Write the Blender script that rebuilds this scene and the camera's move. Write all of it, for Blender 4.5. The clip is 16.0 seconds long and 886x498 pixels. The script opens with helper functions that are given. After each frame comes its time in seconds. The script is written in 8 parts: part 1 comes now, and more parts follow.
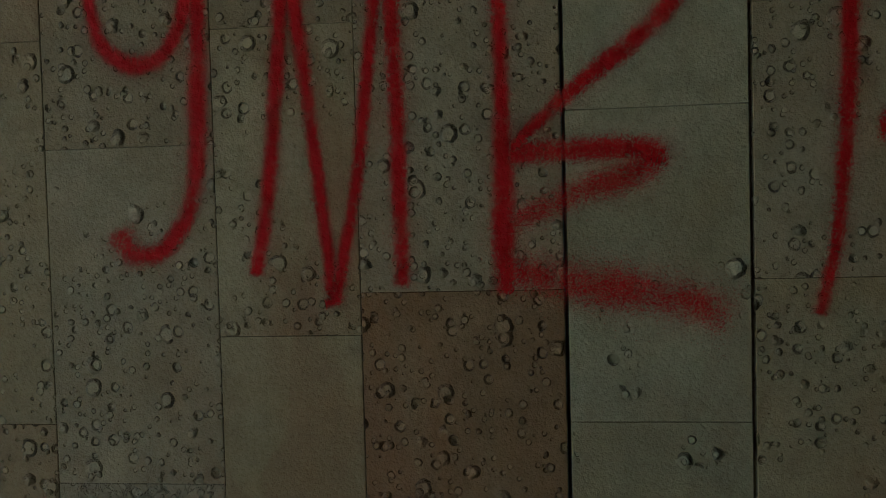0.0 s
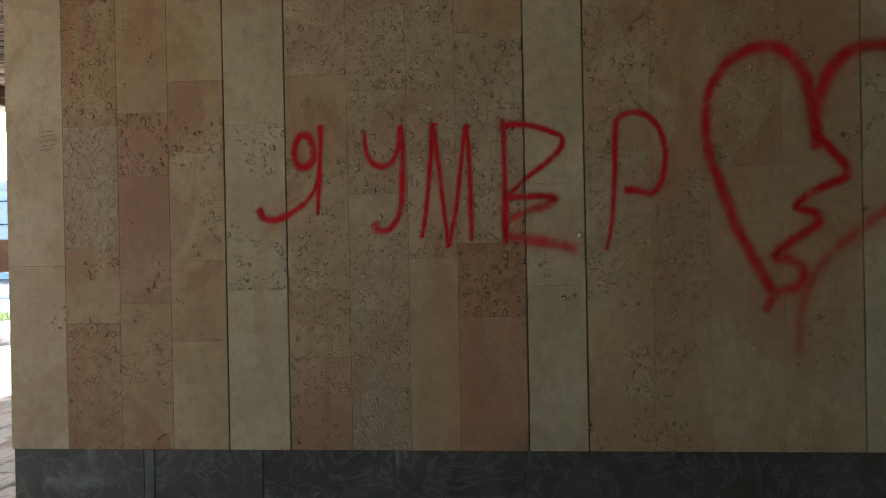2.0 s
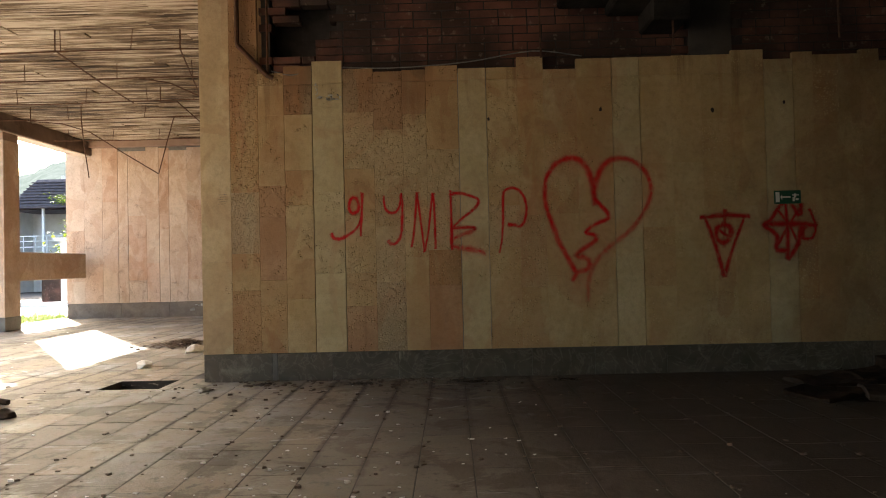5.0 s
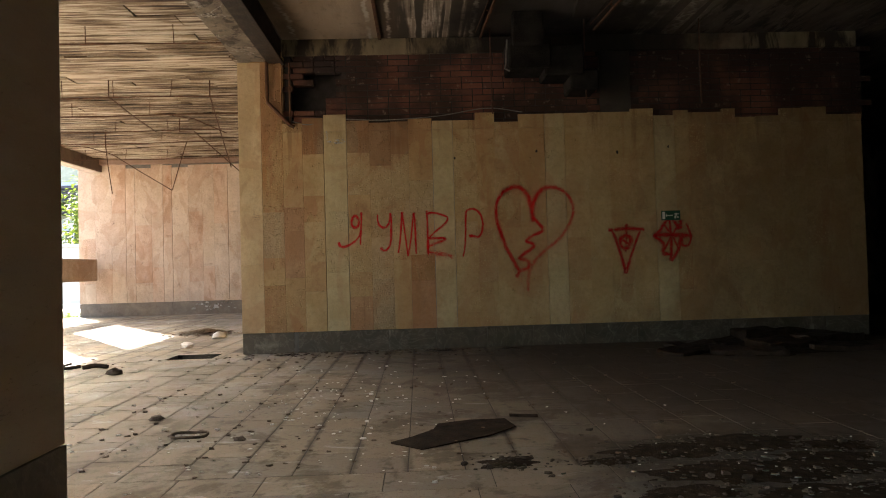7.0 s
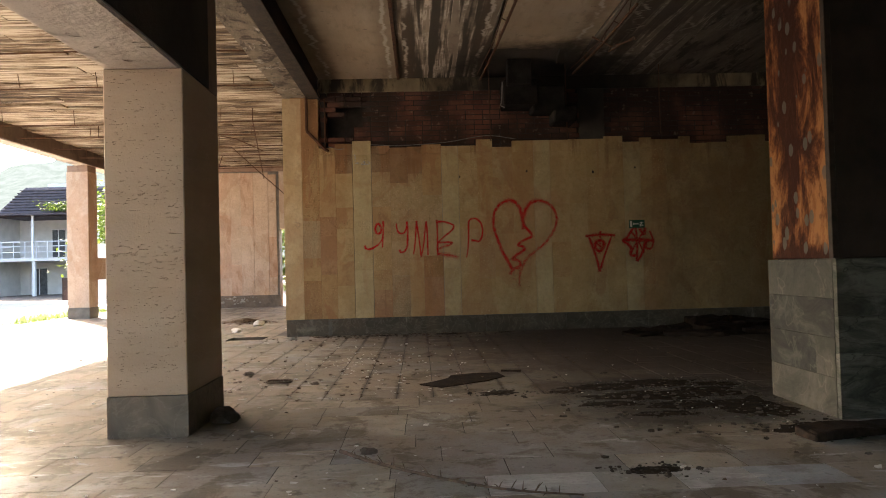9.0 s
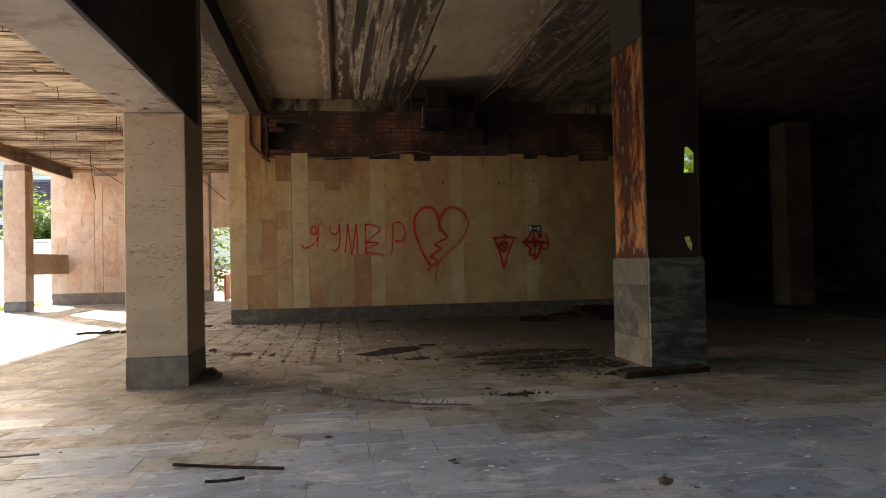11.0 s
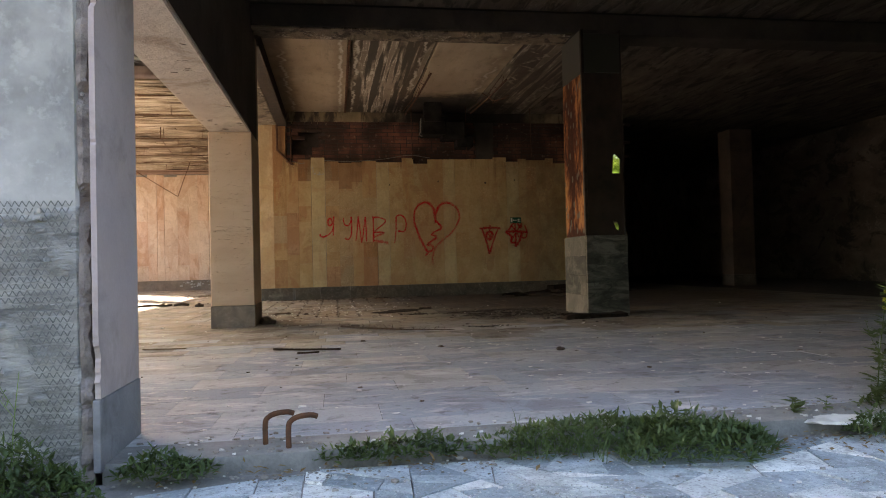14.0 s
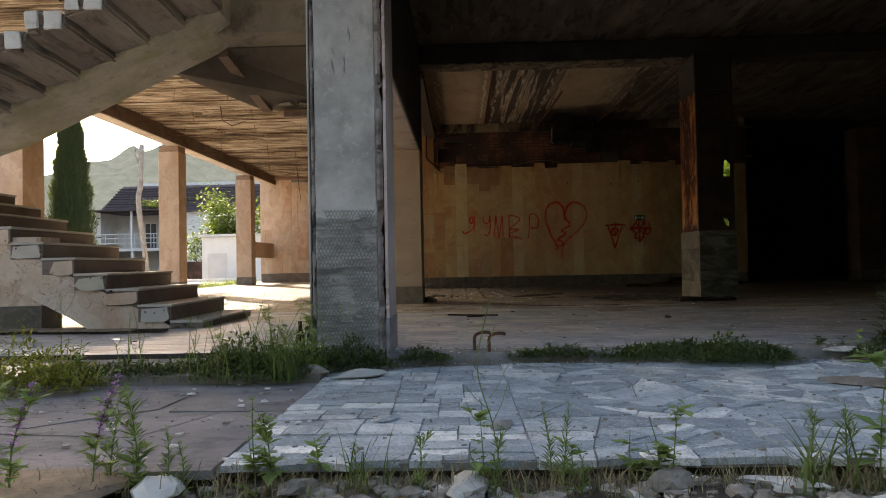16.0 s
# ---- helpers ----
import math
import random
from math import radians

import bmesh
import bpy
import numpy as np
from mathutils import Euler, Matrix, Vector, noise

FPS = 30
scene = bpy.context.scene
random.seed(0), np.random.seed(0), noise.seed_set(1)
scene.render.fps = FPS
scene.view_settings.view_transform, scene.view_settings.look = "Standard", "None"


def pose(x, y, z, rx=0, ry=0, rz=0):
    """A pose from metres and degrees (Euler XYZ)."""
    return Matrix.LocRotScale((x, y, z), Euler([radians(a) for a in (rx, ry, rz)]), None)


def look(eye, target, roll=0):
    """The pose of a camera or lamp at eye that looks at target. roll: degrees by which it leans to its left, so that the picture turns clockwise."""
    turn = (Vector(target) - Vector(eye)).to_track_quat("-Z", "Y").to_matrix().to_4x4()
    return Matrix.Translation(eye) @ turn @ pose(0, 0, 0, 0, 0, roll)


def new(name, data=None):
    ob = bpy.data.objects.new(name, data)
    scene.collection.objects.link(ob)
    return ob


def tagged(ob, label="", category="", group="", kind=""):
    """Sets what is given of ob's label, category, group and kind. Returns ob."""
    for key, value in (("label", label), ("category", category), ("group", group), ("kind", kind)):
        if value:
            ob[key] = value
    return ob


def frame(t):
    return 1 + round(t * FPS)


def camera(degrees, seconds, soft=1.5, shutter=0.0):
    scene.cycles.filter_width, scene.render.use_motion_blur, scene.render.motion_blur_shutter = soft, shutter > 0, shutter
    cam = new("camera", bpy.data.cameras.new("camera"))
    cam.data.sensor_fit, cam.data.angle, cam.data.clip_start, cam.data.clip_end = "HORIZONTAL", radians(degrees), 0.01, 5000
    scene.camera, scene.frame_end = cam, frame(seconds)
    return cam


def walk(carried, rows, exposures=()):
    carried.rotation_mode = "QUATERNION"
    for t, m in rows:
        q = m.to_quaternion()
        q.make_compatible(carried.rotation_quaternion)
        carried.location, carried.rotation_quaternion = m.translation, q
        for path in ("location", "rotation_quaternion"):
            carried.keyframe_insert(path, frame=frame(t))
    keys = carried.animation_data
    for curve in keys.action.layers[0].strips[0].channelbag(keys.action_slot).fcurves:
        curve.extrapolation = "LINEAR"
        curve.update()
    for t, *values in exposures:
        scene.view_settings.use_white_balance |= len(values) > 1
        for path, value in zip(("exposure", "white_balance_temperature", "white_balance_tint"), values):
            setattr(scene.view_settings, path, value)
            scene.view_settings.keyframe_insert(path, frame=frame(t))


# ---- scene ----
cam = camera(65.7, 16.0, 1.0)
PATH = [
    (0, (1.13, -0.984, 1.248), (0.943, 1.007, 1.188), -1.5),
    (0.5, (1.114, -1.474, 1.181), (0.903, 0.515, 1.16), -1.1),
    (1, (1.15, -1.949, 1.156), (0.904, 0.036, 1.142), -1.2),
    (1.5, (1.122, -2.465, 1.155), (0.943, -0.474, 1.13), -1.2),
    (2, (1.09, -2.993, 1.14), (0.931, -1.0, 1.136), -1.1),
    (2.5, (1.103, -3.521, 1.135), (0.957, -1.526, 1.124), -1.0),
    (3, (1.164, -4.064, 1.135), (1.005, -2.071, 1.131), -0.9),
    (3.5, (1.192, -4.582, 1.13), (1.03, -2.589, 1.1344), -1.0),
    (6, (1.088, -7.374, 1.006), (1.133, -5.375, 1.056), -1.5),
    (6.5, (1.073, -7.925, 1.009), (1.112, -5.926, 1.058), -1.6),
    (7, (1.009, -8.452, 1.006), (1.08, -6.454, 1.056), -1.6),
    (7.5, (0.962, -8.96, 0.996), (1.049, -6.963, 1.045), -1.6),
    (8, (0.898, -9.435, 1.014), (0.992, -7.438, 1.062), -1.6),
    (8.5, (0.853, -9.881, 1.018), (0.943, -7.884, 1.065), -1.6),
    (9, (0.843, -10.326, 1.01), (0.913, -8.327, 1.057), -1.5),
    (9.5, (0.808, -10.781, 1.003), (0.949, -8.786, 1.048), -1.4),
    (12, (0.515, -12.771, 0.987), (0.836, -10.797, 1.023), -1.1),
    (12.5, (0.455, -13.158, 0.984), (0.777, -11.184, 1.021), -1.0),
    (13, (0.444, -13.513, 0.926), (0.771, -11.541, 0.961), -1.2),
    (13.5, (0.413, -13.902, 0.845), (0.766, -11.934, 0.883), -1.3),
    (14, (0.351, -14.275, 0.702), (0.659, -12.299, 0.74), -1.4),
    (14.5, (0.252, -14.759, 0.608), (0.358, -12.762, 0.648), -1.2),
    (15, (0.135, -15.238, 0.593), (0.135, -13.238, 0.635), -1.1),
    (15.5, (0.046, -15.69, 0.612), (0.015, -13.691, 0.654), -1.1),
    (16, (-0.02, -16.127, 0.596), (-0.072, -14.128, 0.636), -1.1),
]
EXPOSURES = [(0, 2.3, 4500, -13), (0.5, 2.9, 4850, -6), (1.0, 2.98, 5000, 2), (1.5, 2.88, 5050, 4), (2, 3.0, 5150, 6), (2.5, 2.95, 5350, 8), (3.5, 2.9, 5950, 9), (6, 3.12, 6500, 9), (7, 3.14, 6400, 9), (8, 3.33, 6450, 10), (8.5, 3.37, 6450, 11), (9.5, 3.05, 6600, 15), (12.5, 3.04, 6350, 12), (13.5, 3.18, 6350, 13), (14, 3.2, 6900, 15), (14.5, 2.97, 6950, 13), (16, 2.0, 7350, 14)]
walk(cam, [(t, look(eye, target, roll)) for t, eye, target, roll in PATH], EXPOSURES)

# ---- daylight ----
SUN_WAY = Vector((1.357, -1.85, -1.17))
world = bpy.data.worlds.new("daylight")
scene.world = world
world.use_nodes = True
wn = world.node_tree.nodes
sky = wn.new("ShaderNodeTexSky")
sky.sky_type = "NISHITA"
sky.sun_disc = False
sky.sun_elevation = math.asin(-SUN_WAY.normalized().z)
sky.sun_rotation = math.atan2(-SUN_WAY.x, -SUN_WAY.y)
sky.air_density, sky.dust_density, sky.ozone_density = 1.0, 4.5, 0.6
world.node_tree.links.new(sky.outputs[0], wn["Background"].inputs[0])
wn["Background"].inputs[1].default_value = 0.15
sun = new("sun", bpy.data.lights.new("sun", "SUN"))
sun.data.energy, sun.data.angle, sun.data.color = 4.5, radians(0.5), (1.0, 0.93, 0.82)
sun.matrix_world = look(Vector((-30, 40, 30)), Vector((-30, 40, 30)) + SUN_WAY)


# ---- materials ----
class Mat:
    """A node material with short calls for the nodes that are used most."""

    def __init__(self, name, rough=0.8, metal=0.0, spec=0.3):
        self.m = bpy.data.materials.new(name)
        self.m.use_nodes = True
        self.nt = self.m.node_tree
        self.b = self.nt.nodes["Principled BSDF"]
        self.b.inputs["Roughness"].default_value = rough
        self.b.inputs["Metallic"].default_value = metal
        self.b.inputs["Specular IOR Level"].default_value = spec
        geo = self.nt.nodes.new("ShaderNodeNewGeometry")
        self.pos, self.island = geo.outputs["Position"], geo.outputs["Random Per Island"]
        self.rnd = self.nt.nodes.new("ShaderNodeObjectInfo").outputs["Random"]
        self.bumps = None

    def link(self, a, b):
        self.nt.links.new(a, b)

    def put(self, socket, v):
        if isinstance(v, bpy.types.NodeSocket):
            self.link(v, socket)
        elif isinstance(v, tuple):
            socket.default_value = (*v, 1) if len(v) == 3 and len(socket.default_value) == 4 else v
        else:
            socket.default_value = v

    def math(self, op, a, b=0.0, clamp=False):
        n = self.nt.nodes.new("ShaderNodeMath")
        n.operation, n.use_clamp = op, clamp
        self.put(n.inputs[0], a), self.put(n.inputs[1], b)
        return n.outputs[0]

    def coords(self, scale=(1, 1, 1), shift=None):
        """World place, stretched; shift: a random number that moves the pattern for each piece."""
        n = self.nt.nodes.new("ShaderNodeVectorMath")
        n.operation = "MULTIPLY"
        self.link(self.pos, n.inputs[0])
        n.inputs[1].default_value = scale
        if shift is None:
            return n.outputs[0]
        c = self.nt.nodes.new("ShaderNodeCombineXYZ")
        far = self.math("MULTIPLY", shift, 57.0)
        for k in range(3):
            self.link(far, c.inputs[k])
        a = self.nt.nodes.new("ShaderNodeVectorMath")
        a.operation = "ADD"
        self.link(n.outputs[0], a.inputs[0]), self.link(c.outputs[0], a.inputs[1])
        return a.outputs[0]

    def noise(self, scale, detail=4.0, at=None, rough=0.55, warp=0.0):
        n = self.nt.nodes.new("ShaderNodeTexNoise")
        n.inputs["Scale"].default_value, n.inputs["Detail"].default_value = scale, detail
        n.inputs["Roughness"].default_value, n.inputs["Distortion"].default_value = rough, warp
        self.link(at or self.pos, n.inputs["Vector"])
        return n.outputs["Fac"]

    def cells(self, scale, at=None, feature="F1", jitter=1.0):
        n = self.nt.nodes.new("ShaderNodeTexVoronoi")
        n.feature = feature
        n.inputs["Scale"].default_value, n.inputs["Randomness"].default_value = scale, jitter
        self.link(at or self.pos, n.inputs["Vector"])
        return n.outputs["Distance"]

    def cell(self, scale, at):
        """Distance to the nearest of scattered points, and that point's own random number."""
        n = self.nt.nodes.new("ShaderNodeTexVoronoi")
        n.inputs["Scale"].default_value = scale
        self.link(at, n.inputs["Vector"])
        s = self.nt.nodes.new("ShaderNodeSeparateColor")
        self.link(n.outputs["Color"], s.inputs[0])
        return n.outputs["Distance"], s.outputs[0]

    def step(self, v, a, b, lo=0.0, hi=1.0):
        n = self.nt.nodes.new("ShaderNodeMapRange")
        n.interpolation_type = "SMOOTHSTEP"
        self.put(n.inputs[0], v)
        for k, x in enumerate((a, b, lo, hi)):
            self.put(n.inputs[1 + k], x)
        return n.outputs[0]

    def ramp(self, v, *stops):
        n = self.nt.nodes.new("ShaderNodeValToRGB")
        e = n.color_ramp.elements
        while len(e) < len(stops):
            e.new(0.5)
        for k, (p, c) in enumerate(stops):
            e[k].position, e[k].color = p, (*c, 1)
        self.link(v, n.inputs[0])
        return n.outputs[0]

    def mix(self, f, a, b, mode="MIX"):
        n = self.nt.nodes.new("ShaderNodeMix")
        n.data_type, n.blend_type = "RGBA", mode
        self.put(n.inputs[0], f), self.put(n.inputs[6], a), self.put(n.inputs[7], b)
        return n.outputs[2]

    def dirt_or_shade(self, c, centre, reach, amount=0.95):
        """Near-black spread round a centre, ragged at its rim: soot, dirt, painted shade."""
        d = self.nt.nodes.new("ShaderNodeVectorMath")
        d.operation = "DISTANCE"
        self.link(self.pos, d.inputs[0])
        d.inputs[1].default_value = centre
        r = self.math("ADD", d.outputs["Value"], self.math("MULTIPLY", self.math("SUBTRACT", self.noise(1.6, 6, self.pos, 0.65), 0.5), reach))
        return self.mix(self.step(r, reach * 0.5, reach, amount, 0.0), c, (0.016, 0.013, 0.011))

    def bump(self, v, depth, strength=1.0):
        n = self.nt.nodes.new("ShaderNodeBump")
        n.inputs["Strength"].default_value, n.inputs["Distance"].default_value = strength, depth
        self.link(v, n.inputs["Height"])
        if self.bumps:
            self.link(self.bumps, n.inputs["Normal"])
        self.bumps = n.outputs[0]

    def done(self, colour, rough=None, alpha=None):
        self.put(self.b.inputs["Base Color"], colour)
        if rough is not None:
            self.put(self.b.inputs["Roughness"], rough)
        if alpha is not None:
            self.put(self.b.inputs["Alpha"], alpha)
        if self.bumps:
            self.link(self.bumps, self.b.inputs["Normal"])
        return self.m


def plain(name, lo, hi, scale=6.0, rough=0.8, metal=0.0, depth=0.002, fine=60.0, piece=0.0, spec=0.3):
    """Two tones mixed at two scales, with fine relief."""
    k = Mat(name, rough, metal, spec)
    big, small = k.noise(scale, 5), k.noise(fine, 4)
    f = k.math("ADD", k.math("MULTIPLY", big, 0.65), k.math("MULTIPLY", small, 0.35))
    c = k.ramp(f, (0.36, lo), (0.64, hi))
    if piece:
        v = k.math("ADD", k.math("MULTIPLY", k.rnd, piece), 1 - piece / 2)
        c = k.mix(1.0, c, k.ramp(v, (0, (0, 0, 0)), (1, (1, 1, 1))), "MULTIPLY") if piece > 1 else k.mix(k.math("MULTIPLY", k.rnd, piece), c, tuple(x * 0.5 for x in lo))
    k.bump(small, depth)
    return k.done(c, k.step(small, 0.3, 0.7, max(rough - 0.12, 0), min(rough + 0.1, 1)))


def stone(name, pale, deep, pits, stain=(0.36, 0.15, 0.05), stained=0.5, rough=0.75, fine=0.0, runs=0.6):
    """A pitted, water-stained facing slab. pits, fine: how much of it has blisters or fine cavities, 0 to 1."""
    k = Mat(name, rough)
    at = k.coords((1, 1, 1), k.rnd)
    grain = k.noise(150, 3, at)
    c = k.mix(k.step(k.noise(2.6, 5, at, 0.6, 0.6), 0.34, 0.66), pale, deep)
    c = k.mix(k.math("MULTIPLY", k.step(k.noise(22, 6, at, 0.7), 0.42, 0.72), 0.45), c, tuple(x * 0.62 for x in deep))
    c = k.mix(k.math("MULTIPLY", k.step(grain, 0.4, 0.75), 0.32), c, tuple(x * 0.6 for x in deep))
    veil = k.noise(0.95, 6, k.coords((2.0, 1, 0.62)), 0.6, 0.5)
    c = k.mix(k.math("MULTIPLY", k.step(veil, 0.50, 0.68), stained), c, stain)
    smear = k.noise(2.3, 6, k.coords((1.5, 1, 0.7)), 0.66, 0.8)
    c = k.mix(k.math("MULTIPLY", k.step(smear, 0.56, 0.66), 0.12 + 0.5 * stained), c, (0.25, 0.125, 0.055))
    # brown runs of rainwater from the broken top edge
    s = k.nt.nodes.new("ShaderNodeSeparateXYZ")
    k.link(k.pos, s.inputs[0])
    run = k.math("ADD", k.noise(1.0, 5, k.coords((5.0, 1, 0.4)), 0.6, 0.3), k.step(s.outputs[2], 1.7, 2.9, -0.22, 0.08))
    run = k.math("ADD", run, k.step(s.outputs[0], 0.7, 1.5, 0.03, -0.10))
    c = k.mix(k.math("MULTIPLY", k.step(run, 0.50, 0.64), runs), c, (0.17, 0.085, 0.035))
    c = k.mix(k.math("MULTIPLY", k.rnd, 0.12), c, tuple(x * 0.62 for x in deep))
    own = k.math("MULTIPLY", k.math("SUBTRACT", k.rnd, 0.5), 0.26)
    where = k.step(k.math("ADD", k.noise(4.2, 4, at, 0.6), own), 0.66 - 0.34 * pits, 0.72 - 0.30 * pits)
    bent = k.noise(55, 2, at)
    relief = k.math("MULTIPLY", grain, 0.05)
    shade = None
    for scale, keep, deepness in ((24, 0.58, -0.9), (38, 0.52, 0.9), (52, 0.5, -0.7), (80, 0.55, 0.5)):
        d, pick = k.cell(scale, k.coords((1.0, 1, 0.95), k.rnd))
        d = k.math("ADD", d, k.math("MULTIPLY", k.math("SUBTRACT", bent, 0.5), 0.22))
        size = k.step(pick, keep - 0.12, keep + 0.25, 0.0, 0.24)
        ring = k.step(d, k.math("SUBTRACT", size, 0.03), k.math("ADD", size, 0.11), 1.0, 0.0)
        ring = k.math("MULTIPLY", k.math("MULTIPLY", ring, k.step(pick, keep - 0.06, keep - 0.02)), where)
        relief = k.math("SUBTRACT", relief, k.math("MULTIPLY", ring, deepness))
        shade = ring if shade is None else k.math("MAXIMUM", shade, ring)
    if fine:
        worm = k.step(k.noise(48, 4, k.coords((1.3, 1, 0.9), k.rnd), 0.6, 0.8), 0.54, 0.60)
        worm = k.math("MULTIPLY", worm, fine)
        relief = k.math("SUBTRACT", relief, k.math("MULTIPLY", worm, 0.5))
        shade = k.math("MAXIMUM", shade, worm)
    c = k.mix(k.math("MULTIPLY", shade, 0.5), c, tuple(min(1.0, x * 1.25) for x in pale))
    # water marks: soft clouds with a darker tide line, across the slabs
    tide = k.noise(1.25, 4, k.coords((1.5, 1, 0.8)), 0.5, 0.9)
    inner = k.math("MULTIPLY", k.step(tide, 0.53, 0.56), k.step(tide, 0.60, 0.74, 1.0, 0.35))
    c = k.mix(k.math("MULTIPLY", inner, min(0.6, 0.15 + 0.5 * stained)), c, (0.33, 0.165, 0.075))
    # dimming towards the wall's right end, painted into the stone colour
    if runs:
        c = k.dirt_or_shade(c, (8.4, 0.0, 1.5), 5.3, 0.42)
    k.bump(relief, 0.017)
    k.bump(k.noise(230, 3, at, 0.6), 0.0022)
    k.bump(k.noise(6, 5, at, 0.6), 0.006)
    return k.done(c, k.step(grain, 0.3, 0.7, rough - 0.1, rough + 0.12))


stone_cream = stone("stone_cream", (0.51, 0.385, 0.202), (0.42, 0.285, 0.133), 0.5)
# leftmost strip: the side light on it is put into this paler stone
stone_sidelit = stone("stone_sidelit", (0.60, 0.47, 0.285), (0.53, 0.395, 0.22), 0.08, stained=0.2, runs=0.2)
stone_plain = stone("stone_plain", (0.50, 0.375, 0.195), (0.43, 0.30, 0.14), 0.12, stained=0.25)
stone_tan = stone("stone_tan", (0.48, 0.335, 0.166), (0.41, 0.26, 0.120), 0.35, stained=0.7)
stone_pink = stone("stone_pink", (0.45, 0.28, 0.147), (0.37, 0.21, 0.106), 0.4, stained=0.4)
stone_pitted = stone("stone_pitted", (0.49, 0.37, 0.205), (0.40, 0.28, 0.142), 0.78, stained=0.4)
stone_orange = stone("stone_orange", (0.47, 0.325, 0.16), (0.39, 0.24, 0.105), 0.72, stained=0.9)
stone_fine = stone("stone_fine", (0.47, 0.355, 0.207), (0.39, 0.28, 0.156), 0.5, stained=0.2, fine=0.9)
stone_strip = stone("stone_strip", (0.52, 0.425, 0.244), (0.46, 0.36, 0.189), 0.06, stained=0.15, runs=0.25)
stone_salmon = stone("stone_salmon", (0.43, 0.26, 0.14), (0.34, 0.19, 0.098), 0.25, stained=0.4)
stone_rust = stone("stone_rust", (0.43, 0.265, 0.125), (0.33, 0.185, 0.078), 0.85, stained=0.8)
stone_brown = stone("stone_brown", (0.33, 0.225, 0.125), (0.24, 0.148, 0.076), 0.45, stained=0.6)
stone_blush = stone("stone_blush", (0.64, 0.49, 0.38), (0.54, 0.39, 0.285), 0.4, stained=0.4, runs=0.0)
stone_rose = stone("stone_rose", (0.67, 0.555, 0.45), (0.57, 0.455, 0.35), 0.3, stained=0.2, runs=0.0)


def travertine():
    """Cream travertine with rows of small lying cavities."""
    k = Mat("travertine", 0.75)
    at = k.coords((1, 1, 1))
    c = k.mix(k.step(k.noise(2.0, 5, k.coords((0.6, 0.6, 2.2))), 0.35, 0.65), (0.62, 0.468, 0.335), (0.53, 0.385, 0.262))
    c = k.mix(k.math("MULTIPLY", k.noise(110, 3), 0.3), c, (0.33, 0.25, 0.17))
    bed = k.step(k.noise(1.0, 4, k.coords((0.6, 0.6, 8.0)), 0.6), 0.44, 0.60)
    small = k.math("ADD", k.noise(66, 4, k.coords((0.42, 0.42, 1.5)), 0.62), k.math("MULTIPLY", bed, 0.055))
    large = k.noise(24, 5, k.coords((0.28, 0.28, 1.6)), 0.66, 0.9)
    gap = k.math("MAXIMUM", k.step(small, 0.665, 0.71), k.step(large, 0.665, 0.70))
    c = k.mix(k.math("MULTIPLY", k.math("MULTIPLY", gap, k.step(k.noise(2.2, 4), 0.4, 0.6, 0.15, 1.0)), 0.38), c, (0.22, 0.145, 0.09))
    k.bump(k.math("SUBTRACT", k.math("MULTIPLY", k.noise(60, 3), 0.2), gap), 0.010)
    return k.done(c)


stone_column = travertine()
stone_pillar = stone("stone_pillar", (0.60, 0.48, 0.38), (0.50, 0.385, 0.29), 0.1, stained=0.2, runs=0.0)


def marble(name, lo, hi, vein, rough=0.45, spec=0.4):
    k = Mat(name, rough, spec=spec)
    at = k.coords((1, 1, 1), k.rnd)
    c = k.ramp(k.noise(2.5, 6, at, 0.6, 1.4), (0.3, lo), (0.7, hi))
    line = k.step(k.noise(3.2, 5, at, 0.6, 2.5), 0.47, 0.5)
    back = k.step(k.noise(3.2, 5, at, 0.6, 2.5), 0.5, 0.54, 1.0, 0.0)
    c = k.mix(k.math("MULTIPLY", k.math("MULTIPLY", line, back), 0.18), c, vein)
    dirt = k.step(k.noise(7, 5), 0.5, 0.75)
    c = k.mix(k.math("MULTIPLY", dirt, 0.4), c, (0.11, 0.095, 0.075))
    cloud = k.step(k.noise(2.4, 6, at, 0.66, 1.0), 0.60, 0.72)
    c = k.mix(k.math("MULTIPLY", cloud, 0.5), c, vein)
    k.bump(k.noise(90, 3), 0.0012)
    return k.done(c, k.step(dirt, 0, 1, rough, rough + 0.3))


plinth_marble = marble("plinth_marble", (0.042, 0.036, 0.026), (0.10, 0.086, 0.062), (0.34, 0.31, 0.25))
pale_marble = marble("pale_marble", (0.07, 0.067, 0.058), (0.16, 0.15, 0.13), (0.20, 0.20, 0.19))
column_marble = marble("column_marble", (0.13, 0.105, 0.078), (0.24, 0.195, 0.145), (0.42, 0.35, 0.26), 0.6)
far_plinth = marble("far_plinth", (0.12, 0.10, 0.08), (0.21, 0.175, 0.14), (0.34, 0.30, 0.25), 0.6)
foot_mauve = marble("foot_mauve", (0.15, 0.145, 0.15), (0.26, 0.25, 0.255), (0.32, 0.31, 0.30), 0.6)


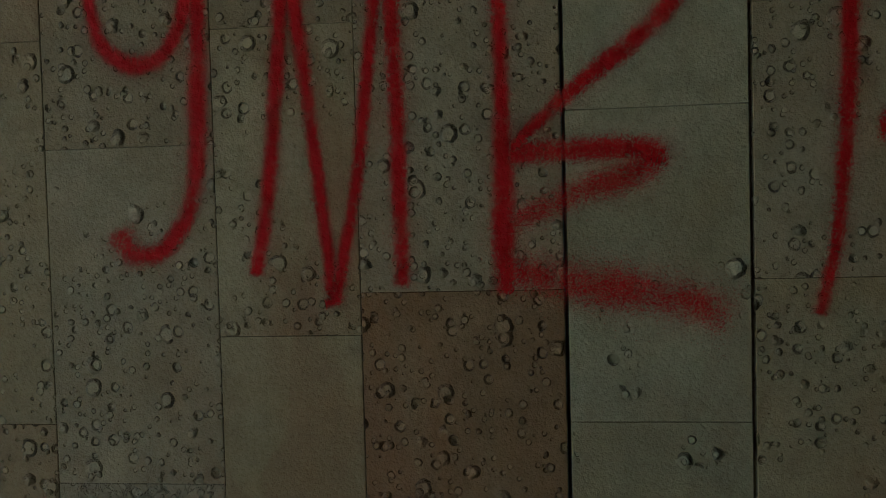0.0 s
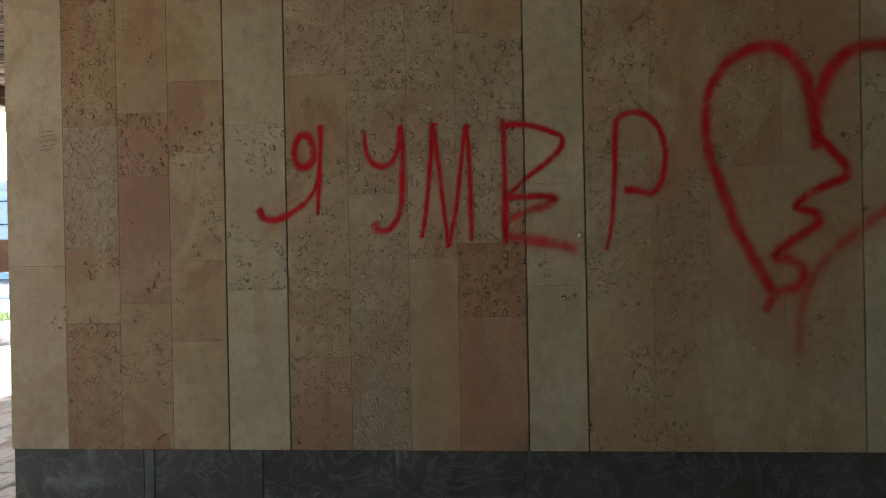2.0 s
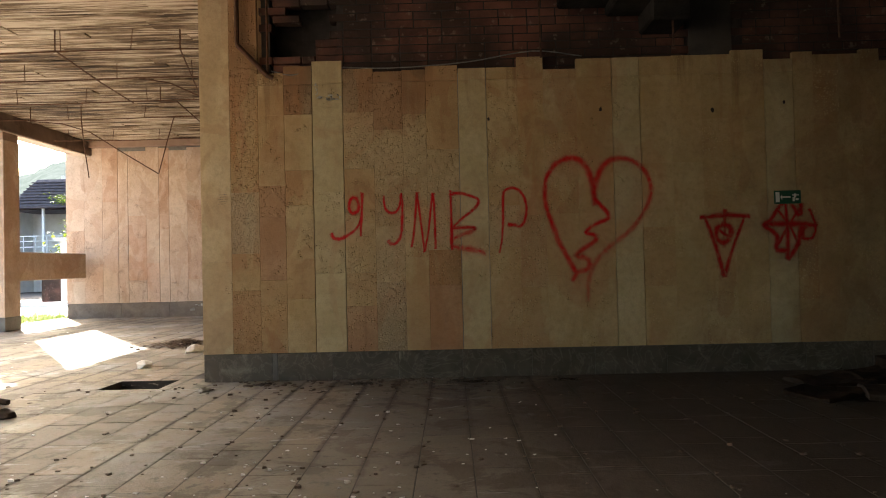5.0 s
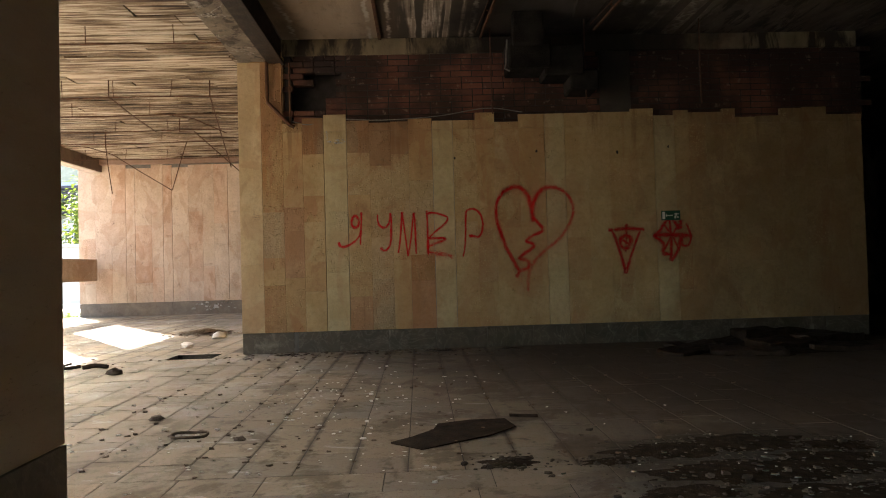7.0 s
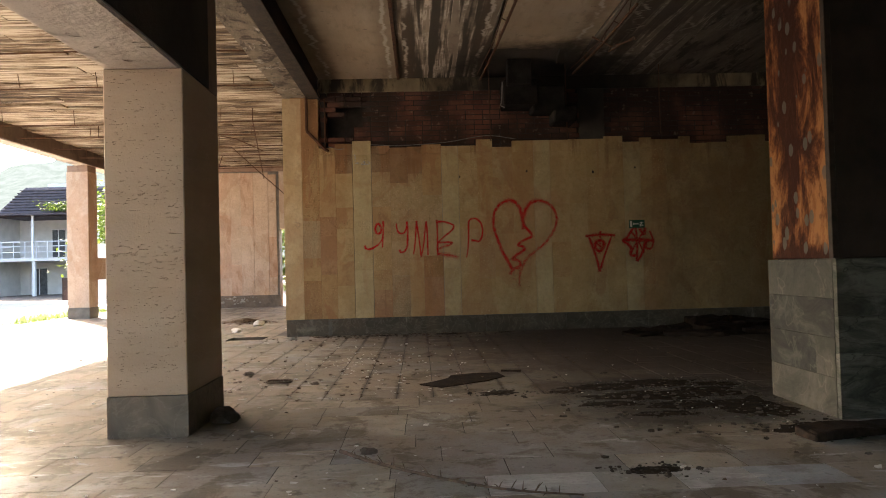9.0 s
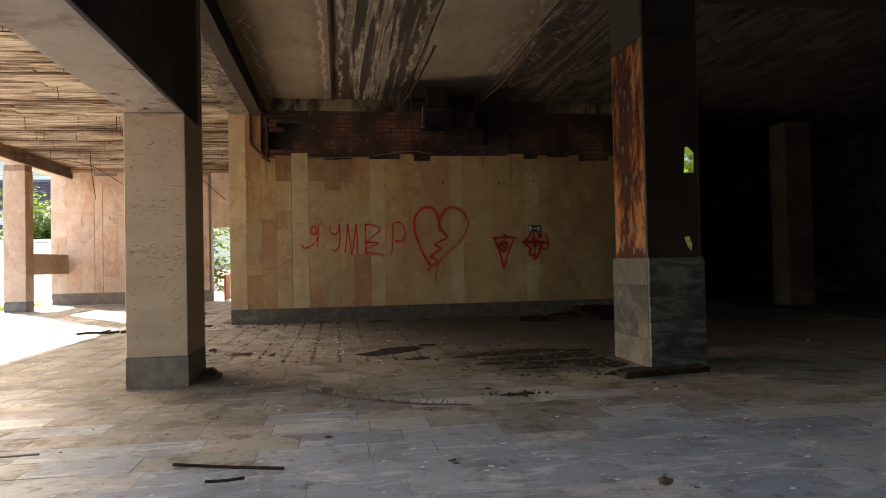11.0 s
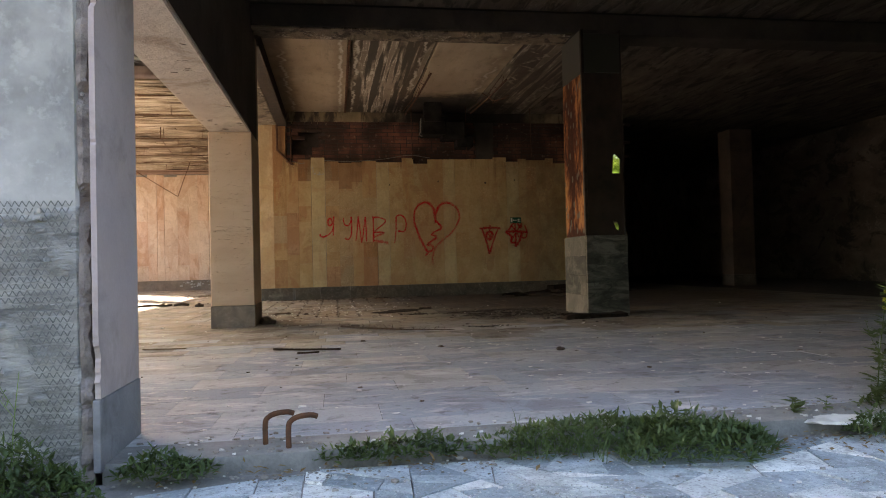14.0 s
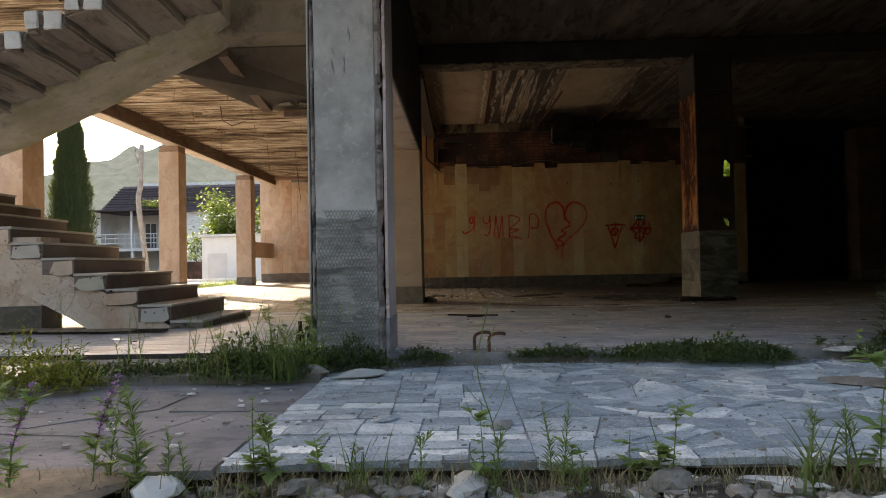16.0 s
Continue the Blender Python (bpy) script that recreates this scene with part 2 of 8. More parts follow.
def mottled(name, dark, mid, pale, seam, scale=3.2, along=(1, 1, 1)):
    """Cloudy marble: dark drifts, pale clouds, hair scratches, a film of soot."""
    k = Mat(name, 0.7, spec=0.15)
    at = k.coords(along, k.rnd)
    c = k.ramp(k.noise(scale, 8, at, 0.68, 1.1), (0.38, dark), (0.50, mid), (0.62, pale))
    c = k.mix(k.math("MULTIPLY", k.step(k.noise(30, 5, at, 0.7), 0.5, 0.66), 0.4), c, dark)
    hair = k.math("ABSOLUTE", k.math("SUBTRACT", k.noise(2.2, 3, at, 0.5, 1.2), 0.5))
    c = k.mix(k.step(hair, 0.0, 0.012, 0.55, 0.0), c, seam)
    c = k.mix(k.math("MULTIPLY", k.step(k.noise(1.6, 6, k.pos, 0.65), 0.5, 0.66), 0.4), c, (0.03, 0.026, 0.02))
    k.bump(k.noise(70, 4), 0.0016)
    return k.done(c)


foot_pale = mottled("foot_pale", (0.055, 0.052, 0.040), (0.088, 0.082, 0.064), (0.115, 0.106, 0.082), (0.15, 0.135, 0.10), 2.2)
foot_grey = mottled("foot_grey", (0.024, 0.024, 0.020), (0.042, 0.041, 0.034), (0.085, 0.081, 0.065), (0.10, 0.095, 0.075), 4.0, (1, 0.7, 1.3))
foot_mid = mottled("foot_mid", (0.040, 0.039, 0.031), (0.062, 0.060, 0.048), (0.080, 0.076, 0.060), (0.14, 0.13, 0.095), 2.6)
green_marble = mottled("green_marble", (0.042, 0.042, 0.031), (0.085, 0.082, 0.062), (0.145, 0.138, 0.108), (0.02, 0.02, 0.014), 3.4, (0.7, 1, 2.0))
white_marble = marble("white_marble", (0.52, 0.50, 0.46), (0.66, 0.64, 0.60), (0.38, 0.36, 0.33))


def tile(name, tones, dust, dusty, rough, use_island, dark_area=None, worn=0.55, mottle=0.6, drift=0.0, stain=0.7):
    """Worn stone floor tiles, each of its own tone, under dust and grit."""
    k = Mat(name, rough, spec=0.2)
    own = k.island if use_island else k.rnd
    at = k.coords((1, 1, 1), own)
    c = k.ramp(own, *[(n / len(tones), t) for n, t in enumerate(tones)])
    c.node.color_ramp.interpolation = "CONSTANT"
    c = k.mix(k.math("MULTIPLY", k.noise(3.5, 6, at, 0.62, 1.2), mottle), c, tuple(x * 0.5 for x in tones[0]))
    cover = k.noise(0.9, 7, k.pos, 0.66)
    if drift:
        # the brown film thins towards the open front
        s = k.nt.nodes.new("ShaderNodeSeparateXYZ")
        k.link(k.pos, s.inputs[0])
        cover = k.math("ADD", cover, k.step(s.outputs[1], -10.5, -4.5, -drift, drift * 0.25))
    film = k.step(cover, 0.33, 0.60)
    c = k.mix(k.math("MULTIPLY", film, dusty), c, dust)
    if dark_area and worn < 0.8:
        # dirt lodged along the joints of the tile columns
        s = k.nt.nodes.new("ShaderNodeSeparateXYZ")
        k.link(k.pos, s.inputs[0])
        u = k.math("FRACT", k.math("DIVIDE", k.math("ADD", s.outputs[0], 20 * 0.285 - 0.072), 0.285))
        away = k.math("MINIMUM", u, k.math("SUBTRACT", 1.0, u))
        away = k.math("ADD", away, k.math("MULTIPLY", k.math("SUBTRACT", k.noise(11, 5, k.pos, 0.65), 0.5), 0.26))
        lodged = k.math("MULTIPLY", k.step(away, 0.02, 0.13, 1.0, 0.0), k.step(k.noise(0.8, 5, k.coords((1, 0.6, 1)), 0.6), 0.44, 0.58))
        lodged = k.math("MULTIPLY", lodged, k.step(s.outputs[1], -5.06, -5.02))
        c = k.mix(k.math("MULTIPLY", lodged, 0.75), c, (0.055, 0.042, 0.03))
    spots = k.step(k.noise(9, 5, k.pos, 0.65), 0.56, 0.68)
    c = k.mix(k.math("MULTIPLY", spots, 0.62), c, (0.065, 0.052, 0.04))
    c = k.mix(k.math("MULTIPLY", k.step(k.noise(48, 5, k.pos, 0.7), 0.55, 0.66), 0.4), c, (0.07, 0.056, 0.042))
    c = k.mix(k.math("MULTIPLY", k.step(k.noise(2.2, 7, k.pos, 0.7, 0.4), 0.51, 0.59), stain), c, tuple(x * 0.48 for x in dust))
    chalk = k.step(k.noise(5, 7, k.coords((0.5, 1.3, 1)), 0.72, 0.6), 0.505 if worn > 0.8 else 0.585, 0.66)
    c = k.mix(k.math("MULTIPLY", chalk, worn), c, (0.55, 0.54, 0.52))
    if dark_area:
        # a wide ragged darkening of the floor, (centre, reach)
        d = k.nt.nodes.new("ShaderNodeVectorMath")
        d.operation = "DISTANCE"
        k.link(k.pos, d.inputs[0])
        d.inputs[1].default_value = dark_area[0]
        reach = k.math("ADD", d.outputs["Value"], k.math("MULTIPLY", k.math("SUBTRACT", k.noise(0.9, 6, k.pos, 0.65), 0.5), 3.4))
        darkened = k.step(reach, dark_area[1] * 0.4, dark_area[1], 0.92, 0.0)
        c = k.mix(darkened, c, (0.040, 0.0265, 0.0165))
        film = k.math("MAXIMUM", film, darkened)
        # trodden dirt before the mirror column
        c = k.dirt_or_shade(c, (2.65, -5.3, 0.0), 1.15, 0.72)
    k.bump(k.noise(45, 5), 0.003)
    k.bump(k.noise(5, 3), 0.004)
    return k.done(c, k.step(film, 0, 1, rough, min(rough + 0.3, 1)))


HALL_TONES = [(0.29, 0.28, 0.25), (0.38, 0.36, 0.31), (0.31, 0.305, 0.285), (0.43, 0.39, 0.31), (0.30, 0.295, 0.275), (0.46, 0.41, 0.32)]
DARK_SIDE = ((4.7, -1.6, 0.0), 5.7)
floor_tile = tile("floor_tile", HALL_TONES, (0.215, 0.160, 0.104), 0.66, 0.5, False, DARK_SIDE, 0.5, 0.6, 0.16)
floor_tiles = tile("floor_tiles", HALL_TONES, (0.22, 0.168, 0.112), 0.66, 0.5, True, DARK_SIDE, 0.5, 0.6, 0.16)
PAVE_TONES = [(0.25, 0.295, 0.32), (0.38, 0.43, 0.455), (0.50, 0.545, 0.56), (0.29, 0.34, 0.365), (0.44, 0.49, 0.50), (0.36, 0.405, 0.425), (0.60, 0.63, 0.62), (0.29, 0.335, 0.355), (0.80, 0.80, 0.76)]


def paving_mat():
    """Split blue-grey stone: each piece of its own tone, veined, scuffed pale and gritty."""
    k = Mat("paving_stone", 0.62, spec=0.35)
    at = k.coords((1, 1, 1), k.rnd)
    c = k.ramp(k.rnd, *[(n / len(PAVE_TONES), t) for n, t in enumerate(PAVE_TONES)])
    c.node.color_ramp.interpolation = "CONSTANT"
    c = k.mix(k.math("MULTIPLY", k.step(k.noise(4.5, 6, at, 0.62, 1.8), 0.42, 0.62), 0.35), c, (0.17, 0.20, 0.22))
    streak = k.noise(7, 6, k.coords((0.5, 2.6, 1), k.rnd), 0.68, 0.7)
    c = k.mix(k.math("MULTIPLY", k.step(streak, 0.54, 0.66), 0.3), c, (0.62, 0.64, 0.63))
    c = k.mix(k.math("MULTIPLY", k.step(k.noise(26, 5, at, 0.7), 0.5, 0.64), 0.45), c, (0.14, 0.15, 0.155))
    dirt = k.step(k.noise(2.0, 7, k.pos, 0.68, 0.4), 0.50, 0.62)
    c = k.mix(k.math("MULTIPLY", dirt, 0.32), c, (0.17, 0.155, 0.13))
    c = k.mix(k.math("MULTIPLY", k.step(k.noise(110, 3), 0.57, 0.64), 0.55), c, (0.09, 0.085, 0.075))
    c = k.mix(k.math("MULTIPLY", k.step(k.noise(75, 4, k.coords((1, 1, 1.3))), 0.60, 0.66), 0.6), c, (0.66, 0.66, 0.63))
    k.bump(k.noise(40, 5), 0.004)
    k.bump(k.noise(7, 5, at, 0.6, 0.8), 0.010)
    return k.done(c, k.step(dirt, 0, 1, 0.55, 0.9))


paving_stone = paving_mat()
FRONT_TONES = [(0.29, 0.315, 0.35), (0.38, 0.405, 0.43), (0.34, 0.365, 0.395), (0.43, 0.44, 0.445), (0.32, 0.35, 0.385), (0.47, 0.455, 0.42)]
front_tiles = tile("front_tiles", FRONT_TONES, (0.23, 0.19, 0.145), 0.75, 0.5, True, DARK_SIDE, 0.9, 0.45, 0.34, 0.35)
screed = plain("screed", (0.03, 0.025, 0.02), (0.075, 0.06, 0.046), 5, 0.9, depth=0.004)
mortar = plain("mortar", (0.16, 0.155, 0.145), (0.27, 0.26, 0.24), 8, 0.95, depth=0.006)
dark_gap = plain("dark_gap", (0.02, 0.018, 0.015), (0.05, 0.04, 0.035), 8, 0.95)


def concrete(name, lo, hi, mark, marked=0.5, rough=0.85, along=(1, 1, 1), depth=0.006, salt=0.0):
    """Shuttered concrete with stains drawn out along one axis."""
    k = Mat(name, rough)
    at = k.coords(along)
    c = k.ramp(k.noise(1.3, 7, at, 0.62), (0.32, lo), (0.68, hi))
    m = k.step(k.noise(2.1, 7, at, 0.68, 0.5), 0.5, 0.60 if salt else 0.66)
    c = k.mix(k.math("MULTIPLY", m, marked), c, mark)
    if salt:
        rim = k.math("ABSOLUTE", k.math("SUBTRACT", k.noise(1.5, 6, k.coords((along[0] * 0.9, along[1], 1)), 0.6, 0.7), 0.5))
        crust = k.math("MULTIPLY", k.step(rim, 0.003, 0.016, 1.0, 0.0), k.step(k.noise(2.2, 5, k.pos, 0.65), 0.47, 0.58))
        c = k.mix(k.math("MULTIPLY", crust, salt), c, (0.72, 0.68, 0.6))
    g = k.noise(70, 4)
    c = k.mix(k.math("MULTIPLY", g, 0.25), c, tuple(x * 0.5 for x in lo))
    k.bump(g, 0.0015)
    k.bump(k.noise(7, 6, at, 0.65), depth)
    return k.done(c, rough)


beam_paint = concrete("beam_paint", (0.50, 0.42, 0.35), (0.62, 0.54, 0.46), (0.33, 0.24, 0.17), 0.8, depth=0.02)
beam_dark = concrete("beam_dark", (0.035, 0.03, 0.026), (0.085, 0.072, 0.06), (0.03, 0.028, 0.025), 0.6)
beam_brown = concrete("beam_brown", (0.11, 0.075, 0.056), (0.20, 0.145, 0.11), (0.06, 0.04, 0.03), 0.7)
# far hall column: its dimness is put into this dark colour
column_dim = concrete("column_dim", (0.06, 0.043, 0.033), (0.125, 0.092, 0.071), (0.04, 0.03, 0.024), 0.7)
beam_rust = concrete("beam_rust", (0.24, 0.16, 0.12), (0.36, 0.26, 0.2), (0.12, 0.07, 0.05), 0.6)


def ceiling_mat(name, lo, hi, edges=(), bands=0.0, soot=0.0):
    """Cast ceiling slab: water-dark bands that run along y with white salt rims, and salt lines wandering beside the joints."""
    k = Mat(name, 0.88)
    s = k.nt.nodes.new("ShaderNodeSeparateXYZ")
    k.link(k.pos, s.inputs[0])
    c = k.ramp(k.noise(0.9, 5, k.coords((1.0, 0.6, 1)), 0.55), (0.34, lo), (0.66, hi))
    c = k.mix(k.math("MULTIPLY", k.step(k.noise(6, 6, k.coords((1.4, 0.5, 1)), 0.65), 0.5, 0.72), 0.35), c, tuple(x * 0.5 for x in lo))
    crumble = k.noise(9, 6, k.coords((1, 0.7, 1)), 0.7)
    if bands:
        f = k.noise(1.0, 3.0, k.coords((7.5, 0.30, 1)), 0.5, 0.2)
        f = k.math("ADD", f, k.math("MULTIPLY", k.math("SUBTRACT", crumble, 0.5), 0.10))
        wet = k.step(f, 0.45, 0.53)
        c = k.mix(k.math("MULTIPLY", wet, bands), c, (0.038, 0.031, 0.024))
        rim = k.math("MULTIPLY", k.step(f, 0.415, 0.44), k.step(f, 0.445, 0.475, 1.0, 0.0))
        rim = k.math("MULTIPLY", rim, k.step(k.noise(3.5, 5, k.pos, 0.7), 0.42, 0.56))
        c = k.mix(k.math("MULTIPLY", rim, 0.75), c, (0.62, 0.56, 0.47))
    wander = k.math("SUBTRACT", k.noise(1.0, 6, k.coords((0.3, 2.6, 1)), 0.68), 0.5)
    for x, reach in edges:
        off = k.math("ABSOLUTE", k.math("ADD", k.math("SUBTRACT", s.outputs[0], x), k.math("MULTIPLY", wander, reach)))
        off = k.math("ADD", off, k.math("MULTIPLY", k.math("SUBTRACT", crumble, 0.5), 0.07))
        line = k.math("MULTIPLY", k.step(off, 0.008, 0.034, 1.0, 0.0), k.step(k.noise(1.7, 4, k.pos, 0.6), 0.42, 0.54))
        c = k.mix(k.math("MULTIPLY", line, 0.85), c, (0.70, 0.65, 0.56))
        c = k.mix(k.math("MULTIPLY", k.step(off, 0.03, 0.20, 0.55, 0.0), 0.7), c, (0.11, 0.078, 0.05))
    pock = k.step(k.noise(13, 3, k.coords((0.7, 1.6, 1)), 0.5), 0.69, 0.73)
    c = k.mix(k.math("MULTIPLY", pock, 0.6), c, (0.07, 0.05, 0.035))
    c = k.dirt_or_shade(c, (2.75, -0.3, 3.86), 1.7)
    if soot:
        c = k.mix(k.step(k.noise(0.55, 6, k.coords((1.0, 0.6, 1)), 0.62), 0.36, 0.58, soot, soot * 0.35), c, (0.02, 0.016, 0.013))
    k.bump(k.noise(60, 4), 0.0015)
    k.bump(k.noise(3.0, 6, k.coords((2.5, 0.5, 1)), 0.6), 0.012)
    return k.done(c)


slab_first = ceiling_mat("slab_first", (0.27, 0.21, 0.15), (0.41, 0.33, 0.245), ((-0.42, 0.45), (0.48, 0.22)))
slab_banded = ceiling_mat("slab_banded", (0.22, 0.18, 0.14), (0.36, 0.30, 0.235), ((0.72, 0.22), (1.72, 0.3)), bands=0.9)
slab_third = ceiling_mat("slab_third", (0.32, 0.255, 0.18), (0.46, 0.375, 0.275), ((2.98, 0.5),))
slab_patched = ceiling_mat("slab_patched", (0.16, 0.132, 0.10), (0.32, 0.27, 0.215), ((3.5, 1.2), (4.2, 0.7)), bands=0.6, soot=0.55)


def strip_concrete():
    """Raw concrete strip, yellowed and damp, blackened round the duct."""
    k = Mat("stained_strip", 0.88)
    c = k.ramp(k.noise(1.3, 6, k.coords((1.2, 1, 0.6)), 0.62), (0.32, (0.13, 0.105, 0.065)), (0.68, (0.32, 0.26, 0.165)))
    c = k.mix(k.math("MULTIPLY", k.step(k.noise(1.9, 6, k.coords((1.2, 1, 0.3)), 0.65, 0.4), 0.48, 0.58), 0.92), c, (0.028, 0.022, 0.017))
    c = k.dirt_or_shade(c, (3.1, 0.0, 3.75), 2.4)
    k.bump(k.noise(50, 4), 0.002)
    k.bump(k.noise(7, 6, k.pos, 0.65), 0.008)
    return k.done(c)


strip_mat = strip_concrete()
spalled = concrete("spalled_concrete", (0.10, 0.078, 0.055), (0.29, 0.235, 0.175), (0.04, 0.03, 0.022), 0.85, along=(3.0, 2.2, 3.0), depth=0.03, salt=0.5)
slab_streaked = concrete("slab_streaked", (0.12, 0.10, 0.08), (0.42, 0.37, 0.30), (0.022, 0.019, 0.017), 0.95, along=(5.0, 0.4, 1), salt=0.7)
slab_dark = concrete("slab_dark", (0.055, 0.046, 0.037), (0.205, 0.168, 0.132), (0.02, 0.017, 0.014), 0.75, along=(2.5, 0.6, 1), salt=0.12)
plaster_grey = concrete("plaster_grey", (0.36, 0.36, 0.33), (0.46, 0.455, 0.42), (0.27, 0.265, 0.245), 0.4, depth=0.003)
plaster_rough = concrete("plaster_rough", (0.32, 0.32, 0.295), (0.45, 0.445, 0.415), (0.23, 0.225, 0.21), 0.45, depth=0.006)


def column_core():
    """Grey plaster, smooth above; below an uneven line the coarse undercoat shows."""
    k = Mat("column_core", 0.9)
    s = k.nt.nodes.new("ShaderNodeSeparateXYZ")
    k.link(k.pos, s.inputs[0])
    level = k.math("ADD", s.outputs[2], k.math("MULTIPLY", k.math("SUBTRACT", k.noise(5, 5), 0.5), 0.16))
    low = k.step(level, 0.90, 0.93, 1.0, 0.0)
    smooth = k.ramp(k.noise(2.2, 7, k.pos, 0.62), (0.36, (0.27, 0.258, 0.235)), (0.64, (0.47, 0.45, 0.41)))
    smooth = k.mix(k.math("MULTIPLY", k.step(k.noise(3.4, 7, k.coords((1.6, 1, 0.7)), 0.66), 0.53, 0.66), 0.55), smooth, (0.20, 0.19, 0.18))
    smooth = k.mix(k.math("MULTIPLY", k.step(k.noise(5.0, 5, k.coords((2.2, 1, 0.45)), 0.6, 0.5), 0.63, 0.69), 0.75), smooth, (0.10, 0.095, 0.10))
    smooth = k.mix(k.math("MULTIPLY", k.step(k.noise(14, 6, k.pos, 0.7), 0.54, 0.66), 0.3), smooth, (0.56, 0.54, 0.49))
    coarse = k.ramp(k.noise(9, 7, k.coords((0.7, 1, 2.0)), 0.65), (0.32, (0.165, 0.158, 0.142)), (0.50, (0.30, 0.285, 0.258)), (0.70, (0.44, 0.42, 0.38)))
    crack = k.step(k.noise(3.0, 6, k.coords((0.5, 1, 5.0)), 0.6), 0.60, 0.64)
    coarse = k.mix(k.math("MULTIPLY", crack, 0.6), coarse, (0.09, 0.088, 0.085))
    c = k.mix(low, smooth, coarse)
    k.bump(k.noise(40, 4), 0.0015)
    k.bump(k.math("MULTIPLY", k.noise(13, 6, k.coords((0.6, 1, 1.8)), 0.65), low), 0.03)
    return k.done(c)


plaster_core = column_core()
mortar_pink = concrete("mortar_pink", (0.20, 0.165, 0.145), (0.37, 0.32, 0.29), (0.065, 0.05, 0.042), 0.85, depth=0.03)
cladding_mauve = concrete("cladding_mauve", (0.43, 0.345, 0.32), (0.54, 0.44, 0.405), (0.28, 0.22, 0.195), 0.5, depth=0.002)


def limewash():
    """Old lime wash, mossy yellow-green in clouds, flaked and streaked grey."""
    k = Mat("soffit_lime", 0.9)
    c = k.ramp(k.noise(1.8, 6, k.pos, 0.6), (0.34, (0.36, 0.33, 0.26)), (0.66, (0.58, 0.54, 0.45)))
    moss = k.step(k.noise(1.1, 7, k.coords((1, 1, 1.3)), 0.66, 0.5), 0.42, 0.60)
    c = k.mix(k.math("MULTIPLY", moss, 0.75), c, (0.33, 0.31, 0.14))
    c = k.mix(k.math("MULTIPLY", k.step(k.noise(7, 6, k.pos, 0.7), 0.55, 0.68), 0.45), c, (0.20, 0.175, 0.13))
    c = k.mix(k.math("MULTIPLY", k.step(k.noise(11, 6, k.coords((1, 1, 1.6)), 0.7), 0.60, 0.68), 0.45), c, (0.66, 0.62, 0.54))
    k.bump(k.noise(60, 4), 0.002)
    k.bump(k.noise(6, 6, k.pos, 0.65), 0.025)
    return k.done(c)


soffit_lime = limewash()
soffit_mauve = concrete("soffit_mauve", (0.25, 0.21, 0.18), (0.40, 0.345, 0.295), (0.12, 0.09, 0.07), 0.75, along=(2.0, 0.7, 2.0), depth=0.03)
soffit_brown = concrete("soffit_brown", (0.20, 0.165, 0.125), (0.36, 0.31, 0.25), (0.09, 0.068, 0.05), 0.75)
soffit_dark = concrete("soffit_dark", (0.10, 0.08, 0.062), (0.20, 0.165, 0.13), (0.05, 0.04, 0.03), 0.7)
stair_dark = concrete("stair_dark", (0.13, 0.10, 0.085), (0.20, 0.155, 0.13), (0.08, 0.06, 0.05), 0.4, rough=0.6, depth=0.002)
tread_stone = concrete("tread_stone", (0.42, 0.39, 0.35), (0.52, 0.49, 0.44), (0.30, 0.27, 0.23), 0.4, depth=0.002)
asphalt_slab = concrete("asphalt_slab", (0.14, 0.13, 0.13), (0.27, 0.25, 0.245), (0.075, 0.07, 0.068), 0.8, along=(1.2, 2.2, 1), depth=0.010)
dusty_soil = concrete("dusty_soil", (0.15, 0.125, 0.10), (0.29, 0.26, 0.22), (0.09, 0.07, 0.055), 0.6, depth=0.02)
soil = concrete("soil", (0.07, 0.054, 0.04), (0.16, 0.13, 0.10), (0.04, 0.032, 0.024), 0.7, depth=0.02)
yard = concrete("yard", (0.46, 0.425, 0.37), (0.56, 0.515, 0.45), (0.33, 0.305, 0.25), 0.4, depth=0.006)


def lath_mat():
    """Old reed and lath ceiling, streaked along x, half its plaster gone."""
    k = Mat("reed_lath", 0.9)
    long = k.coords((0.10, 1.5, 1), k.island)
    streak = k.noise(11, 7, long, 0.7, 0.3)
    patch = k.noise(0.8, 5, k.coords((0.5, 1, 1)), 0.6)
    f = k.math("ADD", k.math("MULTIPLY", streak, 0.65), k.math("MULTIPLY", patch, 0.35))
    c = k.ramp(f, (0.41, (0.028, 0.018, 0.011)), (0.46, (0.125, 0.083, 0.05)), (0.50, (0.24, 0.18, 0.118)), (0.56, (0.54, 0.465, 0.365)))
    k.bump(k.noise(16, 5, k.coords((0.05, 1.5, 1)), 0.6), 0.02)
    return k.done(c)


reed_lath = lath_mat()
rust = plain("rust", (0.05, 0.028, 0.018), (0.14, 0.062, 0.03), 18, 0.85, 0.2)
rust_thin = plain("rust_thin", (0.055, 0.03, 0.02), (0.12, 0.06, 0.035), 25, 0.85, 0.1)


def brick_mat(name="red_brick", single=False):
    k = Mat(name, 0.9)
    c = k.ramp(k.rnd if single else k.island, (0, (0.15, 0.058, 0.042)), (0.5, (0.20, 0.085, 0.056)), (1, (0.12, 0.062, 0.05)))
    soot = k.step(k.noise(1.0, 5), 0.34, 0.56)
    c = k.mix(k.math("MULTIPLY", soot, 0.86), c, (0.022, 0.016, 0.013))
    c = k.mix(k.math("MULTIPLY", k.step(k.noise(12, 4), 0.6, 0.72), 0.35), c, (0.30, 0.24, 0.19))
    k.bump(k.noise(60, 4), 0.004)
    return k.done(c)


red_brick = brick_mat()
brick_single = brick_mat("brick_single", True)


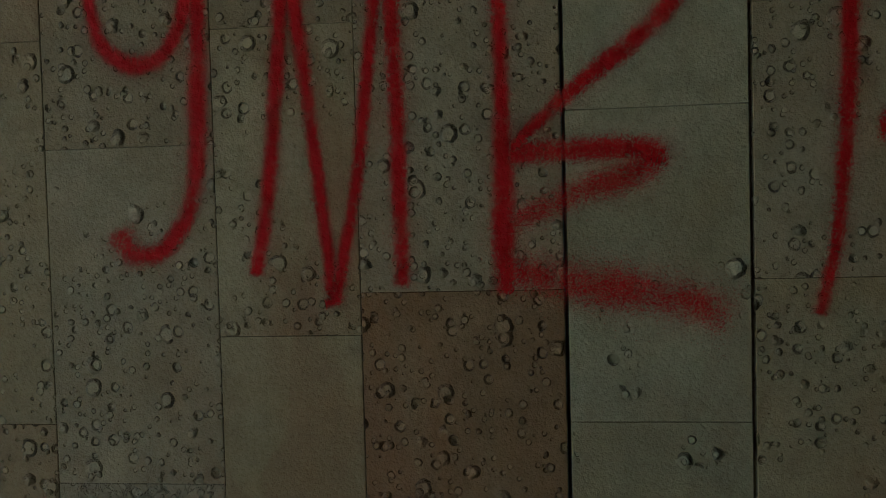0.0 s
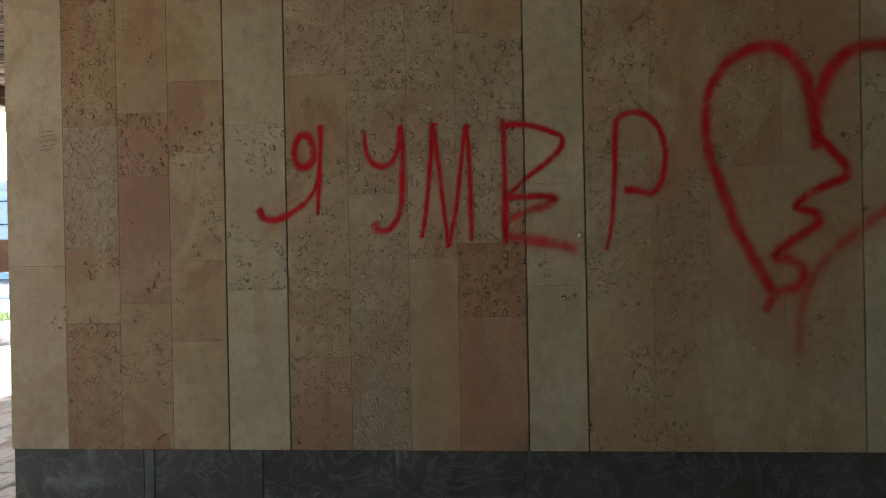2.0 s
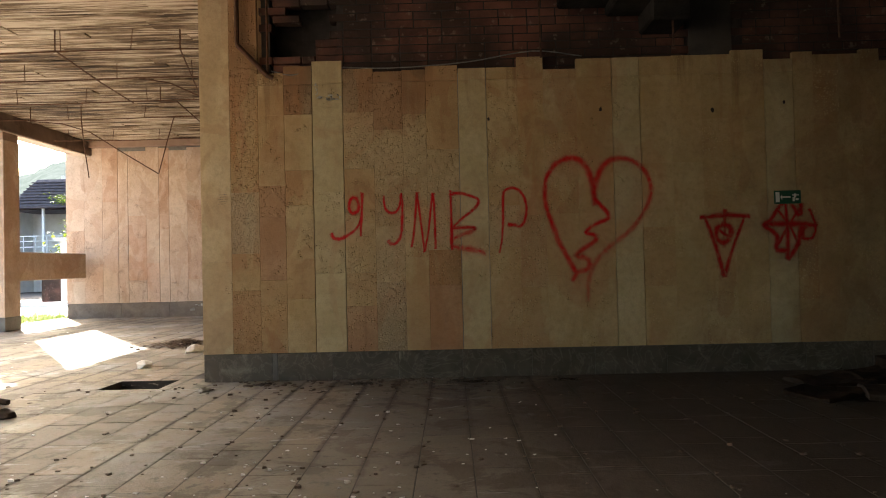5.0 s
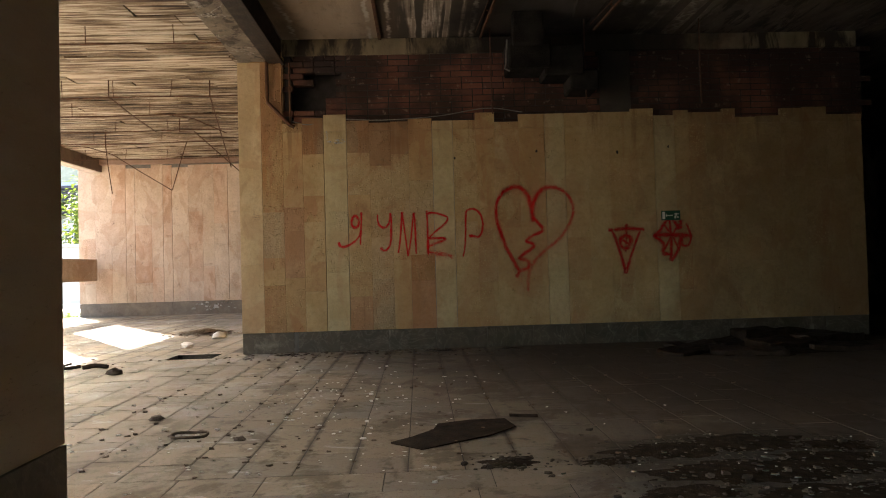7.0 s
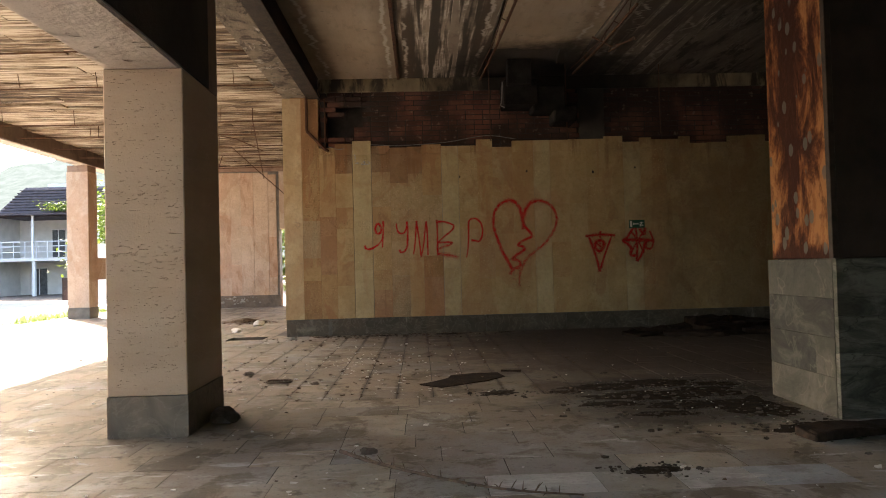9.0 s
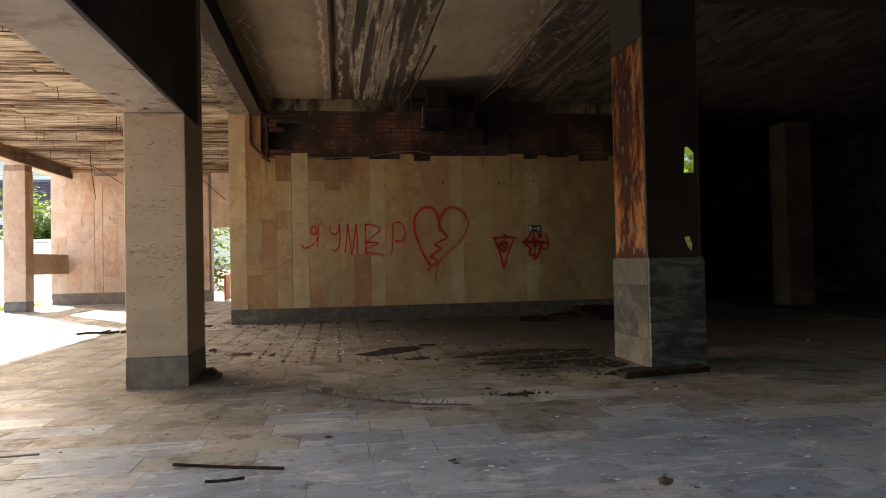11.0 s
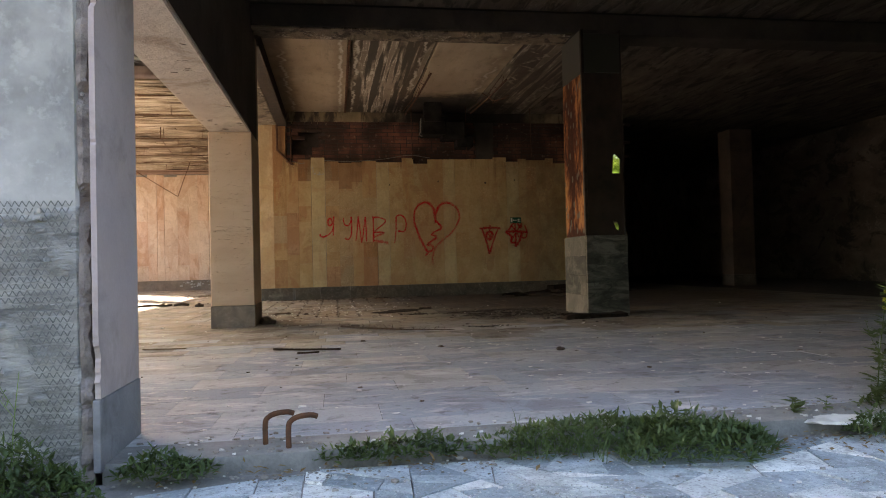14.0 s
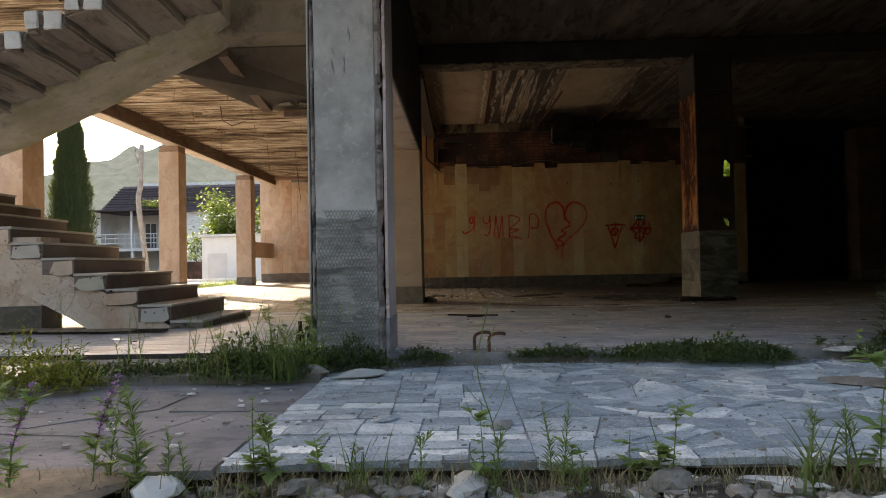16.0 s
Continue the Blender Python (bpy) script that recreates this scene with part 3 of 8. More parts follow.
def spray_mat(name="spray_paint", tone=(0.60, 0.009, 0.012), strength=1.0):
    """Sprayed paint: soft at the rim and thin towards a stroke's end."""
    k = Mat(name, 0.7, spec=0.12)
    uv = k.nt.nodes.new("ShaderNodeTexCoord").outputs["UV"]
    s = k.nt.nodes.new("ShaderNodeSeparateXYZ")
    k.link(uv, s.inputs[0])
    off = k.math("ABSOLUTE", k.math("SUBTRACT", k.math("MULTIPLY", s.outputs[0], 2.0), 1.0))
    edge = k.math("ADD", off, k.math("MULTIPLY", k.math("SUBTRACT", k.noise(160, 3), 0.5), 0.35))
    a = k.math("ADD", k.step(edge, 0.0, 0.74, 0.76, 0.0), k.step(edge, 0.2, 1.0, 0.24, 0.0))
    a = k.math("MULTIPLY", a, s.outputs[1])
    a = k.math("MULTIPLY", a, k.step(k.noise(13, 5, k.pos, 0.65), 0.3, 0.6, 0.62, strength))
    c = k.mix(k.noise(14, 4), tone, tuple(x * 0.72 for x in tone))
    # droplets: the thinner the mist, the fewer of them
    drops = k.math("ADD", k.noise(620, 2, k.pos, 0.5), k.math("MULTIPLY", k.math("SUBTRACT", a, 0.5), 0.40))
    k.bump(k.noise(38, 4), 0.008)
    return k.done(c, 0.7, k.step(drops, 0.43, 0.57))


spray_red = spray_mat()
spray_dark = spray_mat("spray_paint_dark", (0.44, 0.014, 0.015), 0.95)


def column_board():
    """Orange backing board, soaked dark brown in hanging stains, with grey glue dabs."""
    k = Mat("mirror_backing", 0.85, spec=0.08)
    s = k.nt.nodes.new("ShaderNodeSeparateXYZ")
    k.link(k.pos, s.inputs[0])
    side = k.math("MULTIPLY", k.math("ABSOLUTE", k.math("ADD", s.outputs[1], 5.74)), 1.5)
    f = k.math("ADD", side, k.math("MULTIPLY", k.math("SUBTRACT", k.noise(3.4, 7, k.coords((1, 1.5, 0.55)), 0.7, 0.5), 0.5), 2.3))
    f = k.math("ADD", f, k.step(s.outputs[2], 1.0, 2.2, 0.14, -0.04))
    f = k.math("ADD", f, k.step(s.outputs[2], 0.99, 1.12, -0.35, 0.0))
    c = k.ramp(f, (0.14, (0.038, 0.014, 0.009)), (0.27, (0.09, 0.032, 0.015)), (0.38, (0.18, 0.072, 0.026)), (0.54, (0.29, 0.135, 0.052)))
    c = k.mix(k.math("MULTIPLY", k.step(k.noise(16, 6, k.coords((1, 1, 0.5)), 0.7), 0.5, 0.62), 0.55), c, (0.06, 0.022, 0.012))
    dab = k.step(k.math("ADD", k.cells(7.5, k.coords((1, 1.2, 0.7))), k.math("MULTIPLY", k.math("SUBTRACT", k.noise(30, 3), 0.5), 0.14)), 0.22, 0.27, 1.0, 0.0)
    pick = k.step(k.noise(2.5, 2), 0.36, 0.44)
    c = k.mix(k.math("MULTIPLY", k.math("MULTIPLY", dab, pick), 0.8), c, (0.095, 0.092, 0.080))
    k.bump(k.noise(30, 5), 0.005)
    return k.done(c)


backing = column_board()
board_dark = plain("board_dark", (0.014, 0.010, 0.008), (0.045, 0.029, 0.02), 4, 0.8)
mirror = Mat("mirror", 0.03, 1.0).done((0.85, 0.88, 0.85))
mirror_grey = Mat("old_mirror", 0.4, 0.7).done((0.07, 0.07, 0.06))
wood_dark = plain("wood_dark", (0.018, 0.013, 0.010), (0.055, 0.038, 0.027), 12, 0.92, depth=0.004, spec=0.08)
wood_dry = plain("wood_dry", (0.13, 0.095, 0.065), (0.26, 0.20, 0.14), 12, 0.85, depth=0.003)
rubble_mat = plain("rubble", (0.15, 0.125, 0.10), (0.36, 0.335, 0.295), 14, 0.9, depth=0.006, piece=0.5)
rock_dark = plain("rock_dark", (0.05, 0.04, 0.032), (0.13, 0.105, 0.085), 12, 0.9, depth=0.008)
white_bit = plain("white_bit", (0.55, 0.54, 0.5), (0.75, 0.74, 0.7), 20, 0.6)
wood_grey = plain("wood_grey", (0.26, 0.235, 0.20), (0.40, 0.37, 0.33), 9, 0.85)
dirt_bit = plain("dirt_bit", (0.02, 0.016, 0.012), (0.07, 0.055, 0.04), 20, 0.8)
brown_bit = plain("brown_bit", (0.045, 0.034, 0.025), (0.14, 0.10, 0.07), 20, 0.9)
duct_metal = plain("duct_metal", (0.010, 0.009, 0.008), (0.034, 0.031, 0.028), 5, 0.9, 0.1, depth=0.006, spec=0.06)
steel_dark = plain("steel_dark", (0.02, 0.016, 0.013), (0.06, 0.042, 0.03), 10, 0.7, 0.4)
sign_green = plain("sign_green", (0.004, 0.055, 0.03), (0.008, 0.085, 0.045), 20, 0.5)
sign_white = plain("sign_white", (0.5, 0.55, 0.5), (0.62, 0.66, 0.6), 20, 0.5)
bottle_glass = Mat("bottle_glass", 0.06, spec=0.5).done((0.035, 0.015, 0.006))
wire_mat = plain("wire", (0.13, 0.13, 0.12), (0.26, 0.255, 0.235), 20, 0.7, 0.3)
rotten_board = plain("rotten_board", (0.010, 0.0075, 0.006), (0.032, 0.021, 0.014), 9, 0.92, depth=0.004, spec=0.05)
stain_mat = plain("damp_dirt", (0.013, 0.010, 0.007), (0.046, 0.033, 0.022), 14, 0.92, depth=0.008, spec=0.06)


def leaf(name, lo, hi, gloss=0.55):
    k = Mat(name, gloss, spec=0.3)
    c = k.mix(k.island, lo, hi)
    c = k.mix(k.math("MULTIPLY", k.noise(5, 3), 0.5), c, tuple(x * 0.6 for x in lo))
    k.b.inputs["Transmission Weight"].default_value = 0.0
    k.b.inputs["Subsurface Weight"].default_value = 0.0
    out = k.nt.nodes["Material Output"]
    tr = k.nt.nodes.new("ShaderNodeBsdfTranslucent")
    k.put(tr.inputs[0], k.mix(0.35, c, (0.25, 0.3, 0.03)))
    ms = k.nt.nodes.new("ShaderNodeMixShader")
    ms.inputs[0].default_value = 0.35
    k.done(c)
    k.link(k.b.outputs[0], ms.inputs[1]), k.link(tr.outputs[0], ms.inputs[2]), k.link(ms.outputs[0], out.inputs[0])
    return k.m


grass_leaf = leaf("grass_leaf", (0.07, 0.12, 0.03), (0.17, 0.23, 0.07))
mat_leaf = leaf("creeper_leaf", (0.045, 0.078, 0.03), (0.11, 0.15, 0.055))
weed_leaf = leaf("weed_leaf", (0.14, 0.23, 0.06), (0.28, 0.36, 0.13))
bush_leaf = leaf("bush_leaf", (0.18, 0.20, 0.03), (0.38, 0.38, 0.08))
tree_leaf = leaf("tree_leaf", (0.06, 0.11, 0.015), (0.17, 0.24, 0.04))
cypress_leaf = leaf("cypress_leaf", (0.018, 0.036, 0.014), (0.05, 0.075, 0.03))
dry_stem = plain("dry_stem", (0.16, 0.13, 0.07), (0.30, 0.25, 0.14), 20, 0.8)
flower_yellow = leaf("flower_yellow", (0.55, 0.48, 0.05), (0.75, 0.66, 0.12))
flower_purple = leaf("flower_purple", (0.38, 0.18, 0.48), (0.58, 0.36, 0.68))
bark = plain("bark", (0.10, 0.08, 0.06), (0.22, 0.18, 0.14), 10, 0.9, depth=0.01)


# ---- building blocks ----
def link_mesh(name, bm, material):
    me = bpy.data.meshes.new(name)
    bm.to_mesh(me)
    bm.free()
    me.materials.append(material)
    return new(name, me)


def part(name, bm, material, parent, label=""):
    ob = link_mesh(name, bm, material)
    ob.parent = parent
    return tagged(ob, label) if label else ob


def solid(name, bm, material, label, category, kind="", group=""):
    return tagged(link_mesh(name, bm, material), label, category, group, kind)


def thing(name, label, category, at=(0, 0, 0), kind="", group=""):
    ob = new(name)
    ob.matrix_world = Matrix.Translation(at)
    return tagged(ob, label, category, group, kind)


def block(bm, x0, x1, y0, y1, z0, z1, bevel=0.0, turn=0.0):
    m = Matrix.Translation(((x0 + x1) / 2, (y0 + y1) / 2, (z0 + z1) / 2)) @ Matrix.Rotation(turn, 4, "Z") @ Matrix.Diagonal((x1 - x0, y1 - y0, z1 - z0, 1))
    got = bmesh.ops.create_cube(bm, size=1.0, matrix=m)
    if bevel:
        edges = {e for v in got["verts"] for e in v.link_edges}
        bmesh.ops.bevel(bm, geom=list(edges), offset=bevel, segments=1, affect="EDGES")
    return bm


def boxed(*a, **k):
    return block(bmesh.new(), *a, **k)


def tube(bm, pts, r, sides=6):
    """A round bar along a line of points; r: one radius or one a point."""
    pts = [Vector(p) for p in pts]
    rings = []
    for i, p in enumerate(pts):
        d = (pts[min(i + 1, len(pts) - 1)] - pts[max(i - 1, 0)]).normalized()
        a = d.orthogonal().normalized()
        if i and abs(d.dot(last)) < 0.999:
            a = (last - d * last.dot(d)).normalized()
        b = d.cross(a)
        last = a
        rad = r[i] if isinstance(r, (list, tuple)) else r
        rings.append([bm.verts.new(p + rad * (math.cos(t) * a + math.sin(t) * b)) for t in (2 * math.pi * s / sides for s in range(sides))])
    for q, w in zip(rings, rings[1:]):
        for s in range(sides):
            bm.faces.new((q[s], q[(s + 1) % sides], w[(s + 1) % sides], w[s]))
    bm.faces.new(rings[0][::-1]), bm.faces.new(rings[-1])
    return bm


def smooth_line(pts, steps=6):
    """A Catmull-Rom line through the points."""
    p = [Vector(q) for q in pts]
    p = [2 * p[0] - p[1]] + p + [2 * p[-1] - p[-2]]
    out = []
    for i in range(1, len(p) - 2):
        for s in range(steps):
            t = s / steps
            a, b, c, d = p[i - 1], p[i], p[i + 1], p[i + 2]
            out.append(0.5 * (2 * b + (c - a) * t + (2 * a - 5 * b + 4 * c - d) * t * t + (3 * b - a - 3 * c + d) * t ** 3))
    return out + [p[-2]]


def lump(bm, at, size, rnd, squash=(1, 1, 0.6), rounds=1):
    """A broken stone: a rough, uneven ball cut flat below."""
    got = bmesh.ops.create_icosphere(bm, subdivisions=rounds, radius=1.0)
    spin = Matrix.Rotation(rnd.uniform(0, 6.28), 3, "Z")
    for v in got["verts"]:
        k = rnd.uniform(0.72, 1.12)
        q = spin @ Vector((v.co.x * squash[0] * k, v.co.y * squash[1] * k, v.co.z * squash[2] * k))
        v.co = Vector(at) + size * Vector((q.x, q.y, max(q.z, -0.25 * squash[2]) + 0.25 * squash[2]))
    return bm


def chip(bm, at, size, rnd, thick=0.25):
    """A flat angular flake lying on the ground."""
    n = rnd.randint(3, 5)
    a0 = rnd.uniform(0, 6.28)
    ring = [(size * rnd.uniform(0.6, 1.2) * math.cos(a0 + 6.28 * k / n), size * rnd.uniform(0.4, 1.0) * math.sin(a0 + 6.28 * k / n)) for k in range(n)]
    h, tip = size * thick, rnd.uniform(-0.3, 0.3) * size
    low = [bm.verts.new((at[0] + x, at[1] + y, at[2])) for x, y in ring]
    top = [bm.verts.new((at[0] + x * 0.9, at[1] + y * 0.9, at[2] + h + max(0, tip * x / size))) for x, y in ring]
    bm.faces.new(top)
    for k in range(n):
        bm.faces.new((low[k], low[(k + 1) % n], top[(k + 1) % n], top[k]))
    return bm

# ---- ground and floors ----
def sheet(name, x0, x1, y0, y1, z, material, label, category, hole=None):
    bm = bmesh.new()
    xs, ys = [x0, x1], [y0, y1]
    if hole:
        xs, ys = [x0, hole[0], hole[1], x1], [y0, hole[2], hole[3], y1]
    for i in range(len(xs) - 1):
        for j in range(len(ys) - 1):
            if hole and i == 1 and j == 1:
                continue
            bm.faces.new([bm.verts.new((x, y, z)) for x, y in ((xs[i], ys[j]), (xs[i + 1], ys[j]), (xs[i + 1], ys[j + 1]), (xs[i], ys[j + 1]))])
    bmesh.ops.remove_doubles(bm, verts=bm.verts, dist=0.001)
    return solid(name, bm, material, label, category, "structure")


PIT = (-1.99, -1.45, -0.28, 0.15)
ground = sheet("ground", -2500, 2500, -2500, 2500, -0.62, soil, "bare brown earth reaching to the horizon", "ground")
floor = solid("floor", boxed(-7.6, 13.2, -11.38, 8.9, -0.60, -0.5), screed, "grey stone tile floor under dust and grit", "floor", "structure")
bm = bmesh.new()
block(bm, -7.6, PIT[0], -11.38, 8.9, -0.5, -0.002)
block(bm, PIT[1], 13.2, -11.38, 8.9, -0.5, -0.002)
block(bm, PIT[0], PIT[1], -11.38, PIT[2], -0.5, -0.002)
block(bm, PIT[0], PIT[1], PIT[3], 8.9, -0.5, -0.002)
part("floor_bed", bm, screed, floor)

# ---- facing wall with the painted letters ----
wall_north = solid("wall_north", boxed(-1.13, 6.62, 0.045, 0.50, 0.0, 2.78), mortar, "masonry wall faced with pitted yellow and tan stone slabs", "wall", "structure")
STRIPS = [(-1.16, -0.885, 3.57), (-0.885, -0.625, 3.57), (-0.625, -0.385, 2.81), (-0.385, -0.126, 2.87), (-0.126, 0.155, 2.91), (0.155, 0.435, 2.83), (0.435, 0.70, 2.8), (0.70, 0.915, 2.81), (0.915, 1.212, 2.84), (1.212, 1.468, 2.81),
          (1.468, 1.75, 2.81), (1.75, 1.99, 2.9), (1.99, 2.29, 2.78), (2.29, 2.612, 2.87), (2.612, 2.862, 2.87), (2.862, 3.15, 2.87), (3.15, 3.42, 2.875), (3.42, 3.70, 2.875), (3.70, 3.99, 2.91), (3.99, 4.25, 2.82),
          (4.25, 4.43, 2.88), (4.43, 4.66, 2.85), (4.66, 4.86, 2.85), (4.86, 5.03, 2.89), (5.03, 5.30, 2.78), (5.30, 5.61, 2.79), (5.61, 5.90, 2.88), (5.90, 6.20, 2.89), (6.20, 6.42, 2.79), (6.42, 6.65, 2.79)]
SMOOTH = (4, 9, 14, 19)
rnd = random.Random(11)
KINDS = {"c": stone_cream, "t": stone_tan, "p": stone_pink, "h": stone_pitted, "s": stone_strip, "n": stone_plain, "o": stone_orange, "f": stone_fine, "q": stone_salmon, "k": stone_rust, "b": stone_brown, "l": stone_sidelit}
# heights of the joints and the kind of stone between them, for the strips whose slabs stand out
NOTABLE = {
    0: ([1.09, 2.69], "lln"), 1: ([0.824, 1.163, 1.721, 2.70], "ktfoc"), 2: ([0.914, 1.49, 1.776, 2.418], "tqpcc"), 3: ([0.74, 1.103, 1.593, 1.913, 2.424], "ntconb"),
    4: ([0.967, 1.71, 2.483], "ssss"), 5: ([0.661, 0.963, 1.547, 1.914, 2.431], "ptcthb"), 6: ([0.872, 1.382, 1.84, 2.265], "fhhhb"), 7: ([1.095, 1.55, 2.402], "nchb"), 8: ([0.836, 1.157, 2.073], "qkht"),
    9: ([0.967, 1.41], "sss"), 10: ([1.167, 1.548], "nhc"), 11: ([0.80, 1.455], "nhc"), 12: ([0.9, 1.46, 2.2], "nnch"), 13: ([0.85, 1.46], "nnn"), 14: ([1.134], "ss"), 15: ([0.785, 1.32, 1.9], "ntnn"), 16: ([1.04, 1.9], "nnn"), 19: ([1.0, 2.0], "sss"),
}


def facing(strips, y0, y1, base, parent, notable, smooth, kinds, common, cap=2.70, lift=1.0, flip=1):
    """Upright strips of facing slabs, each slab a piece of its own under the wall."""
    for n, (x0, x1, top) in enumerate(strips):
        cuts, sorts = notable.get(n, ([base + rnd.uniform(0.35, 0.9), base + rnd.uniform(1.1, 1.6), base + rnd.uniform(1.7, 2.1)], None))
        cuts = [c for c in cuts if c < min(top, cap) - 0.1]
        if top < 3:
            cuts = cuts + [cap]
        levels = [base, *cuts, top]
        side = 0.003 if n in smooth or n - 1 in smooth else 0.0006
        right = 0.003 if n in smooth or n + 1 in smooth else 0.0006
        for k in range(len(levels) - 1):
            sort = sorts[min(k, len(sorts) - 1)] if sorts else rnd.choice(common)
            proud = rnd.uniform(0.0, 0.0003)
            bm = boxed(x0 + side, x1 - right, y0 + proud, y1, levels[k] + (0.002 if levels[k] == cap else 0.0004), levels[k + 1] - 0.0004, 0.0007)
            part("slab", bm, kinds[sort], parent)


facing(STRIPS, 0.0, 0.044, 0.25, wall_north, NOTABLE, SMOOTH, KINDS, "nnnncn")
# flat dark shapes: the shade inside the holes is painted, nothing is cut
holes = thing("anchor_hole", "dark chipped anchor holes in the stone slabs", "hole", kind="structure")
for x, z, r in ((1.485, 2.338, 0.013), (2.506, 2.40, 0.018), (3.52, 2.37, 0.018), (4.165, 2.42, 0.014)):
    bm = bmesh.new()
    ring = [bm.verts.new((x + r * rnd.uniform(0.5, 1.1) * math.cos(a), -0.0012, z + r * rnd.uniform(0.8, 1.7) * math.sin(a))) for a in np.linspace(0, 6.28, 11)[:-1]]
    bm.faces.new(ring)
    part("chipped_hole", bm, dark_gap, holes)
daub = bmesh.new()
for k in range(16):
    lump(daub, (rnd.uniform(-0.06, 0.14), rnd.uniform(-0.004, 0.002), 2.56 + rnd.uniform(-0.025, 0.03)), rnd.uniform(0.012, 0.03), rnd, (1.5, 0.35, 0.7))
for k in range(9):
    lump(daub, (-0.08 + rnd.uniform(-0.012, 0.012), 0.0, 2.60 + 0.012 * k), rnd.uniform(0.008, 0.018), rnd, (0.8, 0.35, 1.2))
part("mortar_daub", daub, plaster_grey, wall_north, "pale daub of mortar on a slab")
# marble plinth, brick band and concrete strip of the same wall
plinth = thing("baseboard", "dark grey veined marble plinth with dust on it", "baseboard", kind="structure")
cuts = [-1.16, -0.535, -0.485, 0.02, 0.62, 1.2, 1.83, 2.4, 3.05, 3.7, 4.3, 4.9, 5.5, 6.1, 6.65]
for k in range(len(cuts) - 1):
    part("plinth_slab", boxed(cuts[k] + 0.001, cuts[k + 1] - 0.001, 0.012 + rnd.uniform(0, 0.003), 0.044, -0.011, 0.247, 0.002), pale_marble if k == 1 else plinth_marble, plinth)

bricks = []
bm = bmesh.new()
for row in range(12):
    z = 2.76 + row * 0.077
    x = -0.62 + (row % 2) * 0.13
    while x < 6.6:
        w = 0.25 if rnd.random() < 0.8 else 0.12
        gone = (-0.5 < x + w / 2 < -0.12 and 2.93 < z < 3.28) or (-0.3 < x + w / 2 < 0.06 and 3.1 < z < 3.42)
        if not gone and not (3.33 < x + w / 2 < 3.74):
            deep = rnd.uniform(0, 0.012)
            if len(bricks) < 290 and x < 5.4:
                bricks.append((x, z, w, deep))
            else:
                block(bm, x, x + w, 0.06 + deep, 0.18, z, z + 0.066)
        x += w + 0.012
brick_band = solid("wall_above", boxed(-0.62, 6.65, 0.30, 0.5, 2.785, 3.66), dark_gap, "sooty red brickwork bared above the stone slabs", "wall", "structure")
part("brickwork", bm, red_brick, brick_band)["kind"] = "stuff"
brick_shapes = {}
for x, z, w, deep in bricks:
    if w not in brick_shapes:
        shape = boxed(0, w, 0, 0.12, 0, 0.066, 0.003)
        me = bpy.data.meshes.new("brick")
        shape.to_mesh(me)
        shape.free()
        me.materials.append(brick_single)
        brick_shapes[w] = me
    ob = new("brick", brick_shapes[w])
    ob.location = (x, 0.06 + deep, z)
    ob.parent = brick_band
for x0, x1 in ((-0.60, -0.52), (0.10, 3.33), (3.74, 6.65)):
    part("mortar_bed", boxed(x0, x1, 0.075, 0.30, 2.785, 3.66), dark_gap, brick_band)
part("concrete_post", boxed(3.34, 3.73, 0.05, 0.29, 2.785, 3.66, 0.004), beam_dark, brick_band, "grey concrete post")
part("concrete_strip", boxed(-0.62, 6.65, 0.03, 0.5, 3.66, 3.86, 0.006), strip_mat, brick_band, "pale stained concrete strip")

# ---- other walls ----
wall_far = solid("wall_far", boxed(-7.25, -2.98, 8.645, 9.0, 0.0, 3.85), mortar, "far wall faced with rosy stone slabs", "wall", "structure")
far_strips, x = [], -7.28
while x < -3.0:
    w = rnd.choice((0.28, 0.34, 0.22, 0.4))
    far_strips.append((x, min(x + w, -2.96), 3.62 + rnd.choice((0.0, 0.06, 0.12))))
    x += w
far_strips = [s for s in far_strips if s[1] - s[0] > 0.08]
facing(far_strips, 8.6, 8.644, 0.32, wall_far, {n: ([0.8 + 0.37 * (n % 4), 1.9 + 0.31 * (n % 3)], ("rbr", "brr", "rrb", "rrr")[n % 4]) for n in range(30)}, (3, 6, 11), {"r": stone_rose, "b": stone_blush}, "r", 3.4)
for x0, x1 in ((-7.28, -6.1), (-6.1, -5.05), (-5.05, -3.95), (-3.95, -2.96)):
    part("plinth_slab", boxed(x0 + 0.001, x1 - 0.001, 8.612, 8.644, -0.011, 0.315, 0.003), far_plinth, wall_far)
scuff = bmesh.new()
for k in range(34):
    lump(scuff, (-4.1 + rnd.gauss(0, 0.22), 8.612, rnd.uniform(0.08, 0.28)), rnd.uniform(0.02, 0.07), rnd, (1.4, 0.12, 0.8))
part("mortar_daub", scuff, plaster_grey, wall_far, "pale smear of mortar on the plinth")
part("door_head", boxed(-2.96, -1.6, 8.6, 9.0, 2.12, 3.85), stone_rose, wall_far)
part("door_jamb", boxed(-2.2, -0.7, 8.6, 9.0, 0.0, 2.12), stone_rose, wall_far)
rusty_door = thing("door_1", "rusty steel door leaf left standing open", "door", (-2.62, 8.75, 0), "structure")
part("leaf", boxed(-2.66, -2.61, 8.75, 9.6, 0.0, 0.75, 0.003), plain("door_rust", (0.22, 0.075, 0.025), (0.36, 0.15, 0.06), 8, 0.8), rusty_door).matrix_parent_inverse = Matrix.Translation((2.62, -8.75, 0))
wall_side = solid("wall_side", boxed(-1.13, -0.70, 0.5, 9.0, 0.0, 3.85), stone_tan, "side wall running back behind the faced wall", "wall", "structure")
# closing walls: the hall's darkness is put into their near-black colour
wall_right = solid("wall_right", boxed(13.0, 13.3, -12.2, 9.2, -0.3, 4.0), slab_dark, "near-black end wall added to close the dark hall", "wall", "structure")
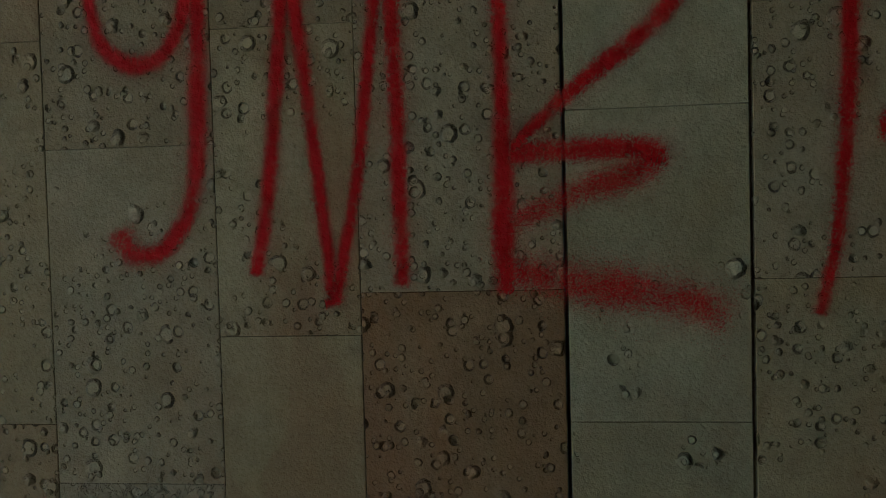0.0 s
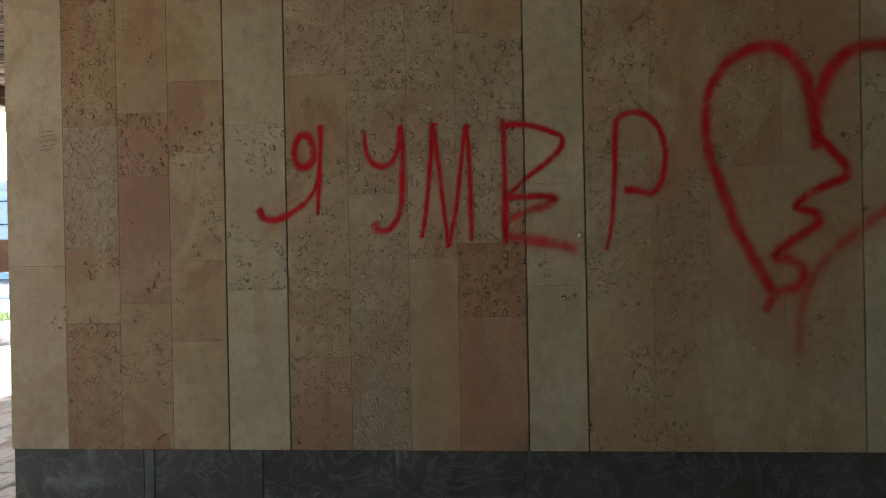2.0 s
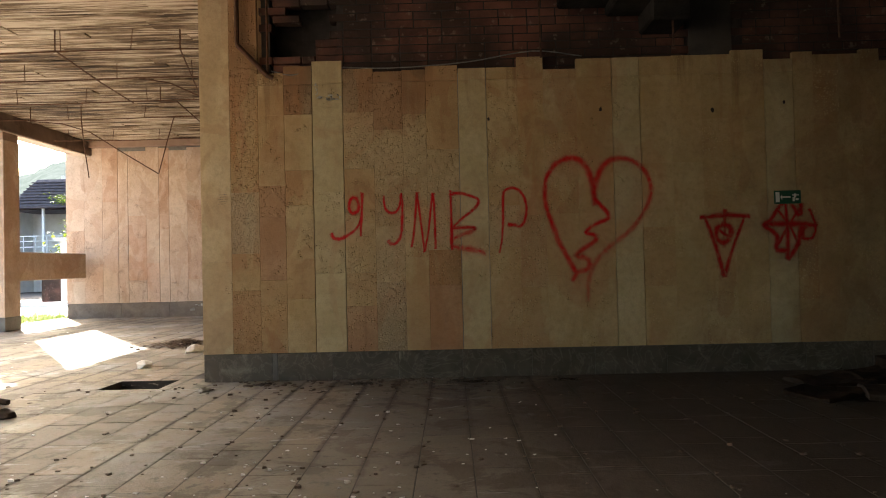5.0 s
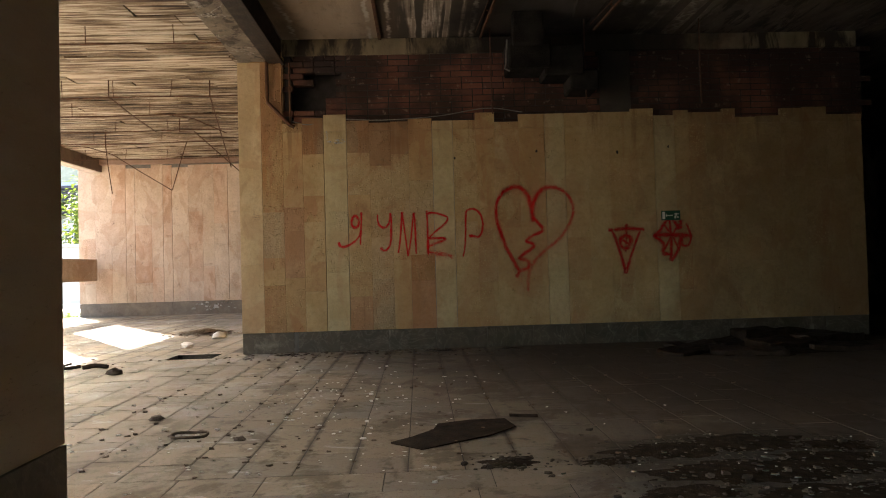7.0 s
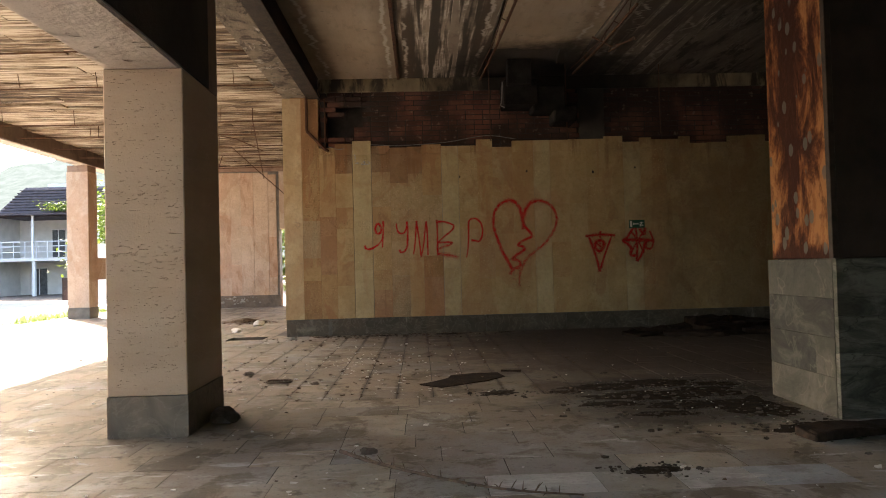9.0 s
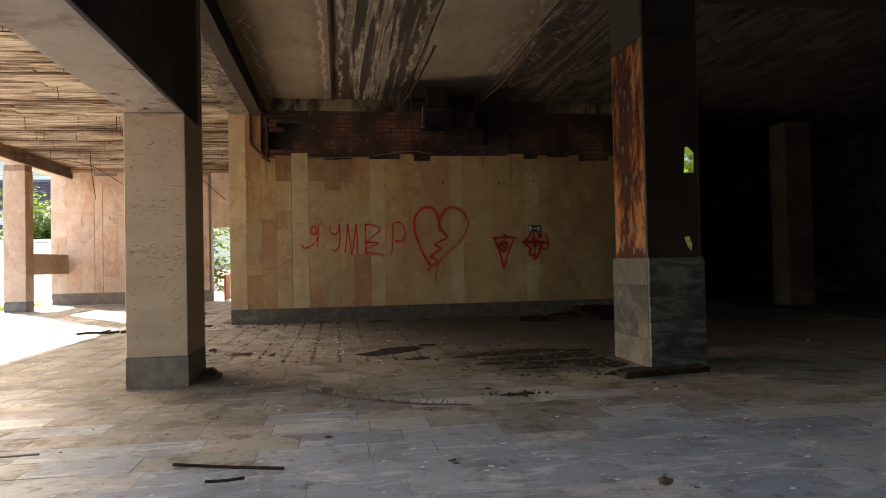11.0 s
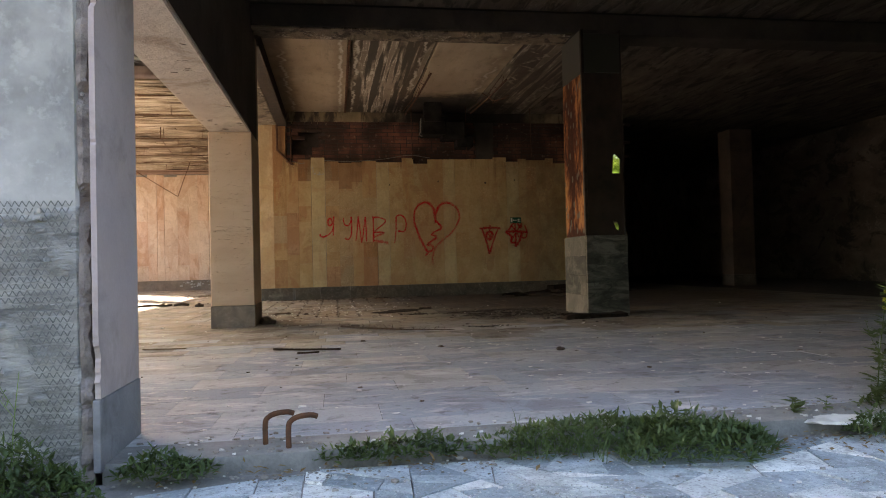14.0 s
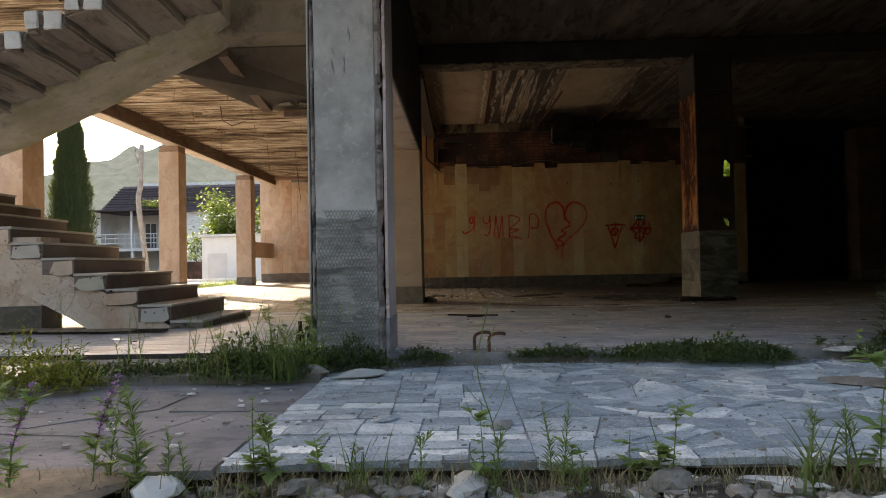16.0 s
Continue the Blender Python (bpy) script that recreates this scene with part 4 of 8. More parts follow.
wall_back = solid("wall_back", boxed(-0.7, 13.0, 8.9, 9.2, -0.3, 4.0), slab_dark, "near-black back wall added to close the dark hall", "wall", "structure")
# unseen wall added to block front light; its gap feeds the mirror reflections
wall_front = solid("wall_front", boxed(2.85, 5.8, -12.0, -11.72, -0.3, 2.33), slab_dark, "unseen front wall added to keep light off the hall", "wall", "structure")

part("wall_piece", boxed(5.8, 8.4, -12.0, -11.72, -0.3, 1.05), slab_dark, wall_front)
part("wall_piece", boxed(5.8, 8.4, -12.0, -11.72, 1.45, 2.33), slab_dark, wall_front)
part("wall_piece", boxed(8.4, 13.0, -12.0, -11.72, -0.3, 2.33), slab_dark, wall_front)

# ---- ceilings ----
ceiling_hall = thing("ceiling_hall", "stained concrete ceiling slabs, pale, streaked and sooty", "ceiling", kind="structure")
TOP = 3.86
for x0, x1, y0, y1, m in ((-0.62, 0.59, -5.47, 0.5, slab_first), (0.60, 1.85, -5.47, 0.5, slab_banded), (1.86, 3.15, -5.47, -1.55, slab_third), (3.16, 4.45, -5.47, 0.5, slab_patched), (4.46, 13.0, -5.47, 0.5, slab_dark),
                          (-0.62, 13.0, -12.2, -5.9, slab_dark), (-0.7, 13.0, 0.5, 8.9, slab_dark)):
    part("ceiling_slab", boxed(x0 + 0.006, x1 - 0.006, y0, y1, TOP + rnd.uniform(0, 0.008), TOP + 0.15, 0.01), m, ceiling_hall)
part("broken_slab", boxed(1.86, 3.15, -1.548, 0.5, TOP + 0.07, TOP + 0.15), beam_dark, ceiling_hall)
torn = random.Random(6)
line = [(1.866 + 1.278 * n / 15, -1.40 + 0.14 * math.sin(2.4 * n / 15 + 0.4) + torn.uniform(-0.05, 0.05) + (0.75 if n > 11 else 0.0)) for n in range(16)]
bm = bmesh.new()
low = [bm.verts.new((x, y, TOP + 0.004)) for x, y in line] + [bm.verts.new((3.144, -1.549, TOP + 0.004)), bm.verts.new((1.866, -1.549, TOP + 0.004))]
high = [bm.verts.new((v.co.x, v.co.y, TOP + 0.069)) for v in low]
bm.faces.new(low)
for n in range(len(low)):
    bm.faces.new((low[n], low[(n + 1) % len(low)], high[(n + 1) % len(low)], high[n]))
bmesh.ops.recalc_face_normals(bm, faces=bm.faces)
part("torn_edge", bm, slab_third, ceiling_hall)
# roof is out of view; its edges are set to shape the sun patches
part("roof", boxed(-7.0, 13.3, -5.4, 9.2, TOP + 0.16, TOP + 0.5), beam_dark, ceiling_hall)
part("roof_front", boxed(-6.7, 13.3, -12.4, -5.401, TOP + 0.16, TOP + 0.5), beam_dark, ceiling_hall)
part("roof_edge", boxed(-7.4, -7.01, -5.4, 9.2, TOP + 0.16, TOP + 0.5), beam_dark, ceiling_hall)

bm = bmesh.new()
y = -11.3
while y < 8.6:
    w = rnd.uniform(0.10, 0.34)
    x = -6.96 if y > -5.4 else -6.68
    while x < -1.1:
        ln = rnd.uniform(1.2, 3.4)
        z = TOP - 0.02 + rnd.uniform(-0.016, 0.016)
        block(bm, x, min(x + ln, -1.08) - 0.008, y, y + w - 0.006, z, TOP + 0.05)
        x += ln
    y += w
ceiling_open = solid("ceiling_open", bm, reed_lath, "stripped reed and lath ceiling with streaks of old plaster", "ceiling", "structure")

# ---- beams ----
def beam(name, material, label, *boxes):
    ob = thing(name, label, "beam", kind="structure")
    for n, (b, m) in enumerate(boxes):
        part("beam_side" if n else "beam_core", boxed(*b), m or material, ob)
    return ob


# flank panel: the shade on this side is put into its dark colour
beam("beam_lengthwise", beam_paint, "deep painted concrete beam, pale below, its flank's shade coloured dark", ((-1.085, -0.615, -11.2, -5.49, 2.28, 3.86, 0.012), None), ((-0.613, -0.60, -11.2, -5.49, 2.29, 3.86), beam_dark))
peel = bmesh.new()
curl = random.Random(12)
for k in range(46):
    x, y = curl.uniform(-1.06, -0.64), -5.6 - abs(curl.gauss(0, 0.55)) if k % 3 else curl.uniform(-9.5, -5.6)
    a, r, drop = curl.uniform(-0.5, 0.5), curl.uniform(0.015, 0.045), curl.uniform(0.003, 0.012)
    u, w = Vector((math.cos(a), math.sin(a), 0)) * r * 1.6, Vector((-math.sin(a), math.cos(a), 0)) * r * 0.45
    c = Vector((x, y, 2.2785))
    peel.faces.new([peel.verts.new(p) for p in (c - u, c - u * 0.3 + w, c + u, c + u * 0.2 - w - Vector((0, 0, drop)), c - u * 0.6 - w * 0.8 - Vector((0, 0, drop * 0.7)))])
peeling = solid("peeling_paint", peel, beam_paint, "curled flakes of paint peeling off the beam", "paint", "stuff")
beam("beam_to_wall", slab_streaked, "spalled concrete beam with a black steel edge", ((-1.15, -0.79, -5.28, 0.0, 3.575, 3.86, 0.015), spalled))
steel_angle = solid("steel_angle", block(boxed(-0.785, -0.62, -5.28, -0.02, 3.55, 3.855, 0.004), -0.618, -0.575, -5.28, -0.02, 3.53, 3.56, 0.004), steel_dark, "black rusted steel angle under the beam", "beam", "structure")
beam("beam_cross", beam_dark, "dark concrete cross beam, its underside scraped bare", ((-0.6, 13.0, -5.90, -5.47, 3.585, 3.86, 0.012), None), ((-0.6, 3.4, -5.89, -5.48, 3.57, 3.584), spalled))
beam("beam_edge", beam_rust, "brown concrete edge beam over the side columns", ((-7.04, -6.70, -5.4, 9.0, 3.54, 3.86, 0.01), beam_brown), ((-7.02, -6.72, -5.39, 8.59, 3.524, 3.539), beam_paint))
# out of view: added this deep to keep high sky light from the hall
beam("beam_front", beam_dark, "unseen dark beam added over the open front against sky light", ((-0.48, 5.9, -12.2, -11.7, 2.34, 3.86, 0.012), None), ((5.901, 8.249, -12.2, -11.7, 3.2, 3.86, 0.012), None), ((5.901, 8.249, -12.2, -11.7, 2.34, 2.42, 0.012), None), ((8.25, 13.0, -12.2, -11.7, 2.34, 3.86, 0.012), None))
beam("beam_far", beam_rust, "brick-red beam above the far wall", ((-6.95, -1.1, 8.45, 8.6, 3.70, 3.86, 0.01), None))

# ---- columns ----
def column(x0, x1, y0, y1, top, label, shaft, base, foot):
    ob = thing("column", label, "column", kind="structure", group="hall columns")
    part("shaft", boxed(x0, x1, y0, y1, base, top, 0.006), shaft, ob)
    if x1 < -6:
        part("head", boxed(x0 + 0.012, x1 - 0.012, y0 + 0.012, y1 - 0.012, top + 0.001, 3.524, 0.004), beam_rust, ob, "brown concrete head")
    part("foot", boxed(x0 - 0.004, x1 + 0.004, y0 - 0.004, y1 + 0.004, -0.011, base - 0.002, 0.003), foot, ob, "grey marble foot")
    return ob


column(-1.087, -0.60, -6.035, -5.29, 2.279, "square column faced with pitted cream stone", stone_column, 0.255, column_marble)
solid("column_neck", boxed(-1.08, -0.601, -5.488, -5.29, 2.28, 3.57), beam_rust, "brown upper shaft of the column behind the beam", "column", "structure")
column(-7.22, -6.73, 0.07, 0.52, 3.38, "square side column of rosy stone", stone_pillar, 0.25, pale_marble)
column(-7.22, -6.73, 5.69, 6.13, 3.38, "square side column of rosy stone beside the parapet", stone_pillar, 0.25, pale_marble)
column(-7.5, -6.62, -5.95, -5.4, 3.38, "broad side column of rosy stone", stone_pillar, 0.25, pale_marble)
column(9.35, 9.9, 0.25, 0.75, 3.60, "dim column standing in the dark hall", column_dim, 0.25, plinth_marble)
parapet = solid("parapet", boxed(-7.12, -6.75, 6.135, 8.40, 0.88, 1.405, 0.01), stone_pillar, "stone-faced parapet beam between column and far wall", "parapet", "structure")

# the column that once carried mirrors
mirror_column = thing("mirror_column", "column with grey marble foot and bare mirror backing above", "column", kind="structure")
part("core", boxed(3.45, 3.91, -6.11, -5.42, 0.0, 3.57), beam_dark, mirror_column)
part("side_board", boxed(3.425, 3.449, -6.10, -5.40, 0.99, 3.02, 0.003), backing, mirror_column, "orange backing board with glue dabs")
part("side_board_top", boxed(3.425, 3.449, -6.10, -5.40, 3.03, 3.57, 0.003), mirror_grey, mirror_column)
part("front_board", boxed(3.455, 3.93, -6.135, -6.111, 0.99, 3.02, 0.003), board_dark, mirror_column, "dark burnt board")
part("front_glass", boxed(3.455, 3.93, -6.135, -6.111, 3.03, 3.52, 0.002), mirror_grey, mirror_column, "remnant of old mirror")
part("corner_trim", boxed(3.415, 3.455, -6.145, -6.101, 0.99, 3.57, 0.003), steel_dark, mirror_column)
part("right_trim", boxed(3.925, 3.945, -6.14, -6.10, 0.99, 3.57, 0.003), steel_dark, mirror_column)
for z0, z1, y0, y1, m in ((0.0, 0.245, -6.14, -5.36, foot_pale), (0.2465, 0.491, -5.93, -5.36, foot_grey), (0.2465, 0.491, -6.14, -5.9315, foot_pale), (0.4925, 0.737, -6.14, -5.36, foot_grey), (0.7385, 0.985, -6.14, -5.36, foot_mid)):
    part("side_slab", boxed(3.407, 3.447, y0, y1, z0, z1, 0.001), m, mirror_column)
for z0, z1 in ((0.0, 0.40), (0.402, 0.63), (0.632, 0.985)):
    part("front_slab", boxed(3.41, 3.945, -6.18, -6.141, z0, z1, 0.002), green_marble, mirror_column)

# ---- painted letters and marks on the faced wall ----
spray_level = [0]


def stroke(name, pts, width, parent, material=None, ends=(1.0, 1.0), label=""):
    """A sprayed line on the wall: pts are (x, z); width in metres, one or one for each end."""
    line = smooth_line([(x, 0, z) for x, z in pts], 7)
    w0, w1 = width if isinstance(width, tuple) else (width, width)
    spray_level[0] += 1
    y = -0.0003 - 0.00001 * spray_level[0]
    bm = bmesh.new()
    uv = bm.loops.layers.uv.new("UVMap")
    n = len(line)
    d0, d1 = (line[1] - line[0]).normalized(), (line[-1] - line[-2]).normalized()
    line = [line[0] - d0 * w0 * 0.35] + line + [line[-1] + d1 * w1 * 0.35]
    n = len(line)
    rows = []
    for i, p in enumerate(line):
        d = (line[min(i + 1, n - 1)] - line[max(i - 1, 0)]).normalized()
        t = i / (n - 1)
        h = (w0 + (w1 - w0) * t) * 1.1 * (1 + 0.12 * math.sin(9 * t + spray_level[0]))
        side = Vector((-d.z, 0, d.x)) * h
        y -= 0.000001
        fade = ends[0] + (ends[1] - ends[0]) * t
        if i in (0, n - 1):
            fade = 0.0
        rows.append((bm.verts.new((p + side) + Vector((0, y, 0))), bm.verts.new((p - side) + Vector((0, y, 0))), fade))
    for a, b in zip(rows, rows[1:]):
        f = bm.faces.new((a[0], a[1], b[1], b[0]))
        for lp, (u, v) in zip(f.loops, ((0, a[2]), (1, a[2]), (1, b[2]), (0, b[2]))):
            lp[uv].uv = (u, v)
        if f.normal.y > 0:
            f.normal_flip()
    return part(name, bm, material or spray_red, parent, label)


words = thing("graffiti", "red sprayed Cyrillic letters on the stone wall", "graffiti", (0.013, 0, -0.0265))
words.scale = (1.0, 1.0, 1.0125)
stroke("letter_ya", [(0.268, 1.610), (0.248, 1.649), (0.217, 1.657), (0.190, 1.621), (0.184, 1.563), (0.205, 1.520), (0.244, 1.522), (0.271, 1.560), (0.268, 1.615)], 0.034, words)
stroke("letter_ya_stem", [(0.305, 1.697), (0.301, 1.600), (0.295, 1.484), (0.289, 1.401), (0.285, 1.309)], (0.030, 0.020), words)
stroke("letter_ya_tail", [(0.293, 1.501), (0.272, 1.418), (0.227, 1.361), (0.165, 1.317), (0.094, 1.288), (0.041, 1.297), (0.017, 1.337)], (0.018, 0.042), words)
stroke("letter_u_cup", [(0.501, 1.667), (0.503, 1.601), (0.518, 1.546), (0.556, 1.512), (0.599, 1.514), (0.633, 1.548), (0.654, 1.612), (0.659, 1.677)], (0.022, 0.030), words)
stroke("letter_u_tail", [(0.662, 1.685), (0.669, 1.587), (0.666, 1.473), (0.659, 1.358), (0.641, 1.285), (0.601, 1.236), (0.559, 1.232), (0.536, 1.262)], (0.022, 0.037), words)
stroke("letter_m", [(0.746, 1.200), (0.764, 1.290), (0.780, 1.420), (0.795, 1.583), (0.803, 1.688), (0.812, 1.614), (0.826, 1.500), (0.840, 1.370), (0.854, 1.239), (0.864, 1.157), (0.878, 1.222), (0.902, 1.336), (0.922, 1.497), (0.939, 1.626), (0.948, 1.677), (0.956, 1.593), (0.962, 1.448), (0.963, 1.318), (0.964, 1.180)], 0.022, words)
stroke("letter_e_stem", [(1.109, 1.699), (1.112, 1.571), (1.113, 1.443), (1.113, 1.315), (1.112, 1.170)], (0.020, 0.034), words)
stroke("letter_e_top", [(1.101, 1.660), (1.157, 1.673), (1.228, 1.666), (1.298, 1.644), (1.360, 1.613), (1.352, 1.563), (1.297, 1.509), (1.233, 1.463), (1.169, 1.409), (1.128, 1.370)], (0.035, 0.020), words)
stroke("letter_e_arm", [(1.128, 1.362), (1.208, 1.364), (1.310, 1.361), (1.318, 1.345), (1.278, 1.323), (1.207, 1.300), (1.127, 1.266)], (0.036, 0.046), words, None, (1.0, 0.6))
stroke("letter_e_foot", [(1.110, 1.202), (1.197, 1.184), (1.292, 1.167), (1.370, 1.150), (1.417, 1.133)], (0.058, 0.062), words, None, (0.8, 0.62))
stroke("letter_r", [(1.544, 1.131), (1.565, 1.225), (1.576, 1.335), (1.584, 1.460), (1.587, 1.601), (1.595, 1.671), (1.630, 1.701), (1.676, 1.709), (1.728, 1.689), (1.773, 1.633), (1.796, 1.547), (1.791, 1.462), (1.768, 1.393), (1.733, 1.365), (1.680, 1.376), (1.627, 1.381)], (0.022, 0.034), words)

heart = thing("graffiti", "red sprayed broken heart on the stone wall", "graffiti", (0.075, 0, -0.02))
heart.scale = (0.962, 1.0, 1.0)
stroke("heart_left", [(2.45, 1.55), (2.445, 1.65), (2.43, 1.76), (2.38, 1.89), (2.30, 1.97), (2.20, 1.98), (2.09, 1.93), (2.01, 1.83), (1.98, 1.70), (1.99, 1.55), (2.04, 1.40), (2.10, 1.23), (2.18, 1.08), (2.25, 0.95)], (0.062, 0.05), heart, None, (0.9, 0.86))
stroke("heart_right", [(2.44, 1.65), (2.46, 1.76), (2.53, 1.90), (2.62, 1.96), (2.73, 1.97), (2.85, 1.92), (2.94, 1.83), (2.98, 1.71), (2.96, 1.58), (2.88, 1.44), (2.76, 1.30), (2.59, 1.18), (2.48, 1.08), (2.41, 0.98), (2.37, 0.85), (2.36, 0.68)], (0.062, 0.046), heart, None, (0.9, 0.5))
stroke("heart_crack", [(2.44, 1.61), (2.50, 1.55), (2.57, 1.47), (2.56, 1.42), (2.48, 1.39), (2.39, 1.34), (2.36, 1.30), (2.43, 1.28), (2.455, 1.24), (2.39, 1.19), (2.32, 1.15), (2.27, 1.09), (2.33, 1.08), (2.39, 1.03), (2.36, 0.97), (2.27, 0.94), (2.22, 0.87)], (0.042, 0.056), heart, None, (1.0, 0.7))
stroke("heart_run", [(2.27, 0.95), (2.30, 0.80), (2.33, 0.60)], (0.12, 0.08), heart, None, (0.3, 0.02))

badge = thing("graffiti", "dark red sprayed triangle sign with a ring", "graffiti")
stroke("bar", [(3.38, 1.395), (3.59, 1.41), (3.82, 1.395)], 0.05, badge, spray_dark)
stroke("wedge", [(3.42, 1.40), (3.49, 1.20), (3.58, 0.86)], (0.035, 0.055), badge, spray_dark)
stroke("wedge", [(3.78, 1.39), (3.69, 1.18), (3.58, 0.86)], (0.022, 0.05), badge, spray_dark)
stroke("pin", [(3.60, 1.46), (3.595, 1.29), (3.585, 1.12)], (0.045, 0.03), badge, spray_dark, (1, 0.5))
stroke("ring", [(3.59, 1.33), (3.53, 1.29), (3.52, 1.21), (3.58, 1.16), (3.64, 1.21), (3.65, 1.29), (3.59, 1.33)], 0.055, badge, spray_dark)
stroke("ring_bar", [(3.55, 1.27), (3.62, 1.22)], 0.03, badge, spray_dark)
wheel = thing("graffiti", "dark red sprayed wheel sign with spokes", "graffiti")
stroke("spoke", [(3.96, 1.32), (4.18, 1.32), (4.42, 1.30)], 0.065, wheel, spray_dark)
stroke("spoke", [(4.15, 1.52), (4.16, 1.24), (4.155, 1.0)], (0.03, 0.055), wheel, spray_dark)
stroke("spoke", [(4.08, 1.44), (4.18, 1.30), (4.26, 1.12)], 0.03, wheel, spray_dark)
stroke("spoke", [(4.06, 1.12), (4.18, 1.32), (4.28, 1.46)], 0.03, wheel, spray_dark)
stroke("rim", [(4.29, 1.50), (4.27, 1.40), (4.17, 1.53), (4.08, 1.46), (4.02, 1.37), (3.95, 1.31), (4.03, 1.25), (4.07, 1.19), (4.06, 1.09), (4.17, 1.08)], (0.04, 0.05), wheel, spray_dark)
stroke("rim", [(4.36, 1.45), (4.41, 1.30), (4.38, 1.19), (4.30, 1.19), (4.29, 1.29), (4.24, 1.12), (4.155, 1.0)], (0.025, 0.055), wheel, spray_dark)
scrawl = thing("graffiti", "faint dark pencil scrawl on a cream slab", "graffiti")
for k in range(5):
    stroke("line", [(-1.0 + 0.01 * (k % 2), 1.62 + 0.021 * k), (-0.965, 1.622 + 0.021 * k), (-0.93 + 0.008 * (k % 3), 1.625 + 0.021 * k)], 0.0045, scrawl, spray_mat("pencil", (0.12, 0.12, 0.13), 0.55) if k == 0 else bpy.data.materials["pencil"])

# exit sign: running figure shown as plain bars
exit_sign = thing("exit_sign", "small dark green emergency exit sign with a pale arrow", "sign", (4.165, -0.002, 1.56))
at = Matrix.Translation((-4.165, 0.002, -1.56))
for nm, b, m in (("plate", (4.045, 4.285, -0.010, -0.002, 1.50, 1.62, 0.002), sign_green), ("door_mark", (4.057, 4.092, -0.0125, -0.0105, 1.515, 1.605), sign_white), ("arrow_shaft", (4.115, 4.19, -0.0125, -0.0105, 1.553, 1.567), sign_white)):
    part(nm, boxed(*b), m, exit_sign).matrix_parent_inverse = at
bm = bmesh.new()
bm.faces.new([bm.verts.new(p) for p in ((4.115, -0.0125, 1.535), (4.115, -0.0125, 1.585), (4.098, -0.0125, 1.56))])
part("arrow_head", bm, sign_white, exit_sign).matrix_parent_inverse = at
bm = bmesh.new()
block(bm, 4.222, 4.24, -0.0125, -0.0105, 1.555, 1.59, turn=0.0)
block(bm, 4.205, 4.265, -0.0127, -0.0107, 1.572, 1.582)
block(bm, 4.208, 4.228, -0.0126, -0.0106, 1.52, 1.556)
block(bm, 4.235, 4.262, -0.0126, -0.0106, 1.53, 1.546)
part("running_mark", bm, sign_white, exit_sign).matrix_parent_inverse = at

# ---- pipes, cables and duct on the wall ----
drain = thing("pipe", "bent rusty drain pipe on the wall pier", "pipe")
part("pipe_run", tube(bmesh.new(), [(-0.79, -0.05, 3.57), (-0.79, -0.05, 3.10), (-0.785, -0.05, 3.06), (-0.52, -0.045, 2.78), (-0.47, -0.03, 2.76)], 0.022, 8), rust, drain)
part("upper_run", tube(bmesh.new(), [(-0.52, -0.03, 3.55), (-0.52, -0.03, 2.80)], 0.012, 6), rust, drain)
cable = thing("cable", "thin pale cable sagging along the brickwork", "cable")
part("strand", tube(bmesh.new(), smooth_line([(-0.50, 0.02, 2.84), (-0.3, 0.0, 2.79), (0.0, 0.03, 2.86), (0.6, 0.0, 2.83), (1.3, 0.01, 2.87), (1.9, 0.03, 2.96), (2.35, 0.02, 2.90)], 5), 0.006, 5), wire_mat, cable)
duct = thing("air_duct", "crumpled grey sheet-metal air duct hanging from the ceiling", "duct", (2.6, -0.3, 3.4))
at = Matrix.Translation((-2.6, 0.3, -3.4))
for nm, b in (("duct_box", (2.12, 2.62, -0.55, -0.06, 3.30, 3.66, 0.02)), ("duct_arm", (2.55, 3.02, -0.50, -0.06, 3.22, 3.58, 0.02)), ("duct_end", (2.16, 2.52, -0.65, -0.50, 3.55, 3.93, 0.015)), ("duct_mouth", (2.86, 3.20, -0.45, -0.02, 3.06, 3.30, 0.02))):
    part(nm, boxed(*b), duct_metal, duct).matrix_parent_inverse = at
part("bracket", tube(bmesh.new(), [(2.10, -0.56, 3.62), (2.08, -0.57, 3.34), (2.06, -0.6, 3.27), (2.12, -0.6, 3.24)], 0.01, 5), wire_mat, duct).matrix_parent_inverse = at
for x, y in ((1.95, -0.15), (3.05, -0.4), (4.4, -0.5)):
    hanger = thing("hanger_rod", "rusty hanger rod under the ceiling slab", "rod", (x, y, 3.2), group="hanger rods")
    part("rod", tube(bmesh.new(), [(0, 0, 0.70), (0, 0.01, 0.15), (0.01, 0.02, -0.35)], 0.009, 5), rust_thin, hanger)

# rusty cable trays hung beneath the slab joints
def tray(x, y0, y1, z, tilt, label):
    ob = thing("cable_tray", label, "cable tray", (x, y0, z), group="cable trays")
    part("rail", tube(bmesh.new(), [(0.0, 0, 0), (tilt * 0.5, (y1 - y0) * 0.5, -0.02), (tilt, y1 - y0, 0.02)], 0.017, 4), rust, ob)
    part("loose_rod", tube(bmesh.new(), [(-0.07, 0.0, 0.08), (-0.05 + tilt * 0.4, (y1 - y0) * 0.45, 0.0), (-0.06 + tilt, (y1 - y0) * 0.97, 0.06)], 0.007, 4), rust_thin, ob)
    for f in (0.22, 0.71):
        part("rung", tube(bmesh.new(), [(-0.06 + tilt * f, (y1 - y0) * f, 0.03), (0.02 + tilt * f, (y1 - y0) * f, -0.01)], 0.006, 4), rust, ob)
    for k in range(3):
        f = (k + 0.3) / 3
        part("hanger", tube(bmesh.new(), [(tilt * f, (y1 - y0) * f, 0.0), (tilt * f + 0.03, (y1 - y0) * f, TOP - z)], 0.006, 4), rust_thin, ob)


